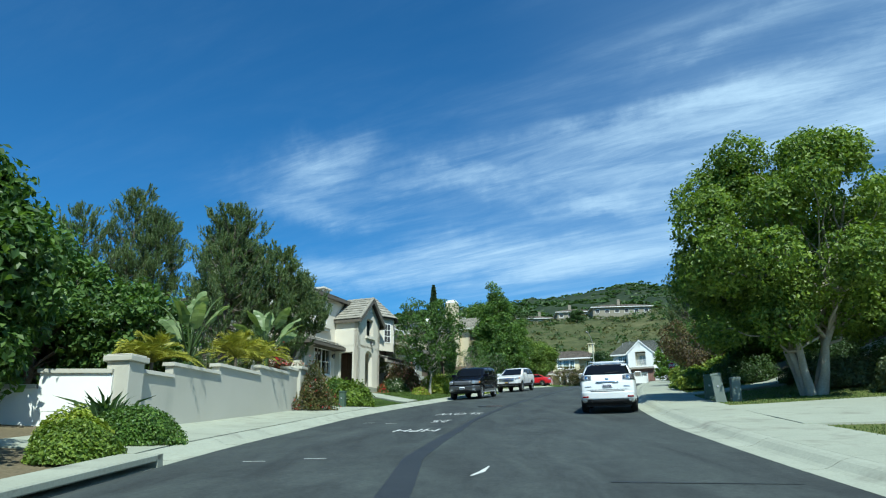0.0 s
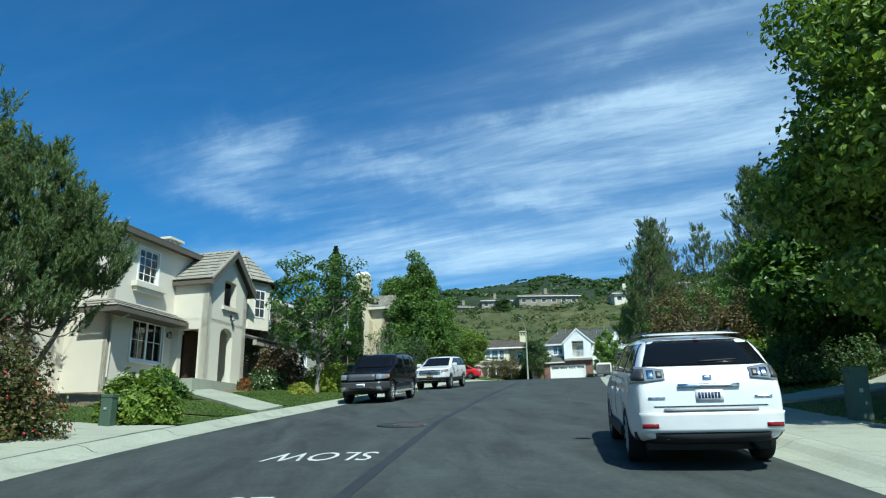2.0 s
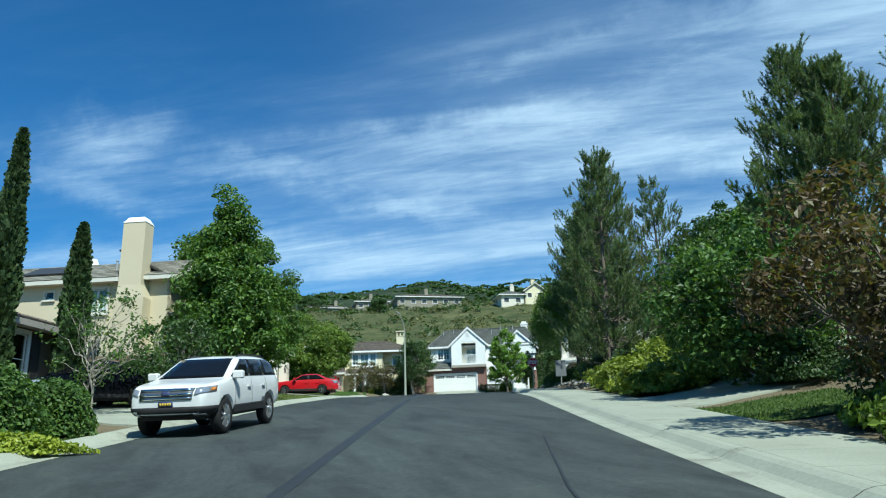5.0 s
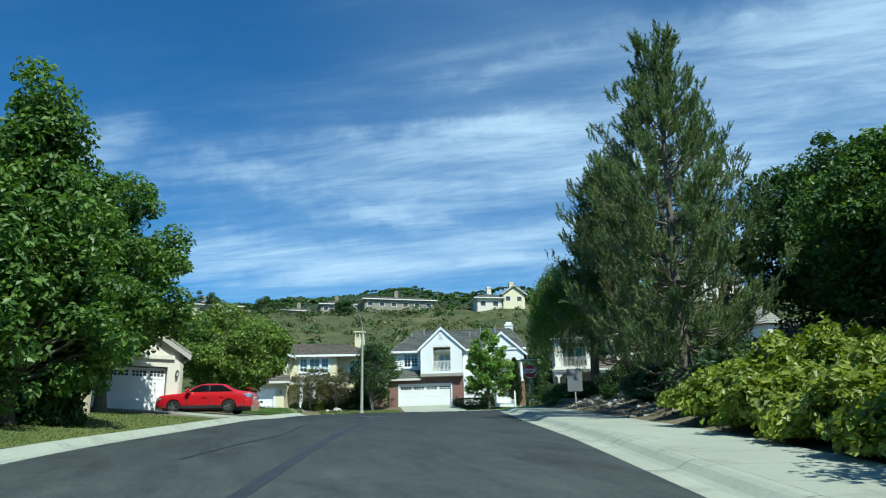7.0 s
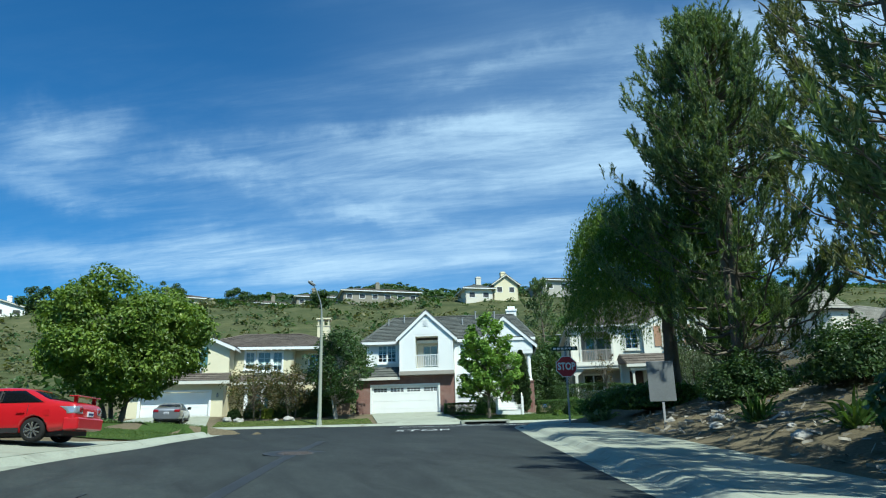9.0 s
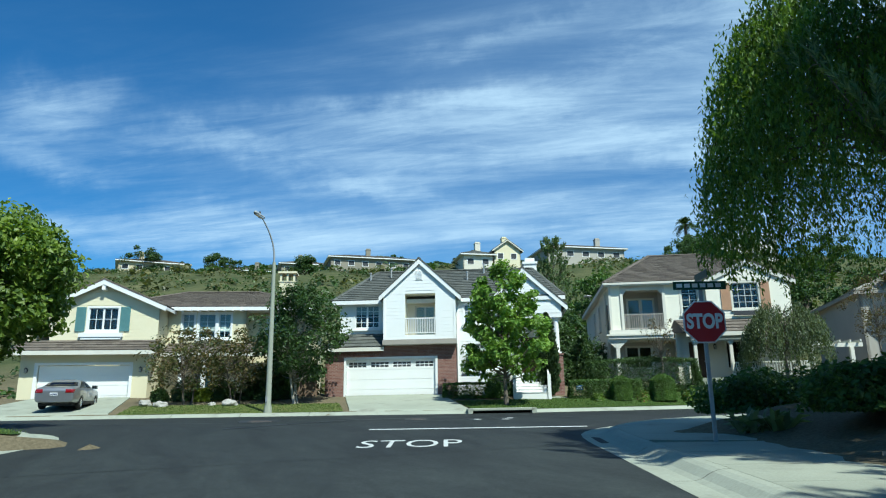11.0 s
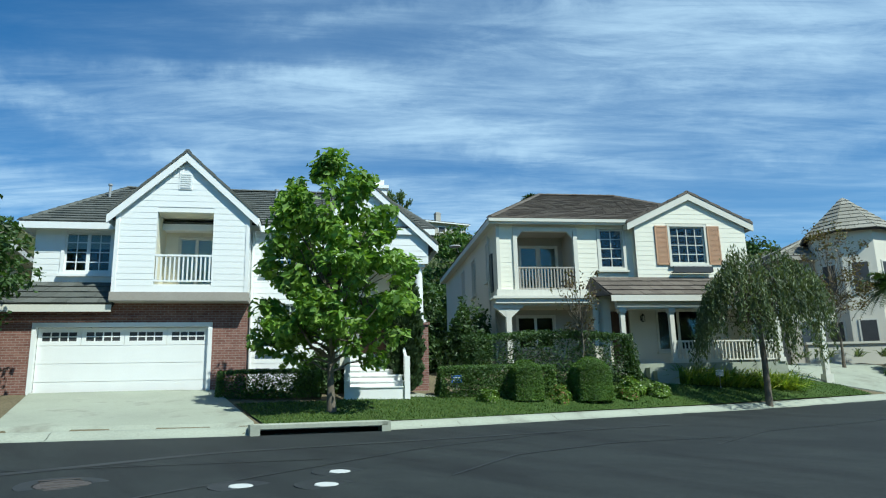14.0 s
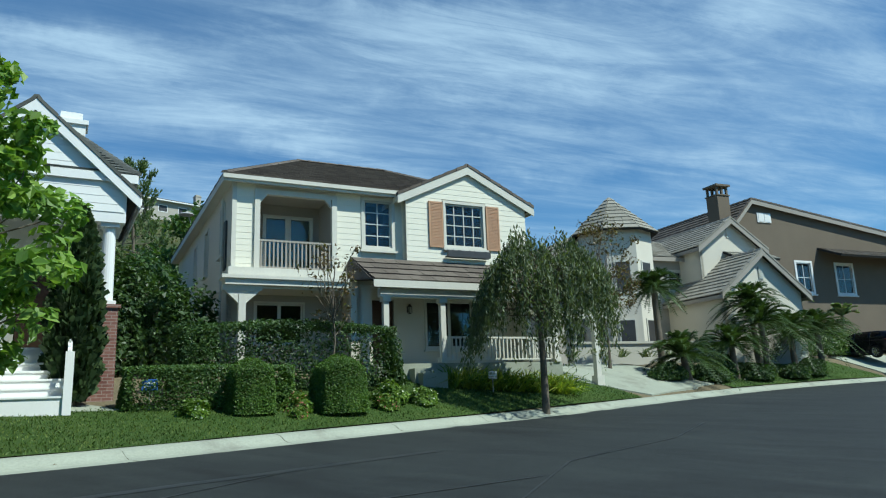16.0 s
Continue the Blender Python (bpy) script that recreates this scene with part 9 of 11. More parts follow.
for sg in (1, -1):
    ys = (0.92, 0.50) if sg > 0 else (-0.50, -0.92)
    zo = ((1.04, 1.09), (1.27, 1.21)) if sg > 0 else ((1.09, 1.04), (1.21, 1.27))
    lamp = panel(c1, T1, "tail_lamp", [(ys[0], zo[0][0]), (ys[1], zo[0][1]), (ys[1], zo[1][1]), (ys[0], zo[1][0])], -1, LAMP_CLEAR, "clear lensed tail lamp cluster", 0.016)
    for a, b, za, zb1, mat in ((0.86, 0.74, 1.08, 1.22, METAL_DARK), (0.71, 0.63, 1.10, 1.20, CHROME), (0.60, 0.53, 1.11, 1.19, METAL_DARK)):
        y0, y1 = (a, b) if sg > 0 else (-b, -a)
        panel(lamp, T1, "lamp_bowl", [(y0, za), (y1, za), (y1, zb1), (y0, zb1)], -1, mat, "", 0.022, 4, 4)
    y0, y1 = (0.80, 0.62) if sg > 0 else (-0.62, -0.80)
    panel(c1, T1, "reflector", [(y0, 0.52), (y1, 0.52), (y1, 0.57), (y0, 0.57)], -1, LAMP_RED, "dark red reflector", 0.042, 4, 3)
    y0, y1 = (0.72, 0.52) if sg > 0 else (-0.52, -0.72)
    panel(c1, T1, "emblem_bar", [(y0, 0.86), (y1, 0.86), (y1, 0.885), (y0, 0.885)], -1, CHROME, "", 0.012, 5, 2)
    part("roof_rail", [tube([(0.45, sg * 0.58, 1.64), (0.25, sg * 0.58, 1.70), (-1.25, sg * 0.56, 1.70), (-1.5, sg * 0.56, 1.645)], [0.016] * 4, 8)], METAL_DARK, c1)
pl = panel(c1, T1, "number_plate", [(0.16, 0.82), (-0.16, 0.82), (-0.16, 0.965), (0.16, 0.965)], -1, PLATE, "white number plate with plain bars", 0.012, 5, 3)
for k in range(7):
    y0 = 0.13 - 0.038 * k
    panel(pl, T1, "bar", [(y0, 0.86), (y0 - 0.028, 0.86), (y0 - 0.028, 0.93), (y0, 0.93)], -1, PLATE_INK, "", 0.016, 2, 2)
panel(c1, T1, "badge", [(0.05, 1.08), (-0.05, 1.08), (-0.05, 1.13), (0.05, 1.13)], -1, CHROME, "", 0.012, 4, 4)
panel(c1, T1, "wiper", [(0.05, 1.28), (-0.40, 1.30), (-0.40, 1.315), (0.05, 1.30)], -1, PLASTIC, "", 0.022, 6, 2)
part("exhaust", [tube([(rear + 0.3, -0.5, 0.27), (rear + 0.02, -0.5, 0.26)], [0.035, 0.035], 10)], CHROME, c1)

# black body-on-frame SUV facing the camera
EX = dict(L=5.0, W=1.92, H=1.88, R=0.41, sill=0.40, belt=1.26, hood=1.18, deck=1.30, wind=(1.08, 0.52), rear=(-2.4, -2.15), nose=1.0, tail=0.7, axles=(1.55, -1.38), roof_w=0.82, pillars=(-0.35, -1.4), seams=(0.95, -0.3, -1.2), handles=(-0.1, -1.0), spokes=8, pillar_mat=TINT_GLASS)
c2 = car("suv", "black full-size SUV with chrome wheels and silver lower bumper", 1.86, 44.65, 251, PAINT_BLACK, EX, -6.0, lower=PAINT_GUN)
fr = EX["L"] / 2
T2 = SHELL[c2.name]
panel(c2, T2, "front_bumper", [(-0.90, 0.50), (0.90, 0.50), (0.92, 0.80), (-0.92, 0.80)], 1, PAINT_GUN, "silver-grey front bumper", 0.07, 13, 7)
panel(c2, T2, "lower_valance", [(-0.88, 0.40), (0.88, 0.40), (0.88, 0.52), (-0.88, 0.52)], 1, PLASTIC, "", 0.04, 11, 3)
panel(c2, T2, "grille", [(-0.54, 0.85), (0.54, 0.85), (0.56, 1.08), (-0.56, 1.08)], 1, METAL_GRILLE, "fine silver-grey mesh grille", 0.025)
panel(c2, T2, "air_intake", [(-0.48, 0.53), (0.48, 0.53), (0.44, 0.62), (-0.44, 0.62)], 1, PLASTIC, "dark lower air intake", 0.08, 9, 3)
for sg in (1, -1):
    y0, y1 = (0.58, 0.92) if sg > 0 else (-0.92, -0.58)
    lamp = panel(c2, T2, "headlight", [(y0, 0.89), (y1, 0.90), (y1, 1.06), (y0, 1.07)], 1, LAMP_CLEAR, "large clear headlight", 0.03)
    y0, y1 = (0.895, 0.93) if sg > 0 else (-0.93, -0.895)
    panel(lamp, T2, "amber_lens", [(y0, 0.92), (y1, 0.92), (y1, 1.03), (y0, 1.03)], 1, LAMP_AMBER, "", 0.036, 3, 3)
    y0, y1 = (0.60, 0.76) if sg > 0 else (-0.76, -0.60)
    panel(c2, T2, "fog_lamp", [(y0, 0.53), (y1, 0.53), (y1, 0.62), (y0, 0.62)], 1, LAMP_CLEAR, "", 0.082, 4, 4)
    part("running_board", box(-1.0, 1.15, *sorted((sg * 0.93, sg * 1.06)), 0.36, 0.42), METAL_GREY, c2)
    part("roof_rail", [tube([(0.2, sg * 0.70, 1.80), (0.05, sg * 0.70, 1.86), (-1.8, sg * 0.70, 1.87), (-1.95, sg * 0.70, 1.80)], [0.02] * 4, 8)], PLASTIC, c2)
pl = panel(c2, T2, "number_plate", [(-0.16, 0.60), (0.16, 0.60), (0.16, 0.74), (-0.16, 0.74)], 1, PLATE, "white number plate with plain bars", 0.09, 4, 3)
for k in range(7):
    panel(pl, T2, "bar", [(-0.13 + 0.038 * k, 0.64), (-0.10 + 0.038 * k, 0.64), (-0.10 + 0.038 * k, 0.70), (-0.13 + 0.038 * k, 0.70)], 1, PLATE_INK, "", 0.094, 2, 2)
for sg in (1, -1):
    panel(c2, T2, "side_moulding", [(-0.92, 0.68), (1.1, 0.68), (1.1, 0.75), (-0.92, 0.75)], 2 * sg, PAINT_BLACK, "", 0.02, 9, 3)

# white SUV facing the camera
XP = dict(L=4.9, W=1.95, H=1.80, R=0.405, sill=0.42, belt=1.20, hood=1.16, deck=1.22, wind=(1.30, 0.30), rear=(-2.38, -1.85), nose=0.93, tail=0.66, axles=(1.48, -1.38), roof_w=0.76, pillars=(-0.15, -1.15), seams=(0.95, -0.12, -1.15), handles=(0.1, -0.9), spokes=5)
c3 = car("suv", "white SUV with chrome grille and dark lower bumper", 5.64, 56.5, 248, PAINT_WHITE, XP, -6.0)
fr = XP["L"] / 2
T3 = SHELL[c3.name]
panel(c3, T3, "lower_bumper", [(-0.92, 0.40), (0.92, 0.40), (0.95, 0.66), (-0.95, 0.66)], 1, PLASTIC, "dark lower bumper", 0.025, 13, 5)
panel(c3, T3, "grille", [(-0.58, 0.81), (0.58, 0.81), (0.62, 1.05), (-0.62, 1.05)], 1, METAL_GRILLE, "grey mesh grille", 0.012)
for zb3 in (0.82, 0.90, 0.99):
    panel(c3, T3, "grille_bar", [(-0.58, zb3), (0.58, zb3), (0.60, zb3 + 0.04), (-0.60, zb3 + 0.04)], 1, CHROME, "chrome grille bar", 0.028, 9, 3)
panel(c3, T3, "badge", [(-0.09, 0.90), (0.09, 0.90), (0.09, 0.98), (-0.09, 0.98)], 1, PLATE_INK, "", 0.036, 4, 4)
for sg in (1, -1):
    y0, y1, za, zc = (0.64, 0.97, 0.90, 0.97) if sg > 0 else (-0.97, -0.64, 0.97, 0.90)
    lamp = panel(c3, T3, "headlight", [(y0, za), (y1, zc), (y1, zc + 0.12), (y0, za + 0.14)], 1, LAMP_CLEAR, "swept-back clear headlight", 0.014)
    y0, y1 = (0.88, 0.97) if sg > 0 else (-0.97, -0.88)
    panel(lamp, T3, "amber_lens", [(y0, 0.98), (y1, 0.99), (y1, 1.06), (y0, 1.05)], 1, LAMP_AMBER, "", 0.02, 3, 3)
    y0, y1 = (0.60, 0.80) if sg > 0 else (-0.80, -0.60)
    panel(c3, T3, "fog_lamp", [(y0, 0.47), (y1, 0.47), (y1, 0.53), (y0, 0.53)], 1, LAMP_CLEAR, "", 0.032, 4, 3)
    part("roof_rail", [tube([(0.1, sg * 0.62, 1.74), (-0.1, sg * 0.62, 1.80), (-1.6, sg * 0.62, 1.80), (-1.8, sg * 0.62, 1.73)], [0.02] * 4, 8)], PLASTIC, c3)
pl = panel(c3, T3, "number_plate", [(-0.16, 0.66), (0.16, 0.66), (0.16, 0.78), (-0.16, 0.78)], 1, PLATE_INK, "dark number plate with plain yellow bars", 0.03, 4, 3)
for k in range(5):
    panel(pl, T3, "bar", [(-0.13 + 0.055 * k, 0.69), (-0.09 + 0.055 * k, 0.69), (-0.09 + 0.055 * k, 0.75), (-0.13 + 0.055 * k, 0.75)], 1, PLATE_YELLOW, "", 0.034, 2, 2)

for sg in (1, -1):
    panel(c3, T3, "side_cladding", [(XP["axles"][1] + 0.46, 0.46), (XP["axles"][0] - 0.46, 0.46), (XP["axles"][0] - 0.46, 0.62), (XP["axles"][1] + 0.46, 0.62)], 2 * sg, PLASTIC, "black side cladding", 0.02, 11, 4)

# sedans
SEDAN = dict(L=4.55, W=1.72, H=1.36, R=0.31, sill=0.22, belt=0.92, hood=0.90, deck=1.0, wind=(0.95, 0.15), rear=(-1.55, -0.85), nose=0.68, tail=0.80, axles=(1.38, -1.22), roof_w=0.70, pillars=(-0.25,), seams=(0.75, -0.28, -1.05), handles=(-0.1, -0.9))
c4 = car("sedan", "bright red sedan with a boot spoiler, parked on a driveway", 10.98, 88.45, 162, PAINT_RED, dict(SEDAN, H=1.42, wind=(0.98, 0.28), rear=(-1.62, -0.98)), 0.0, 8.97)
rear = -SEDAN["L"] / 2
part("spoiler", [box(rear + 0.05, rear + 0.30, -0.66, 0.66, 1.14, 1.17), box(rear + 0.12, rear + 0.22, 0.5, 0.56, 0.98, 1.15), box(rear + 0.12, rear + 0.22, -0.56, -0.5, 0.98, 1.15)], PAINT_RED, c4, bevel=0.01)
part("rear_bumper", hexa([(rear - 0.03, -0.72, 0.30), (rear - 0.03, 0.72, 0.30), (rear + 0.3, 0.85, 0.28), (rear + 0.3, -0.85, 0.28)], [(rear - 0.05, -0.74, 0.60), (rear - 0.05, 0.74, 0.60), (rear + 0.3, 0.86, 0.60), (rear + 0.3, -0.86, 0.60)]), PAINT_RED, c4, bevel=0.03)
pl = part("number_plate", box(rear - 0.02, rear + 0.02, -0.16, 0.16, 0.64, 0.77), PLATE, c4)
bars(pl, -0.14, 0.14, rear - 0.021, 0.70, PLATE_INK, 7, 0.06, -1)
for sg in (1, -1):
    y0, y1 = (0.80, 0.44) if sg > 0 else (-0.44, -0.80)
    lamp = panel(c4, SHELL[c4.name], "tail_lamp", [(y0, 0.70), (y1, 0.70), (y1, 0.88), (y0, 0.88)], -1, LAMP_CLEAR, "clear and red tail lamp", 0.012)
    y0, y1 = (0.60, 0.46) if sg > 0 else (-0.46, -0.60)
    panel(lamp, SHELL[c4.name], "red_lens", [(y0, 0.74), (y1, 0.74), (y1, 0.86), (y0, 0.86)], -1, LAMP_RED, "", 0.018, 4, 4)
    y0, y1 = (0.48, 0.78) if sg > 0 else (-0.78, -0.48)
    panel(c4, SHELL[c4.name], "headlight", [(y0, 0.62), (y1, 0.62), (y1, 0.74), (y0, 0.74)], 1, LAMP_CLEAR, "", 0.012)
part("fuel_door", box(-1.62, -1.46, 0.835, 0.862, 0.66, 0.80), PAINT_RED, c4)

c5 = car("sedan", "dark silver sedan parked before a garage", 14.75, 118.5, 82, PAINT_SILVER, dict(SEDAN, L=4.75, W=1.82, H=1.38), 2.0, gz(14.4, 118.3) + 0.04)
rear = -4.75 / 2
for sg in (1, -1):
    y0, y1 = (0.82, 0.48) if sg > 0 else (-0.48, -0.82)
    panel(c5, SHELL[c5.name], "tail_lamp", [(y0, 0.74), (y1, 0.74), (y1, 0.90), (y0, 0.90)], -1, LAMP_RED, "", 0.012)
pl = part("number_plate", box(rear - 0.02, rear + 0.02, -0.16, 0.16, 0.62, 0.75), PLATE, c5)
bars(pl, -0.14, 0.14, rear - 0.021, 0.68, PLATE_INK, 7, 0.06, -1)
c6 = car("sedan", "black car parked on a driveway beside the shrubs", 1.6, 62.6, 225, PAINT_BLACK, dict(SEDAN, H=1.45), -3.0, gz(1.6, 62.6) + 0.05)
for sg in (1, -1):
    y0, y1 = (0.48, 0.78) if sg > 0 else (-0.78, -0.48)
    panel(c6, SHELL[c6.name], "headlight", [(y0, 0.64), (y1, 0.64), (y1, 0.78), (y0, 0.78)], 1, LAMP_CLEAR, "", 0.012)
c7 = car("suv", "dark parked car on the upper driveway beside the hedge", 80.6, 102.4, 60, PAINT_BLACK, dict(RX, H=1.6), 0.0, gz(80.6, 102.4) + 0.06)
for sg in (1, -1):
    y0, y1 = (0.88, 0.56) if sg > 0 else (-0.56, -0.88)
    panel(c7, SHELL[c7.name], "tail_lamp", [(y0, 0.88), (y1, 0.90), (y1, 1.04), (y0, 1.06)], -1, LAMP_RED, "", 0.015)

# ---- pavements, driveways, paint and fittings of the street ----
def drape(name, rows, mat, label, category, lift=0.03, thick=0.0, kind="structure", level=None, parent=None):
    """A sheet over the ground through rows of plan points; with a skirt when thick."""
    p = np.array(rows, float)
    n, k = p.shape[:2]
    lv = level or ground_level
    z = lv(p[..., 0].ravel(), p[..., 1].ravel()) + lift
    v = np.c_[p.reshape(-1, 2), z]
    i = np.arange(n * k).reshape(n, k)
    f = np.c_[i[:-1, :-1].ravel(), i[:-1, 1:].ravel(), i[1:, 1:].ravel(), i[1:, :-1].ravel()]
    if thick:
        b = v.copy()
        b[:, 2] -= thick
        edge = list(i[0]) + list(i[1:, -1]) + list(i[-1, ::-1][1:]) + list(i[::-1, 0][1:-1])
        e = np.array(edge)
        e2 = np.roll(e, -1)
        m = len(v)
        v = np.r_[v, b]
        f = np.r_[f, np.c_[e, e + m, e2 + m, e2]]
    me = mesh_from(name, v, f)
    bm = bmesh.new()
    bm.from_mesh(me)
    bmesh.ops.recalc_face_normals(bm, faces=bm.faces)
    if sum(q.normal.z for q in bm.faces) < 0:
        bmesh.ops.reverse_faces(bm, faces=bm.faces)
    bm.to_mesh(me)
    bm.free()
    return thing_mesh(name, me, mat, label, category, kind=kind if not parent else "", parent=parent)


def kerb_top(x, y):
    return np.maximum(road_level(x, y) + 0.14, np.where(np.asarray(y) < 40, ground_level(x, y) + 0.03, 0))


def pavement(name, line, d0, d1, side, label, piece=1.5, width=None):
    """Concrete slabs behind a kerb with open joints."""
    top = tagged(new(name), label, "pavement", kind="structure")
    p = even(line, piece / 3)
    for a in range(0, len(p) - 3, 3):
        seg = p[a:a + 4].copy()
        c = seg.mean(0)
        if not (-25 < c[0] < 95 and -14 < c[1] < 130) or (name == "pavement_1" and c[1] > 90.4 and c[0] < 38):
            continue
        seg[-1] += (seg[-2] - seg[-1]) * 0.035
        cols = [offset_line(seg, side * d) for d in np.linspace(d0, d1, 4)]
        rows = np.stack(cols, 1)
        drape("slab", rows, CONCRETE, "", "", 0.004, 0.08, level=kerb_top, parent=top)
    return top


right_run = RIGHT_KERB
pavement("pavement_1", right_run, 0.81, 2.75, 1, "pale concrete pavement slabs with open joints")


def corner_slabs():
    """The broad apron round the corner, in large bays."""
    top = tagged(new("pavement_3"), "broad concrete apron round the street corner", "pavement", kind="structure")
    k = np.where((RIGHT_KERB[:, 1] > 89.9) & (RIGHT_KERB[:, 0] < 38.6) & (RIGHT_KERB[:, 1] < 97.2))[0]
    run = even(RIGHT_KERB[k[0]:k[-1] + 1], 0.4)
    out = offset_line(run, 0.81)
    f = np.linspace(0, 1, len(out))[:, None]
    a, b, c = np.array([29.2, 88.9]), np.array([32.0, 91.4]), np.array([39.6, 94.2])
    inner = (1 - f) ** 2 * a + 2 * f * (1 - f) * b + f ** 2 * c
    for m in range(0, len(out) - 4, 4):
        e = min(m + 5, len(out))
        seg_o, seg_i = out[m:e].copy(), inner[m:e].copy()
        seg_o[-1] += (seg_o[-2] - seg_o[-1]) * 0.04
        seg_i[-1] += (seg_i[-2] - seg_i[-1]) * 0.04
        drape("slab", np.stack([seg_o + (seg_i - seg_o) * q for q in np.linspace(0, 1, 6)], 1), CONCRETE, "", "", 0.006, 0.08, level=kerb_top, parent=top)


corner_slabs()
wall_run = np.array([street(s, np.interp(s, LEFT_S, LEFT_U)) for s in np.arange(31.0, 12.4, -0.5)])
pavement("pavement_2", wall_run, 0.81, 3.9, 1, "concrete apron between kerb and garden wall")


def slab_sheet(name, a, b, c, d, label, nu=6, nv=10, lift=0.05, mat=None):
    """A four-cornered sheet: a-b one edge, d-c the opposite one."""
    a, b, c, d = [np.array(q, float) for q in (a, b, c, d)]
    rows = [[(a + (b - a) * u) * (1 - v) + (d + (c - d) * u) * v for u in np.linspace(0, 1, nu)] for v in np.linspace(0, 1, nv)]
    return drape(name, rows, mat or CONCRETE, label, "driveway", lift, 0.12)


slab_sheet("driveway_1", street(17.0, 6.55), street(25.2, 6.5), street(27.5, 20), street(17.0, 20), "broad pale concrete driveway", 8, 12)
slab_sheet("path_1", street(34.0, 5.9), street(35.8, 5.9), street(38.5, 17), street(36.5, 17), "pale concrete garden path")
slab_sheet("driveway_2", street(56.5, 5.4), street(61.5, 5.4), street(64, 14), street(59, 14), "concrete driveway between the hedges")
slab_sheet("path_2", street(35.3, -7.6), street(37.7, -7.9), (-5.4, 46.6), (-6.4, 45.0), "concrete front walk to the arched entrance", lift=0.12)
slab_sheet("driveway_3", street(83.5, -9.0), street(90.5, -9.3), (9.6, 88.6), (5.9, 87.5), "concrete driveway with the red sedan", 6, 10, 0.05)
slab_sheet("driveway_4", street(56, -8.0), street(61, -8.2), (-0.5, 66.5), (-3.5, 62.5), "concrete driveway beside the hedge")
# across the junction
slab_sheet("driveway_5", (27.0, 110.5), (32.0, 108.4), (33.0, 114.9), (28.2, 117.0), "concrete driveway to the brick garage")
slab_sheet("driveway_6", (9.5, 116.6), (16.8, 114.3), (17.3, 122.1), (12.4, 123.5), "concrete driveway to the yellow house")
slab_sheet("driveway_7", (55.5, 106.3), (61.5, 105.9), (60.5, 111.5), (52.8, 110.2), "concrete driveway beside the lawn")
slab_sheet("driveway_8", (77.0, 100.9), (83.0, 98.6), (84.5, 104.6), (79.6, 106.6), "concrete driveway up the cross street")
slab_sheet("path_3", (36.6, 112.3), (38.6, 111.2), (38.4, 112.2), (37.0, 113.0), "paved landing before the stair", 3, 3)



def lawn_material(name, lo, mid, dry):
    m, nt, b = material(name, mid, 0.9, 0.15)
    n1, n2, n3 = noise_node(nt, 0.5, 5, 0.6), noise_node(nt, 60, 3, 0.7), noise_node(nt, 7, 4)
    col = ramp(nt, n1, [(0.3, lo), (0.52, mid), (0.72, dry)])
    col = mixed(nt, 0.45, col, ramp(nt, n2, [(0.3, tuple(c * 0.45 for c in lo)), (0.7, tuple(c * 1.5 for c in mid))]))
    col = mixed(nt, 0.25, col, ramp(nt, n3, [(0.35, lo), (0.65, dry)]))
    nt.links.new(col, b.inputs["Base Color"])
    bump(nt, b, n2, 0.9, 0.03)
    return m


LAWN = lawn_material("lawn_green", (0.032, 0.064, 0.014), (0.052, 0.096, 0.019), (0.09, 0.122, 0.03))
LAWN_DRY = lawn_material("lawn_dry", (0.07, 0.11, 0.025), (0.13, 0.155, 0.045), (0.22, 0.20, 0.08))


def lawn(name, rows, label, seed, mat=LAWN, blades_n=6000, length=0.07):
    ob = drape(name, rows, mat, label, "lawn", 0.035, 0.0)
    rng = np.random.RandomState(seed)
    p = np.array(rows, float)
    n, k = p.shape[:2]
    a, b = rng.uniform(0, n - 1.001, blades_n), rng.uniform(0, k - 1.001, blades_n)
    i, j, fa, fb = a.astype(int), b.astype(int), (a % 1)[:, None], (b % 1)[:, None]
    q = (p[i, j] * (1 - fa) + p[i + 1, j] * fa) * (1 - fb) + (p[i, j + 1] * (1 - fa) + p[i + 1, j + 1] * fa) * fb
    roots = np.c_[q, ground_level(q[:, 0], q[:, 1]) + 0.03]
    d = np.c_[rng.normal(size=(blades_n, 2)) * 0.45, np.ones(blades_n)]
    d /= np.linalg.norm(d, axis=1)[:, None]
    v, _, _ = blades(rng, roots, d, length, 0.022, 0.2)
    kk = np.arange(blades_n) * 5
    tagged(thing_mesh("grass", mesh_from("grass", v, np.c_[kk, kk + 1, kk + 4, kk + 3]), GRASS_BLADE, "short mown green grass blades", "grass"), kind="stuff")
    return ob


def strip_rows(s0, s1, u_a, u_b, step=0.8, k=8):
    out = []
    for s in np.arange(s0, s1 + 1e-6, step):
        ua = u_a(s) if callable(u_a) else u_a
        ub = u_b(s) if callable(u_b) else u_b
        out.append([street(s, ua + (ub - ua) * t) for t in np.linspace(0, 1, k)])
    return out


def left_edge(s):
    return np.interp(s, LEFT_S, LEFT_U) - 0.8


def right_edge(s):
    return np.interp(s, RIGHT_S, RIGHT_U) + 2.75


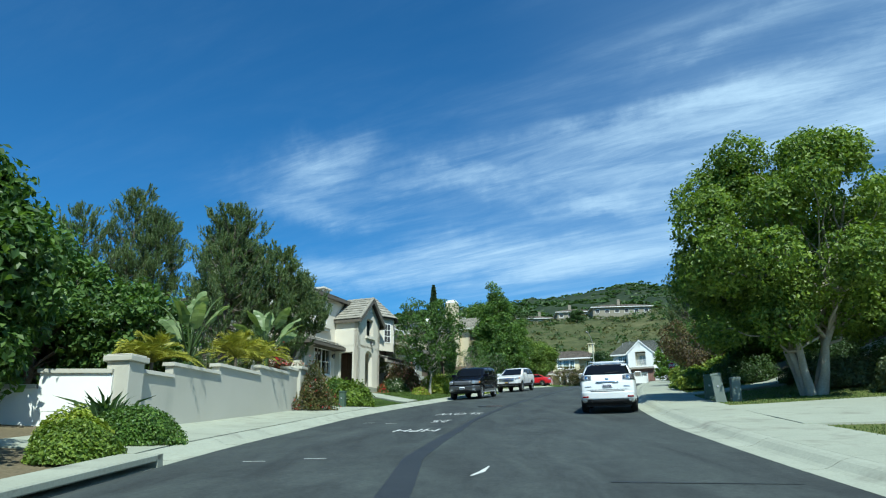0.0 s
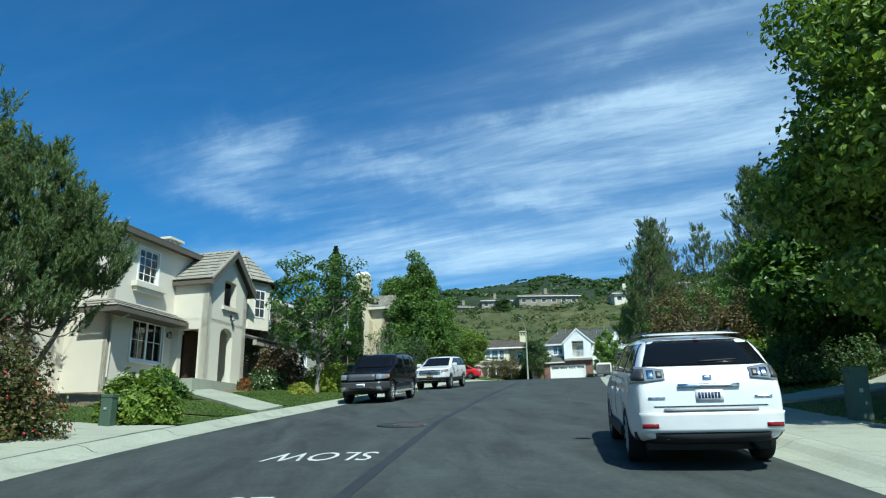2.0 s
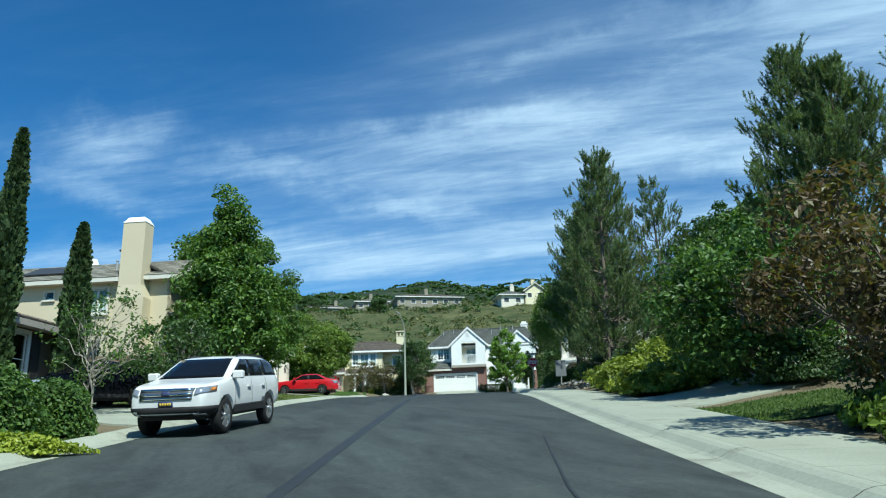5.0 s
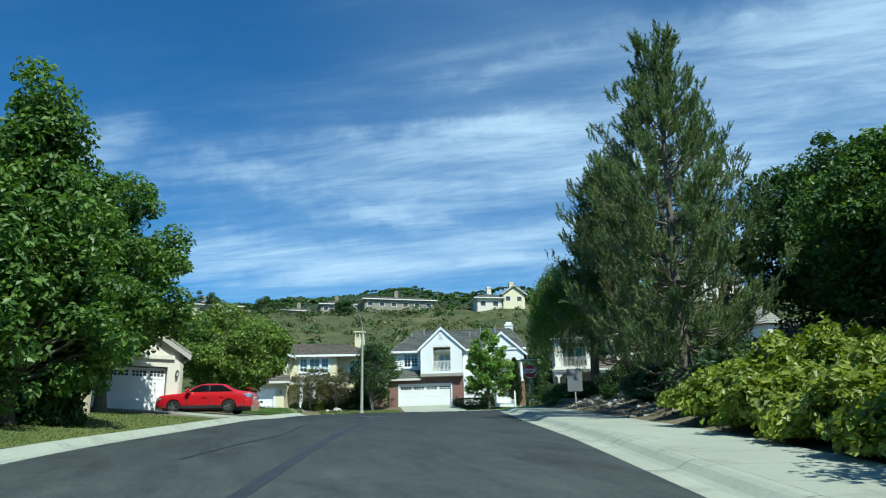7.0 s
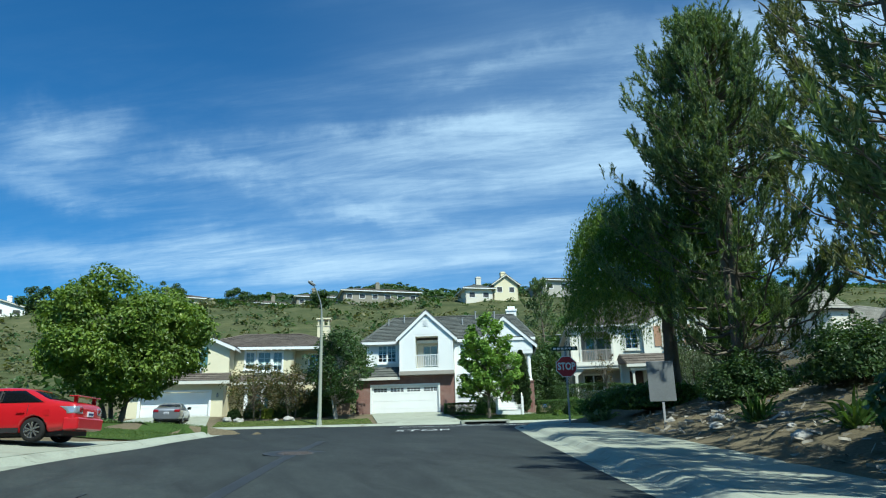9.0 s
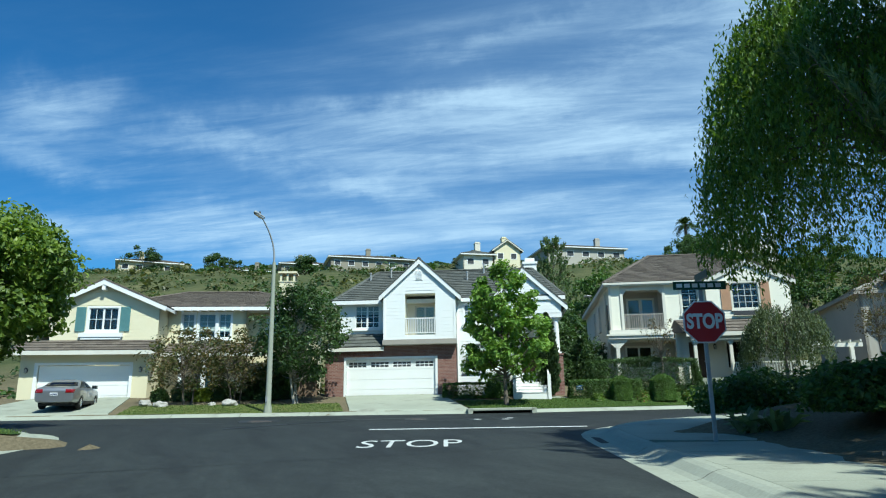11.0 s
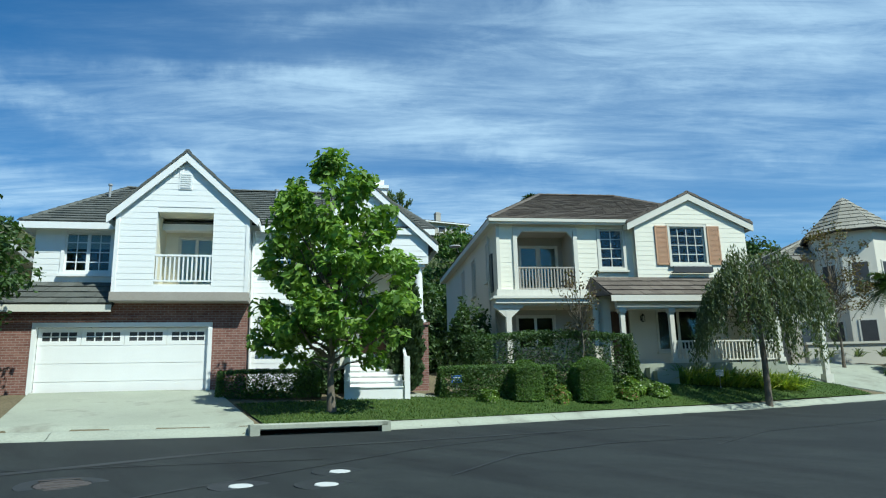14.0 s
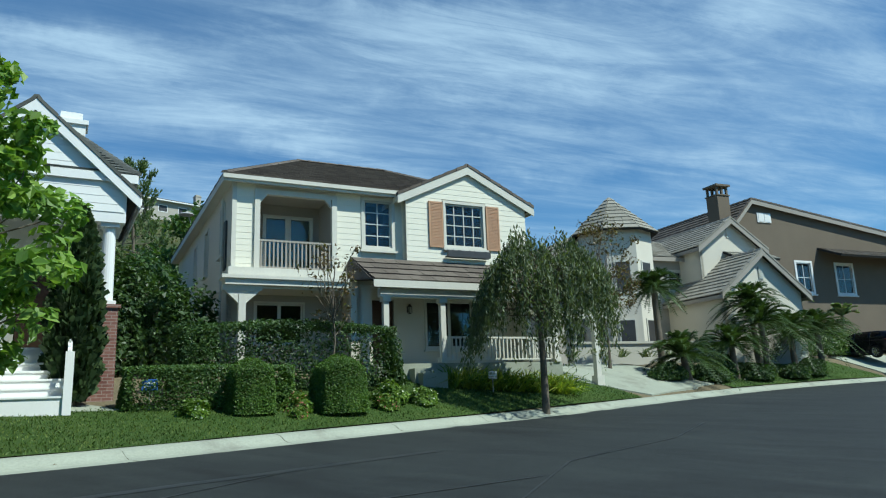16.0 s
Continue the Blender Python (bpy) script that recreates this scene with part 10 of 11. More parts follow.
lawn("lawn_2", strip_rows(38.8, 54.4, left_edge, -12.5), "green front lawn along the kerb", 42, LAWN, 15000)
lawn("lawn_3", strip_rows(61.5, 83.0, left_edge, -14.0), "green front lawn under the trees", 43, LAWN_DRY, 9000)
lawn("lawn_4", strip_rows(90.8, 96.4, left_edge, -17.0), "green corner lawn", 44, LAWN, 5000)
lawn("lawn_12", [[(x, np.interp(x, WEST_X, WEST_Y) - 0.85 - t) for t in np.linspace(0, 5.5, 8)] for x in np.arange(-6, 16.6, 0.8)], "green corner lawn along the side street", 52, LAWN, 6000)
lawn("lawn_13", strip_rows(26.5, 34.2, lambda s: left_edge(s) - (2.7 if s < 31 else 0), -13.5), "green front lawn beside the garden wall", 53, LAWN, 5000)
lawn("lawn_14", strip_rows(34.2, 38.8, left_edge, -12.5), "green front lawn around the walk", 54, LAWN, 5000)
lawn("lawn_5", strip_rows(25.4, 34.0, right_edge, 14.0), "shaded lawn round the big tree", 45, LAWN_DRY, 7000)
lawn("lawn_6", strip_rows(8.5, 16.8, right_edge, 16.0), "dry patchy lawn beside the driveway", 46, LAWN_DRY, 7000)
lawn("lawn_7", strip_rows(36.0, 40.5, right_edge, 9.0), "patchy verge before the hedge", 47, LAWN_DRY, 3000)
lawn("lawn_8", strip_rows(52.0, 56.4, right_edge, 9.0), "small green verge beside the driveway", 48, LAWN, 3000)


def far_rows(x0, x1, d0, d1, step=0.8, k=9):
    out = []
    for x in np.arange(x0, x1 + 1e-6, step):
        y = np.interp(x, FAR_X, FAR_Y)
        dd = d1(x) if callable(d1) else d1
        out.append([(x + 0.25 * t * 2, y + (d0 + (dd - d0) * t)) for t in np.linspace(0, 1, k)])
    return out


lawn("lawn_9", far_rows(32.2, 55.2, 0.83, 4.6), "mown green front lawns across the street", 49, LAWN, 20000)
lawn("lawn_10", far_rows(17.2, 26.8, 0.83, 4.2), "green lawn strip round the lamp post", 50, LAWN_DRY, 7000)
lawn("lawn_11", far_rows(61.8, 76.8, 0.83, 4.0), "green lawn up the cross street", 51, LAWN, 4000)

# ---- road paint, sealed cracks, covers ----
def flat_text(body, s, u, size, stretch, turn, label):
    """Letters on the road, drawn long for drivers, turned into a thin mesh that follows the slope."""
    cu = bpy.data.curves.new("lettering", "FONT")
    cu.body, cu.align_x, cu.align_y, cu.size = body, "CENTER", "CENTER", size
    cu.resolution_u = 3
    cu.offset = 0.0
    tmp = bpy.data.objects.new("lettering", cu)
    scene.collection.objects.link(tmp)
    bpy.context.view_layer.update()
    me = bpy.data.meshes.new_from_object(tmp.evaluated_get(bpy.context.evaluated_depsgraph_get()))
    bpy.data.objects.remove(tmp)
    x, y = street(s, u)
    ang = radians(street_angle(s) - 90 + turn)
    co = np.empty(len(me.vertices) * 3)
    me.vertices.foreach_get("co", co)
    co = co.reshape(-1, 3)
    co[:, 1] *= stretch
    px, py = x + co[:, 0] * math.cos(ang) - co[:, 1] * math.sin(ang), y + co[:, 0] * math.sin(ang) + co[:, 1] * math.cos(ang)
    co = np.c_[px, py, road_level(px, py) + 0.008]
    me.vertices.foreach_set("co", co.ravel())
    me.update()
    return thing_mesh("road_lettering", me, PAINT_ROAD, label, "road marking")


flat_text("MPH", 19.1, -2.5, 0.62, 2.3, 180, "worn white painted word on the asphalt")
flat_text("25", 22.6, -2.5, 0.62, 2.3, 180, "worn white painted speed figure on the asphalt")
flat_text("SLOW", 26.3, -2.6, 0.60, 2.3, 180, "worn white painted word on the asphalt")
flat_text("STOP", 96.2, -0.85, 0.88, 2.4, 0, "white painted word before the stop line")


def painted(name, pts, label, mat=None, lift=0.008, category="road marking"):
    """A flat strip on the road through plan points (x, y, half width)."""
    p = np.array(pts, float)
    q = np.c_[[np.interp(np.linspace(0, 1, 8 * len(p)), np.linspace(0, 1, len(p)), p[:, k]) for k in range(3)]].T
    a, b = offset_line(q, 1.0), None
    d = a - q[:, :2]
    l, r = q[:, :2] - d * q[:, 2:], q[:, :2] + d * q[:, 2:]
    rows = np.stack([l, (l + r) / 2, r], 1)
    z = road_level(rows[..., 0].ravel(), rows[..., 1].ravel()) + lift
    i = np.arange(len(rows) * 3).reshape(-1, 3)
    f = np.c_[i[:-1, :-1].ravel(), i[1:, :-1].ravel(), i[1:, 1:].ravel(), i[:-1, 1:].ravel()][:, ::-1]
    me = mesh_from(name, np.c_[rows.reshape(-1, 2), z], f)
    return thing_mesh(name, me, mat or PAINT_ROAD, label, category)


painted("stop_line", [(24.4, 96.9, 0.15), (29.6, 95.0, 0.15)], "white painted stop line")
painted("crack_or_shadow", [(*street(s, u), w) for s, u, w in ((4, -1.05, 0.20), (9, -1.15, 0.21), (12.5, -1.45, 0.18), (17, -1.4, 0.14), (23, -1.5, 0.09), (33, -1.7, 0.08), (46, -2.1, 0.10), (58, -2.3, 0.12), (75, -2.8, 0.12), (90, -3.6, 0.12))], "dark sealed seam along the asphalt", SEAL, 0.005, "road repair")
painted("crack_or_shadow", [(21.0, 99.5, 0.12), (25, 103.6, 0.15), (30, 105.0, 0.12), (40, 104.0, 0.10)], "dark sealed seam across the junction", SEAL, 0.009, "road repair")
# a pole's cast shadow, painted as a tapering strip in sealant colour
painted("crack_or_shadow", [(2.1, 9.45, 0.055), (2.8, 9.25, 0.035), (4.3, 8.9, 0.012)], "short dark strip painted as a pole's shadow", SEAL, 0.006, "road repair")
painted("road_fleck", [(0.35, 10.3, 0.02), (0.52, 10.7, 0.045), (0.66, 11.3, 0.012)], "pale worn paint scrap on the asphalt", PAINT_ROAD, 0.006)
for s, u in ((12.6, -3.4), (12.3, -4.4), (22.4, -5.0), (22.0, -4.2)):
    painted("road_fleck", [(*street(s, u), 0.025), (*street(s + 0.02, u + 0.4), 0.025)], "faint worn paint dash", PAINT_ROAD, 0.006)

for pts in ([(31.5, 100.4, 0.02), (33.5, 101.6, 0.03), (36.0, 101.9, 0.03), (38.5, 101.2, 0.02)], [(37, 100.6, 0.015), (40, 101.6, 0.02), (44, 101.5, 0.02), (48, 102.2, 0.015)], [(24, 99.0, 0.02), (27, 100.6, 0.03), (33, 103.4, 0.03), (38, 104.4, 0.02)],
            [(12, 108.5, 0.03), (20, 104.6, 0.05), (27, 100.8, 0.04)], [(14, 106.0, 0.02), (22, 106.6, 0.03), (31, 103.0, 0.03)], [(*street(40, 1.4), 0.015), (*street(46, 1.1), 0.02), (*street(52, 1.5), 0.015)], [(*street(66, -4.6), 0.02), (*street(72, -4.2), 0.03), (*street(79, -4.9), 0.02)]):
    painted("crack_or_shadow", pts, "thin dark sealed crack in the asphalt", SEAL, 0.010, "road repair")
COVER = rough_surface("iron_cover", (0.05, 0.042, 0.038), (0.10, 0.085, 0.075), 4, 30, 0.6, 0.5, 0.006, spec=0.5)


def manhole(x, y, r=0.42, collar=0.75):
    m = place("manhole_cover", "round iron manhole cover in a patched collar", "manhole cover", x, y, float(road_level([x], [y])[0]) + 0.004, 0, "manhole covers", "", 5.5, 0)
    part("collar", [lathe_z([(r + 0.02, 0.002), (collar, 0.004), (collar, -0.03)])], SEAL, m)
    part("cover", [lathe_z([(0.001, 0.012), (r * 0.9, 0.012), (r, 0.004), (r, -0.03)])], COVER, m)
    for k in range(5):
        part("rib", box(-r * 0.75, r * 0.75, -0.3 + 0.15 * k - 0.02, -0.3 + 0.15 * k + 0.02, 0.012, 0.018), COVER, m)


def lathe_z(profile, sides=30):
    v, f = lathe(profile, sides=sides)
    return v[:, [0, 2, 1]] * (1, 1, 1), f[:, ::-1]


manhole(2.2, 31.85)
manhole(*street(85, -3.1))
manhole(22.5, 104.5)
manhole(27.6, 102.6, 0.3, 0.5)
for x, y in ((29.2, 101.2), (30.0, 100.7), (30.6, 101.6)):
    c = place("valve_cover", "small white-ringed valve cover in the road", "valve cover", x, y, float(road_level([x], [y])[0]) + 0.006, 0, "valve covers", "", 4, 0)
    part("ring", [lathe_z([(0.001, 0.004), (0.13, 0.006), (0.15, -0.02)], 20)], PAINT_ROAD, c)
    part("collar", [lathe_z([(0.15, 0.001), (0.36, 0.001), (0.36, -0.02)], 20)], SEAL, c)


# ---- drains in the kerb ----
def kerb_drain(name, a, b, label):
    a, b = np.array(a, float), np.array(b, float)
    L = float(np.linalg.norm(b - a))
    ang = math.degrees(math.atan2(*(b - a)[::-1]))
    za, zb = road_level([a[0], b[0]], [a[1], b[1]])
    d = place(name, label, "drain", a[0], a[1], float(za), ang, "kerb drains", "", 0, -math.degrees(math.atan2(zb - za, L)))
    part("lintel", box(-0.15, L + 0.15, -0.30, 0.42, 0.10, 0.22), KERB, d, bevel=0.02)
    # solid block, its black colour stands for the slot's shade
    part("opening", box(0.0, L, -0.02, 0.02, -0.02, 0.10), DARK_GAP, d, "near-black block for the shade in the drain slot")
    for q in (-0.2, L):
        part("cheek", box(q, q + 0.2, -0.32, 0.42, -0.05, 0.21), KERB, d)
    for k in range(1, 4):
        part("bar", cyl(L * k / 4, -0.06, -0.02, 0.11, 0.012, 0.012, 6), METAL_GREY, d)


kerb_drain("kerb_drain", street(11.6, -6.0), street(6.2, -5.75), "long dark storm drain slot under a concrete lintel")
kerb_drain("kerb_drain", (34.4, 107.5), (31.9, 108.2), "dark storm drain slot in the kerb")


# ---- street lamp, stop sign, boxes ----
def street_lamp(x, y):
    z = gz(x, y)
    p = place("street_lamp", "tall pale concrete street lamp with curved arm", "street lamp", x, y, z, 225)
    part("base", [cyl(0, 0, -0.1, 0.35, 0.20, 0.16, 8)], CONCRETE, p)
    part("pole", [tube([(0, 0, 0.3), (0, 0, 3), (0, 0, 7.0)], [0.135, 0.115, 0.08], 10)], CONCRETE, p, "", True)
    t = np.linspace(0, 1, 8)
    part("arm", [tube([(1.05 * q ** 1.8, 0, 6.95 + 2.0 * q ** 0.75) for q in t], [0.045 - 0.012 * q for q in t], 8)], METAL_GREY, p, "thin curved metal arm", True)
    head = part("lamp_head", [hexa([(0.90, -0.12, 8.92), (1.60, -0.09, 9.06), (1.60, 0.09, 9.06), (0.90, 0.12, 8.92)], [(0.95, -0.09, 9.03), (1.55, -0.06, 9.17), (1.55, 0.06, 9.17), (0.95, 0.09, 9.03)])], METAL_GREY, p, bevel=0.03)
    part("lens", hexa([(1.05, -0.09, 8.90), (1.5, -0.07, 8.99), (1.5, 0.07, 8.99), (1.05, 0.09, 8.90)], [(1.0, -0.1, 8.95), (1.55, -0.08, 9.05), (1.55, 0.08, 9.05), (1.0, 0.1, 8.95)]), LAMP_CLEAR, head)
    part("photocell", cyl(1.2, 0, 9.06, 9.2, 0.05, 0.04, 8), METAL_DARK, head)
    part("access_plate", box(0.10, 0.145, -0.05, 0.05, 0.5, 0.75), METAL_GREY, p)


street_lamp(23.64, 112.35)

SIGN_RED = rough_surface("sign_red", (0.36, 0.012, 0.02), (0.42, 0.02, 0.028), 3, 30, 0.4, 0.05, 0.001, spec=0.5)
SIGN_WHITE = rough_surface("sign_white", (0.72, 0.72, 0.72), (0.78, 0.78, 0.78), 3, 30, 0.4, 0.05, 0.001)
SIGN_GREEN = rough_surface("sign_green", (0.012, 0.05, 0.03), (0.02, 0.07, 0.045), 3, 30, 0.4, 0.05, 0.001)


def octagon(r, y0, y1):
    a = np.radians(22.5 + 45 * np.arange(8))
    v = np.r_[np.c_[r * np.cos(a), np.full(8, y0), r * np.sin(a)], np.c_[r * np.cos(a), np.full(8, y1), r * np.sin(a)], [[0, y0, 0], [0, y1, 0]]]
    f = [(i, (i + 1) % 8, 8 + (i + 1) % 8, 8 + i) for i in range(8)] + [(i, 16, 16, (i + 1) % 8) for i in range(8)] + [(8 + i, 8 + (i + 1) % 8, 17, 17) for i in range(8)]
    return v, [tuple(dict.fromkeys(q)) for q in f]


def upright_text(body, size, parent, x, y, z, mat, name="lettering"):
    cu = bpy.data.curves.new(name, "FONT")
    cu.body, cu.align_x, cu.align_y, cu.size, cu.extrude, cu.offset = body, "CENTER", "CENTER", size, 0.002, 0.012
    tmp = bpy.data.objects.new(name, cu)
    scene.collection.objects.link(tmp)
    bpy.context.view_layer.update()
    me = bpy.data.meshes.new_from_object(tmp.evaluated_get(bpy.context.evaluated_depsgraph_get()))
    bpy.data.objects.remove(tmp)
    me.transform(pose(x, y, z, 90, 0, 0) @ Matrix.Diagonal((0.86, 1.15, 1, 1)))
    return thing_mesh(name, me, mat, parent=parent)


def stop_sign(x, y):
    z = gz(x, y)
    s = place("stop_sign", "red octagonal stop sign on a galvanised post", "stop sign", x, y, z, -20)
    part("post", [box(-0.03, 0.03, 0.0, 0.05, -0.2, 2.85)], METAL_GREY, s)
    c = (0, -0.02, 2.1)
    v, f = octagon(0.405, -0.006, 0.006)
    plate = thing_mesh("plate", poly_mesh("plate", v + c, f, False), SIGN_WHITE, "white-rimmed red octagon", parent=s)
    v, f = octagon(0.378, -0.012, -0.004)
    thing_mesh("red_field", poly_mesh("red_field", v + c, f, False), SIGN_RED, parent=plate)
    upright_text("STOP", 0.31, plate, 0.0, -0.036, 2.1, SIGN_WHITE)
    blade = part("street_name", [box(-0.5, 0.45, -0.03, -0.02, 2.68, 2.83), box(0.02, 0.03, -0.3, 0.3, 2.86, 3.0)], SIGN_GREEN, s, "dark street name blades")
    for k in range(6):
        part("bar", box(-0.44 + 0.14 * k, -0.34 + 0.14 * k, -0.034, -0.03, 2.72, 2.79), SIGN_WHITE, blade)


stop_sign(28.45, 89.0)

GREEN_BOX = rough_surface("utility_green", (0.05, 0.085, 0.06), (0.08, 0.12, 0.085), 2, 30, 0.6, 0.1, 0.002)
GREY_BOX = rough_surface("utility_grey", (0.13, 0.16, 0.14), (0.19, 0.22, 0.19), 2, 30, 0.6, 0.1, 0.002)


def utility_post(x, y, w, h, mat, lean, label):
    p = place("utility_pedestal", label, "utility box", x, y, gz(x, y), 75 + lean, "utility pedestals", "", lean * 0.6, 0)
    part("body", [hexa([(-w, -w, -0.1), (w, -w, -0.1), (w, w, -0.1), (-w, w, -0.1)], [(-w * 0.92, -w * 0.92, h), (w * 0.92, -w * 0.92, h), (w * 0.92, w * 0.92, h), (-w * 0.92, w * 0.92, h)])], mat, p, bevel=0.02)
    part("cap", box(-w * 1.0, w * 1.0, -w * 1.0, w * 1.0, h - 0.06, h + 0.03), mat, p, bevel=0.015)
    part("latch", box(-w - 0.012, -w + 0.01, -0.03, 0.03, h * 0.55, h * 0.62), METAL_GREY, p)


utility_post(10.05, 27.3, 0.17, 0.95, GREEN_BOX, 2, "green metal utility pedestal on the verge")
utility_post(9.75, 25.4, 0.18, 1.02, GREY_BOX, -9, "leaning grey-green utility pedestal")
utility_post(10.35, 25.6, 0.17, 0.85, GREY_BOX, 4, "short grey-green utility pedestal")
utility_post(-4.6, 32.2, 0.14, 0.7, GREEN_BOX, 2, "small green utility pedestal beside the bush")


def sign_box(x, y):
    p = place("utility_cabinet", "grey metal traffic sign seen from behind on a post", "sign", x, y, gz(x, y), -27)
    part("post", box(-0.03, 0.03, -0.03, 0.03, -0.2, 1.2), METAL_GREY, p)
    part("panel", box(-0.36, 0.36, -0.05, -0.03, 0.6, 1.7), METAL_DULL, p, "dull weathered sheet metal", bevel=0.01)
    part("brace", [box(-0.36, 0.36, -0.03, -0.015, 0.8, 0.85), box(-0.36, 0.36, -0.03, -0.015, 1.45, 1.5)], METAL_GREY, p)


sign_box(*street(88.5, 6.2))


def yard_sign(x, y, ang, col):
    p = place("yard_sign", "small security sign on a stake", "yard sign", x, y, gz(x, y), ang, "yard signs")
    part("stake", box(-0.012, 0.012, 0, 0.012, -0.1, 0.55), METAL_GREY, p)
    part("panel", [box(-0.16, 0.16, -0.012, 0.0, 0.45, 0.68)], col, p, bevel=0.01)
    for k in range(2):
        part("bar", box(-0.11, 0.11, -0.016, -0.012, 0.51 + 0.08 * k, 0.54 + 0.08 * k), SIGN_WHITE, p)


BLUE = rough_surface("sign_blue", (0.03, 0.10, 0.35), (0.05, 0.14, 0.42), 3, 30, 0.5, 0.05, 0.001)
yard_sign(39.0, 110.9, -30, BLUE)
yard_sign(48.6, 108.5, -20, SIGN_WHITE)


# pergola post by the cream house
def pergola():
    p = place("pergola", "pale timber pergola post and beams beside the porch", "pergola", 54.6, 107.9, gz(54.6, 107.9), -26)
    part("post", [box(-0.10, 0.10, -0.1, 0.1, -0.2, 2.4)], TRIM_CREAM, p)
    part("base", [box(-0.16, 0.16, -0.16, 0.16, -0.2, 0.35)], TRIM_CREAM, p)
    part("beam", [box(-2.6, 0.6, -0.06, 0.06, 2.4, 2.62)], TRIM_CREAM, p)
    for k in range(6):
        part("rafter", box(-2.4 + 0.55 * k, -2.34 + 0.55 * k, -0.4, 1.6, 2.62, 2.76), TRIM_CREAM, p)


pergola()


# fences
def board_fence(x0, y0, x1, y1, h, label):
    L = math.hypot(x1 - x0, y1 - y0)
    ang = math.degrees(math.atan2(y1 - y0, x1 - x0))
    f = place("fence", label, "fence", x0, y0, gz((x0 + x1) / 2, (y0 + y1) / 2), ang)
    part("rail", [box(0, L, 0.03, 0.08, 0.3, 0.38), box(0, L, 0.03, 0.08, h - 0.35, h - 0.27)], FENCE_WOOD, f)
    n = int(L / 0.15)
    rng = random.Random(7)
    for k in range(n):
        part("board", box(k * 0.15, k * 0.15 + 0.14, 0, 0.025, -0.3, h + rng.uniform(-0.015, 0.015)), FENCE_WOOD, f)


board_fence(-1.6, 74.6, 3.0, 72.9, 1.7, "brown weathered board fence")
board_fence(25.0, 119.0, 27.0, 118.0, 1.8, "pale wooden side gate and fence")

# ---- shrubs, hedges and borders ----
# by the garden wall
bush("round_shrub", -6.2, 12.2, "clipped round shrub with yellow-green leaf tips", 101, 0.78, 0.75, 0.72, LEAF_LIME, 0.04, 15000, lumpy=0.15)
bush("round_shrub", -6.35, 14.9, "clipped round shrub with dark green leaves", 102, 1.0, 0.75, 0.82, LEAF_LUSH, 0.04, 15000, lumpy=0.15)
bush("round_shrub", -7.0, 13.6, "soft green shrub between clipped ones", 103, 0.7, 0.6, 0.75, LEAF_YELLOW, 0.06, 5000)
blade_clump("flax", -7.35, 15.6, "dark spiky flax clump before the wall", 104, 110, 1.45, 0.07, LEAF_DARK)
bush("shrub", -8.6, 10.5, "dark low shrub beside the drain", 105, 1.2, 1.0, 0.7, LEAF_DARK, 0.07, 5000)
for k, (x, y, r) in enumerate(((-11.5, 12.5, 1.6), (-14.0, 15.0, 1.8), (-11.0, 15.2, 1.2), (-17, 17, 2.0))):
    bush("shrub", x, y, "dark shaded shrub below the trees", 106 + k, r, r, 1.3, LEAF_DARK, 0.08, 6000)
bush("bougainvillea", -5.6, 29.4, "bougainvillea with red and bronze leaves over the wall end", 111, 1.0, 1.0, 1.85, LEAF_RUSSET, 0.055, 9000, extra=(FLOWER_RED, 0.05, 0.05), lumpy=0.5)
bush("bougainvillea", -6.7, 28.6, "bougainvillea with red flowers above the wall", 112, 0.8, 0.8, 2.2, LEAF_BRONZE, 0.06, 6000, extra=(FLOWER_RED, 0.22, 0.07), lumpy=0.45)
bush("shrub", -4.3, 33.3, "round shrub with yellow-green leaves beside the walk", 113, 1.0, 0.9, 1.15, LEAF_LIME, 0.09, 7000, lumpy=0.3)
bush("shrub", -6.0, 41.5, "low green shrub under the front window", 114, 1.0, 0.7, 0.9, LEAF_MID, 0.07, 5000)
bush("shrub", -6.6, 43.2, "low green shrub under the front window", 115, 0.8, 0.6, 1.1, LEAF_FRESH, 0.07, 5000)
bush("rose_bush", -3.0, 50.2, "rose bush with pink and white blossom", 116, 1.35, 1.2, 1.95, LEAF_BRONZE, 0.07, 12000, extra=(FLOWER_PINK, 0.07, 0.08), lumpy=0.4)
bush("rose_bush", -3.4, 48.9, "low white-flowering bush with dark leaves", 117, 0.9, 0.8, 0.95, LEAF_DARK, 0.06, 6000, extra=(FLOWER_WHITE, 0.07, 0.07), lumpy=0.35)
bush("flower_bush", -4.2, 48.0, "small red-flowering plant by the entrance", 118, 0.35, 0.35, 0.6, LEAF_MID, 0.05, 1500, extra=(FLOWER_RED, 0.3, 0.06))
for k, (s, u) in enumerate(((47.5, -10.2), (49.0, -10.0), (50.6, -10.6))):
    x, y = street(s, u)
    bush("shrub", x, y, "loose yellow-green shrub along the lawn", 120 + k, 1.1, 1.0, 1.15, LEAF_YELLOW, 0.07, 7000, lumpy=0.4)
bush("shrub", -1.6, 46.8, "low orange-tinted flowering shrub", 124, 0.6, 0.5, 0.55, LEAF_YELLOW, 0.06, 3000, extra=(FLOWER_PINK, 0.1, 0.06))
for k, (s, u, r, h) in enumerate(((51.0, -8.9, 1.2, 1.55), (53.2, -8.8, 0.9, 1.25), (49.2, -9.3, 1.0, 1.4))):
    x, y = street(s, u)
    bush("hedge", x, y, "clipped dark green hedge beside the kerb", 126 + k, r, 0.8, h, LEAF_MID, 0.06, 9000, "hedge", box=0.35, lumpy=0.15)
bush("shrub", *street(50.5, -8.2), "low yellow-green ground cover at the kerb", 130, 1.5, 0.35, 0.4, LEAF_YELLOW, 0.06, 4000)
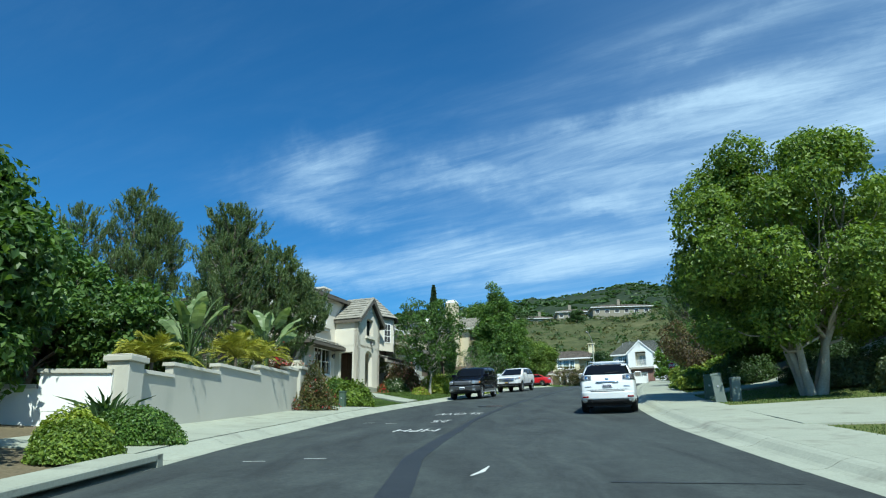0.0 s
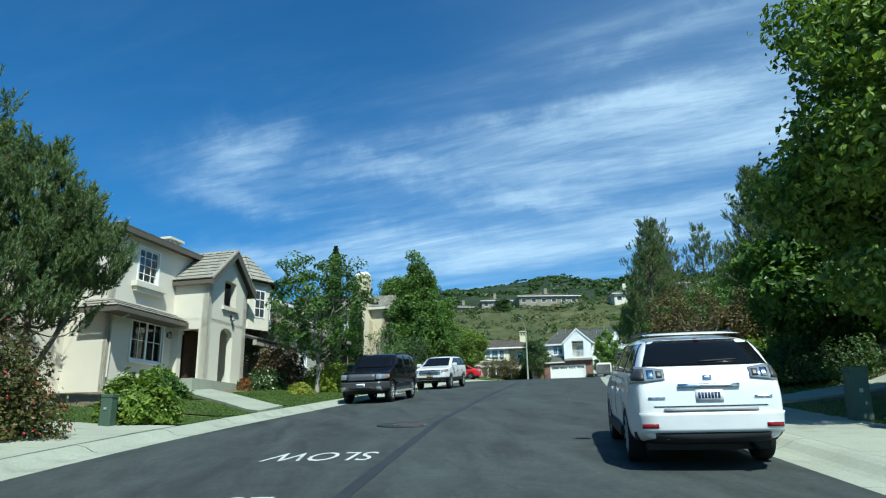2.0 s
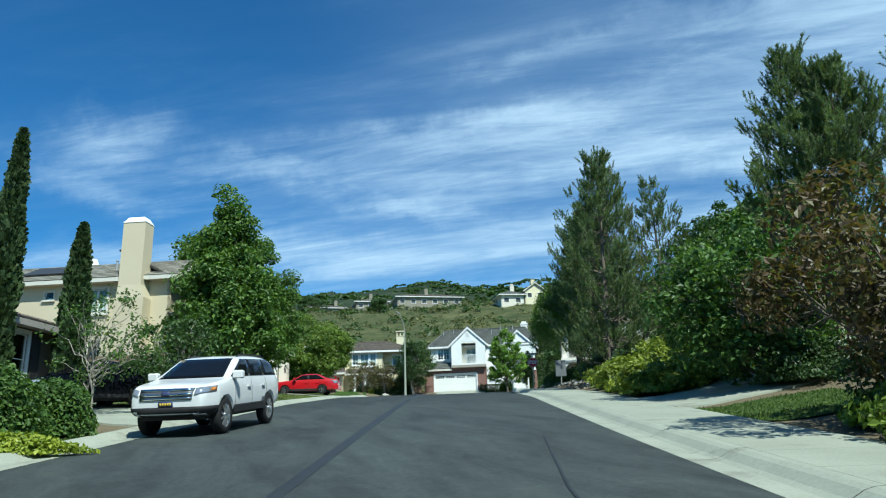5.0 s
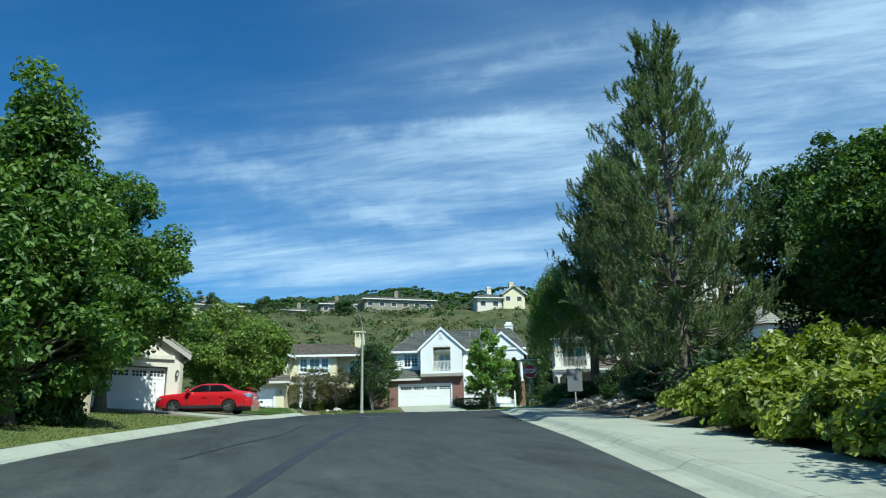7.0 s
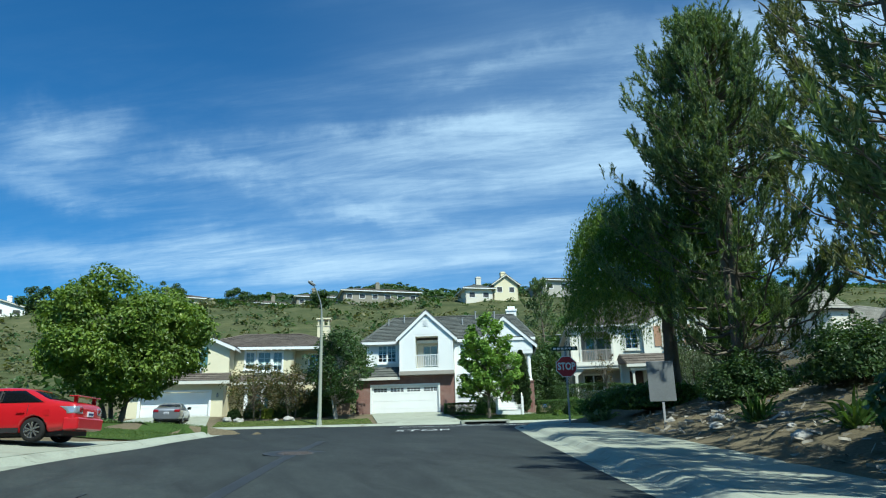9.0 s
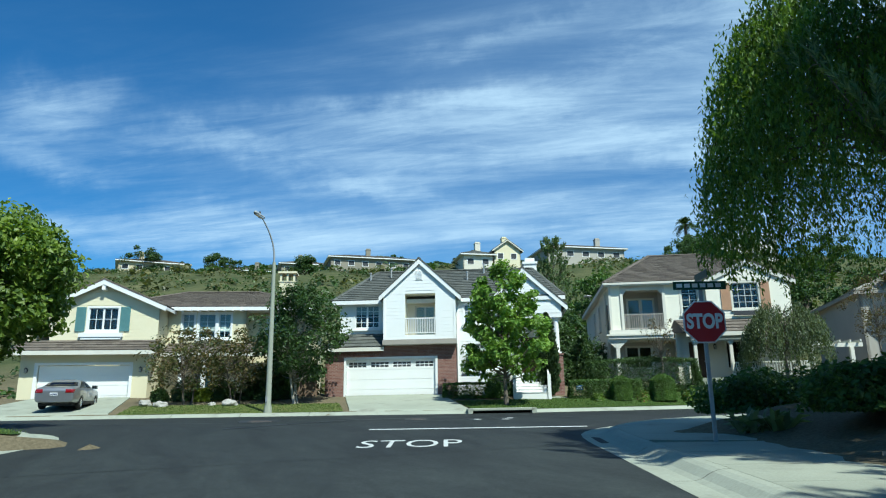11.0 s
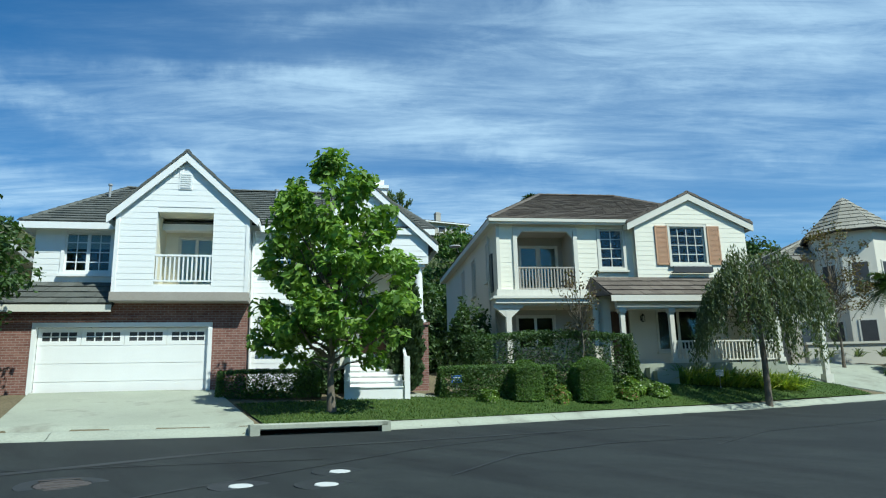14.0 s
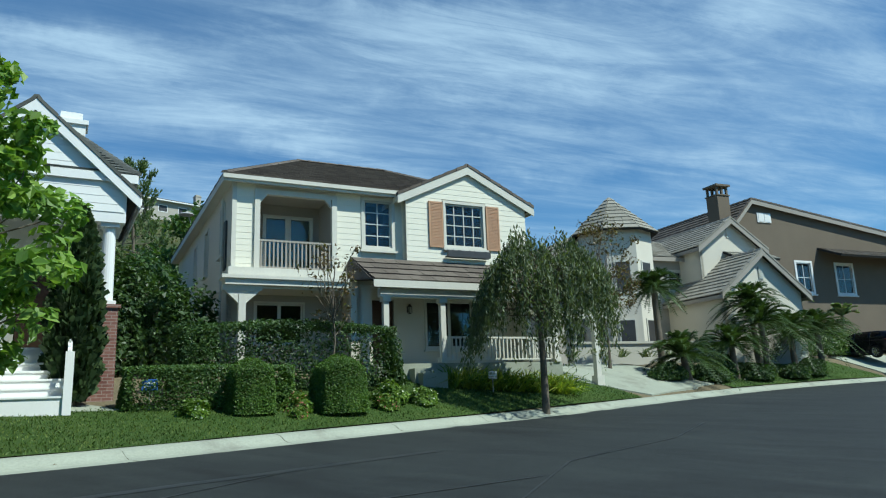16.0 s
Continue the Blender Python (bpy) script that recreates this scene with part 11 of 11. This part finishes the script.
broadleaf("small_tree", *street(58.5, -10.6), "small dark multi-stemmed tree by the driveway", 131, 3.6, 1.5, 0.9, LEAF_MID, 0.07, 45, 40, 0.45, 0.05, 3, bark=BARK_PALE)
broadleaf("small_tree", *street(61.5, -9.8), "small sparse tree with pale stems", 132, 3.2, 1.3, 0.8, LEAF_DARK, 0.08, 40, 80, 0.45, 0.05, 3, bark=BARK_PALE)
for k, (x, y) in enumerate(((2.2, 69.5), (4.5, 71.0), (3.0, 67.6))):
    bush("shrub", x, y, "dark green shrub before the fence", 134 + k, 1.3, 1.2, 1.7, LEAF_DARK, 0.08, 6000)
bush("shrub", 5.2, 86.4, "dark rounded shrub before the garage", 138, 0.8, 0.8, 1.7, LEAF_DARK, 0.06, 8000, lumpy=0.15)
bush("shrub", *street(74, -11.5), "tall dark shrub under the trees", 139, 1.0, 1.0, 1.6, LEAF_DARK, 0.07, 6000)
# behind the red car
for k, (x, y, h) in enumerate(((6.0, 95.4, 2.3), (3.6, 97.8, 3.0), (1.0, 100, 2.8))):
    bush("shrub", x, y, "dense reddish green shrub along the side street", 141 + k, 1.8, 1.6, h, LEAF_BRONZE if k % 2 else LEAF_DARK, 0.09, 8000, lumpy=0.4)
bush("hedge", 11.2, 101.6, "low dark hedge behind the corner lawn", 148, 1.8, 0.5, 0.5, LEAF_DARK, 0.06, 8000, "hedge", box=0.5)

# right-hand bank
for k, (s, u, rx, h) in enumerate(((39.6, 7.2, 1.4, 0.8), (41.6, 7.1, 1.5, 0.9), (43.8, 7.1, 1.6, 0.95), (46.0, 7.1, 1.5, 1.0), (48.0, 7.2, 1.4, 0.95), (44.4, 9.0, 1.7, 1.3), (47.4, 9.0, 1.6, 1.3), (41.8, 9.0, 1.5, 1.2), (49.6, 7.6, 1.2, 0.9))):
    bush("ground_cover", *street(s, u), "lush yellow-green leafy ground cover on the bank", 150 + k, rx, 1.2, h, LEAF_LIME if k % 3 else LEAF_COVER, 0.10, 8000, lumpy=0.5)
for k, (s, u, rx, h) in enumerate(((62.8, 6.9, 1.5, 0.9), (64.8, 6.9, 1.5, 0.95), (67.0, 6.9, 1.6, 0.95), (69.3, 6.9, 1.5, 0.95), (71.6, 7.2, 1.3, 0.8), (65.8, 8.5, 1.6, 1.2), (68.6, 8.6, 1.6, 1.3), (71.2, 8.8, 1.5, 1.15), (63.4, 8.6, 1.5, 1.2))):
    bush("ground_cover", *street(s, u), "lush yellow-green leafy ground cover on the bank", 160 + k, rx, 1.25, h, LEAF_COVER, 0.11, 8000, lumpy=0.5)
for k, (s, u) in enumerate(((73.4, 8.0), (74.6, 8.6), (78.4, 7.6))):
    bush("shrub", *street(s, u), "low blue-green leafy shrub on the bank", 340 + k, 1.3, 1.0, 1.25, LEAF_BLUE, 0.10, 6000, lumpy=0.35)
for k, (s, u, r, h) in enumerate(((31.5, 13.5, 1.6, 1.3), (33.0, 11.0, 1.2, 1.0), (29.0, 15.0, 1.5, 1.2), (38.0, 9.0, 1.6, 1.5), (50.5, 8.6, 1.8, 2.0), (53.0, 10.5, 1.6, 1.8), (58.0, 9.5, 1.4, 1.3), (76.8, 9.6, 1.4, 1.4), (80.4, 10.0, 1.5, 1.6), (84.6, 9.8, 1.4, 1.4), (88.5, 8.6, 1.3, 1.2), (36.5, 12.5, 1.6, 1.5), (23.5, 17.5, 1.6, 1.4), (48.0, 11.5, 1.8, 2.0), (56.0, 12.0, 1.8, 2.0))):
    bush("shrub", *street(s, u), "dark green shrub on the shaded bank", 175 + k, r, r * 0.9, h, LEAF_DARK, 0.06, 9000, lumpy=0.4)
bush("shrub", *street(30.6, 11.6), "flat-topped shrub with variegated pale leaves", 195, 1.3, 0.9, 1.1, LEAF_GREY, 0.09, 6000, box=0.5)
bush("shrub", *street(27.5, 13.2), "flat-topped shrub with variegated pale leaves", 196, 1.4, 0.9, 1.2, LEAF_GREY, 0.09, 6000, box=0.5)
bush("hedge", *street(93.5, 7.6), "low dark hedge on the corner", 197, 2.0, 1.0, 0.85, LEAF_MID, 0.07, 9000, "hedge", box=0.5)
bush("hedge", 32.6, 91.6, "low dark hedge on the corner", 198, 2.0, 1.0, 0.9, LEAF_MID, 0.07, 9000, "hedge", box=0.4)
blade_clump("agave", 29.9, 89.7, "grey-green spiky agave beside the sign", 199, 34, 0.7, 0.10, LEAF_GREY)
blade_clump("agave", *street(95.0, 5.9), "grey-green spiky agave on the corner", 200, 34, 0.6, 0.10, LEAF_GREY)
for k, (s, u) in enumerate(((38.5, 8.6), (40.0, 10.0), (80.5, 7.2), (84.0, 7.0))):
    blade_clump("flax", *street(s, u), "spiky green flax clump", 201 + k, 60, 0.9, 0.05, LEAF_MID)

# front garden of the white house
bush("hedge", 34.0, 113.3, "clipped dark hedge beside the garage", 210, 1.5, 0.45, 0.85, LEAF_MID, 0.04, 14000, "hedge", box=0.85, turn=-24, lumpy=0.05, tight=True)
bush("hedge", 40.3, 110.6, "clipped green hedge beside the stair", 211, 1.9, 0.5, 0.95, LEAF_MID, 0.04, 16000, "hedge", box=0.85, turn=-26, lumpy=0.05, tight=True)
cypress("conifer", 38.0, 112.3, "upright dark conifer before the porch column", 212, 4.5, 0.5)
bush("shrub", 35.9, 113.9, "dark shrub below the white wall", 213, 0.8, 0.6, 1.3, LEAF_DARK, 0.07, 5000)
# between the houses
for k, (x, y, h, r) in enumerate(((41.6, 117.5, 3.6, 1.3), (41.0, 121.0, 4.5, 1.5), (42.2, 114.6, 2.4, 1.0), (26.0, 121.5, 3.2, 1.4), (24.6, 118.0, 2.0, 1.0), (56.0, 116.5, 3.4, 1.6))):
    bush("shrub", x, y, "tall dark shrubs filling the gap between houses", 215 + k, r, r, h, LEAF_DARK, 0.10, 9000, lumpy=0.4)
# front garden of the cream house
bush("hedge", 43.0, 111.0, "tall clipped dark hedge before the windows", 222, 3.1, 0.6, 1.75, LEAF_DARK, 0.05, 24000, "hedge", box=0.75, turn=-26, lumpy=0.08, tight=True)
bush("topiary", 42.45, 108.75, "clipped square-shouldered green topiary", 223, 0.66, 0.64, 1.34, LEAF_LUSH, 0.028, 26000, "topiary", box=0.38, turn=-20, lumpy=0.03, tight=True, group="topiaries")
bush("topiary", 40.6, 109.6, "smaller clipped green topiary", 224, 0.54, 0.54, 1.24, LEAF_LUSH, 0.028, 20000, "topiary", box=0.38, turn=-20, lumpy=0.03, tight=True, group="topiaries")
for k, (x, y, sz) in enumerate(((41.6, 109.2, 0.36), (39.4, 109.9, 0.34), (43.8, 108.5, 0.34), (44.4, 108.9, 0.45), (41.2, 108.7, 0.22), (45.2, 108.5, 0.4))):
    bush("border_plant", x, y, "mixed low border plants with pale flowers", 226 + k, sz, sz, sz * 1.1, LEAF_FRESH, 0.06, 2500, extra=(FLOWER_WHITE if k % 2 else FLOWER_PINK, 0.08, 0.05), lumpy=0.4)
for k in range(16):
    f = k / 15
    x, y = 47.8 + 3.9 * f, 109.42 - 1.9 * f
    blade_clump("daylily", x, y, "bright green strappy daylily leaves below the railing", 240 + k, 80, 1.05, 0.03, LEAF_YELLOW if k % 3 else LEAF_FRESH, group="daylilies")
broadleaf("small_tree", 43.5, 110.0, "thin young tree with few leaves before the balcony", 258, 4.3, 0.8, 1.9, LEAF_BRONZE, 0.07, 22, 16, 0.3, 0.03, 1)
# palms before the turret house
for k, (x, y, st, ln) in enumerate(((60.8, 106.7, 0.6, 1.9), (62.0, 108.2, 2.7, 1.6), (64.6, 105.8, 1.0, 1.9), (66.9, 104.9, 1.9, 2.0), (69.4, 104.2, 1.5, 2.0), (71.9, 103.4, 1.6, 2.1), (68.2, 105.6, 2.5, 1.9))):
    palm("palm", x, y, "small bushy palm with arching dark green fronds", 260 + k, st * 1.25 + 0.3, 60, ln * 1.1, leaf_len=0.45, leaf_w=0.05, tilt=(-0.3, 1.4), group="palms", lean=(0.15 * (k % 3 - 1), 0.1))
for k, (x, y, r, h) in enumerate(((62.5, 106.2, 1.4, 0.7), (66.0, 105.2, 1.5, 0.7), (69.0, 104.2, 1.4, 0.7), (59.8, 107.2, 1.2, 0.7), (64.5, 106.4, 1.4, 1.0), (71.0, 103.8, 1.4, 0.9))):
    bush("shrub", x, y, "low dark border shrub below the palms", 270 + k, r, 0.7, h, LEAF_DARK, 0.08, 5000)
for k in range(5):
    blade_clump("agave", 57.6 + 1.3 * k, 110.4 - 0.55 * k, "spiky potted agave on the courtyard wall", 276 + k, 26, 0.6, 0.05, LEAF_GREY, z=12.3)
broadleaf("small_tree", 58.6, 109.2, "thin dark tree with bronze foliage", 282, 6.6, 1.7, 2.6, LEAF_BRONZE, 0.08, 70, 30, 0.45, 0.06, 1)
bush("hedge", 79.0, 104.4, "clipped white-flowering hedge up the cross street", 283, 3.0, 0.9, 1.7, LEAF_MID, 0.08, 9000, "hedge", box=0.5, extra=(FLOWER_WHITE, 0.12, 0.07), turn=-24)
for k, (x, y, st) in enumerate(((78.2, 105.6, 3.6), (82.4, 103.6, 3.0))):
    palm("bird_of_paradise", x, y, "tall giant bird of paradise with broad leaves", 285 + k, st, 12, 1.3, BANANA, 0.5, 0.22, 0.10, (0.5, 1.4), 0.35)
# front garden of the yellow house
for k, (x, y, h, r, m) in enumerate(((20.3, 119.3, 1.2, 0.9, LEAF_DARK), (22.0, 118.7, 1.1, 0.9, LEAF_DARK), (23.6, 118.2, 1.2, 0.9, LEAF_DARK), (21.1, 118.6, 0.7, 0.6, LEAF_YELLOW), (18.9, 119.6, 0.7, 0.5, LEAF_DARK))):
    bush("shrub", x, y, "dark low shrub before the yellow house", 290 + k, r, r * 0.7, h, m, 0.07, 5000)
broadleaf("small_tree", 20.2, 117.6, "small spreading tree with bronze-green leaves", 296, 3.9, 2.1, 0.9, LEAF_RUSSET, 0.10, 75, 36, 0.5, 0.06, 3)
broadleaf("small_tree", 22.6, 117.2, "small spreading tree with yellow-green leaves", 297, 3.6, 1.9, 0.9, LEAF_RUSSET, 0.10, 65, 36, 0.5, 0.06, 3)
ROCK = rough_surface("boulder", (0.30, 0.29, 0.26), (0.48, 0.46, 0.42), 2, 15, 0.9, 0.6, 0.03)


def boulder(x, y, r, seed):
    rng = np.random.RandomState(seed)
    bm = bmesh.new()
    bmesh.ops.create_icosphere(bm, subdivisions=3, radius=r)
    off = Vector(rng.uniform(-9, 9, 3))
    for v in bm.verts:
        v.co = v.co * (1 + 0.35 * noise.noise(v.co * 1.6 / r + off))
        v.co.z *= 0.65
    me = bpy.data.meshes.new("boulder")
    bm.to_mesh(me)
    bm.free()
    ob = thing_mesh("boulder", me, ROCK, "pale rounded garden boulder on the lawn", "boulder", "boulders")
    ob.matrix_basis = pose(x, y, gz(x, y) + r * 0.2, 0, 0, seed * 40)


for k, (x, y, r) in enumerate(((19.0, 117.0, 0.35), (22.2, 115.9, 0.4), (18.3, 117.5, 0.3), (21.4, 116.4, 0.2))):
    boulder(x, y, r, 300 + k)
for k in range(10):
    x, y = street(77 + k * 1.3, 6.4 + 0.5 * (k % 3))
    boulder(x, y, 0.09 + 0.03 * (k % 4), 310 + k)


def bank_litter():
    """Fallen fronds, bark strips and stones under the pines."""
    rng = np.random.RandomState(91)
    n = 520
    p = np.array([street(a, b) for a, b in zip(rng.uniform(72, 92, n), rng.uniform(5.6, 9.5, n))])
    roots = np.c_[p, ground_level(p[:, 0], p[:, 1]) + 0.03]
    d = np.c_[rng.normal(size=(n, 2)), rng.uniform(0.0, 0.25, n)]
    d /= np.linalg.norm(d, axis=1)[:, None]
    v, q, t = blades(rng, roots, d, 0.42, 0.05, 0.02)
    thing_mesh("bark_litter", mesh_from("bark_litter", v, q), BARK_PALE, "fallen bark strips and dry fronds under the pines", "litter", kind="stuff")


bank_litter()
POT = rough_surface("terracotta", (0.30, 0.15, 0.07), (0.40, 0.22, 0.11), 3, 20, 0.8, 0.2, 0.004)
pt = place("plant_pot", "terracotta pot by the garage", "plant pot", 18.9, 121.2, 10.98)
part("pot", [lathe_z([(0.001, 0.0), (0.2, 0.0), (0.32, 0.5), (0.36, 0.52), (0.36, 0.6), (0.3, 0.6), (0.001, 0.52)], 20)], POT, pt)


# ---- scrub on the hillside, and trees along its foot and crest ----
def scrub():
    rng = np.random.RandomState(77)
    n = 9500
    v0 = 134 + 230 * rng.uniform(0, 1, n) ** 1.5
    t = rng.uniform(-140, 150, n)
    x, y = 0.34 * v0 + 0.94 * t + 8, 0.94 * v0 - 0.34 * t
    keep = fractal(x, y, 38, 21) + rng.normal(size=n) * 0.5 > -0.45
    x, y = x[keep], y[keep]
    z = ground_level(x, y)
    r = rng.uniform(0.4, 1.5, len(x)) * np.where(rng.uniform(size=len(x)) < 0.08, 2.0, 1.0)
    m = 18
    idx = np.repeat(np.arange(len(x)), m)
    o = unit(rng, len(idx))
    o[:, 2] = np.abs(o[:, 2])
    loc = np.c_[x, y, z][idx] + o * (r[idx] * rng.uniform(0.6, 1.05, len(idx)))[:, None] * (1, 1, 0.75)
    size = 0.34 * r[idx]
    v, f = leaves(rng, loc, 1.0, 0.5, 1.3, 0.3, 0, o)
    c = np.repeat(loc, 4, axis=0)
    v = c + (v - c) * np.repeat(size, 4)[:, None]
    h = len(idx) // 2 * 4
    thing_mesh("scrub", mesh_from("scrub", v[:h], f[:h // 4]), LEAF_SCRUB, "dry green chaparral scrub over the hillside", "scrub", kind="stuff")
    thing_mesh("scrub", mesh_from("scrub", v[h:], f[h // 4:] - h), LEAF_DARK, "dark green chaparral scrub over the hillside", "scrub", kind="stuff")


def ridge_scrub():
    """Low dark brush over the far ridge."""
    rng = np.random.RandomState(79)
    n = 9000
    v0, t = 318 + 480 * rng.uniform(0, 1, n) ** 0.9, rng.uniform(-420, 420, n)
    x, y = 0.34 * v0 + 0.94 * t + 8, 0.94 * v0 - 0.34 * t
    keep = fractal(x, y, 120, 22) + rng.normal(size=n) * 0.5 > -0.5
    x, y = x[keep], y[keep]
    z = ground_level(x, y)
    r = rng.uniform(1.4, 4.2, len(x))
    idx = np.repeat(np.arange(len(x)), 10)
    o = unit(rng, len(idx))
    o[:, 2] = np.abs(o[:, 2])
    loc = np.c_[x, y, z][idx] + o * (r[idx] * rng.uniform(0.5, 1.0, len(idx)))[:, None] * (1, 1, 0.25)
    v, f = leaves(rng, loc, 1.0, 0.7, 1.3, 0.3, 0, o)
    c = np.repeat(loc, 4, axis=0)
    v = c + (v - c) * np.repeat(0.8 * r[idx], 4)[:, None]
    thing_mesh("ridge_brush", mesh_from("ridge_brush", v, f), LEAF_DARK, "dark green brush over the far ridge", "scrub", kind="stuff")


scrub()
ridge_scrub()
for k, (x, y, h, r) in enumerate(((44, 232, 4, 3), (112, 186, 6, 5), (28, 258, 6, 5), (10, 262, 7, 5), (-18, 250, 7, 5), (-45, 250, 6, 5), (100, 172, 7, 5), (120, 165, 8, 5), (86, 162, 6, 4))):
    broadleaf("hill_tree", x, y, "dark rounded tree on the hill", 330 + k, h, r, 0.3, LEAF_DARK, 0.24, 36, 170, 1.2, 0.2, 2, group="hill trees")
palm("fan_palm", 115.7, 193.1, "tall palm with a round head on the skyline", 345, 8.5, 40, 2.6, leaf_len=0.9, leaf_w=0.12, stem_r=0.3, tilt=(-0.6, 1.4))
for k, (x, y, h, r) in enumerate(((62, 131, 9, 3.2), (69, 133, 10, 3.4), (76, 130, 9, 3.0), (58, 137, 8, 3.4), (52, 133, 5, 3.0), (44, 131, 5, 2.8), (83, 128, 8, 3))):
    broadleaf("garden_tree", x, y, "leafy green tree behind the houses", 350 + k, h, r, 1.0, LEAF_MID if k % 2 else LEAF_DARK, 0.22, 70, 70, 0.9, 0.18, 1, group="garden trees")
pine("pine", 60, 150, "dark pine behind the houses", 360, 10, 4.5, 0.5, needle=0.6, per=14, width=0.08)
pine("pine", 88, 148, "dark pine behind the houses", 361, 9, 4.0, 0.5, needle=0.6, per=14, width=0.08)
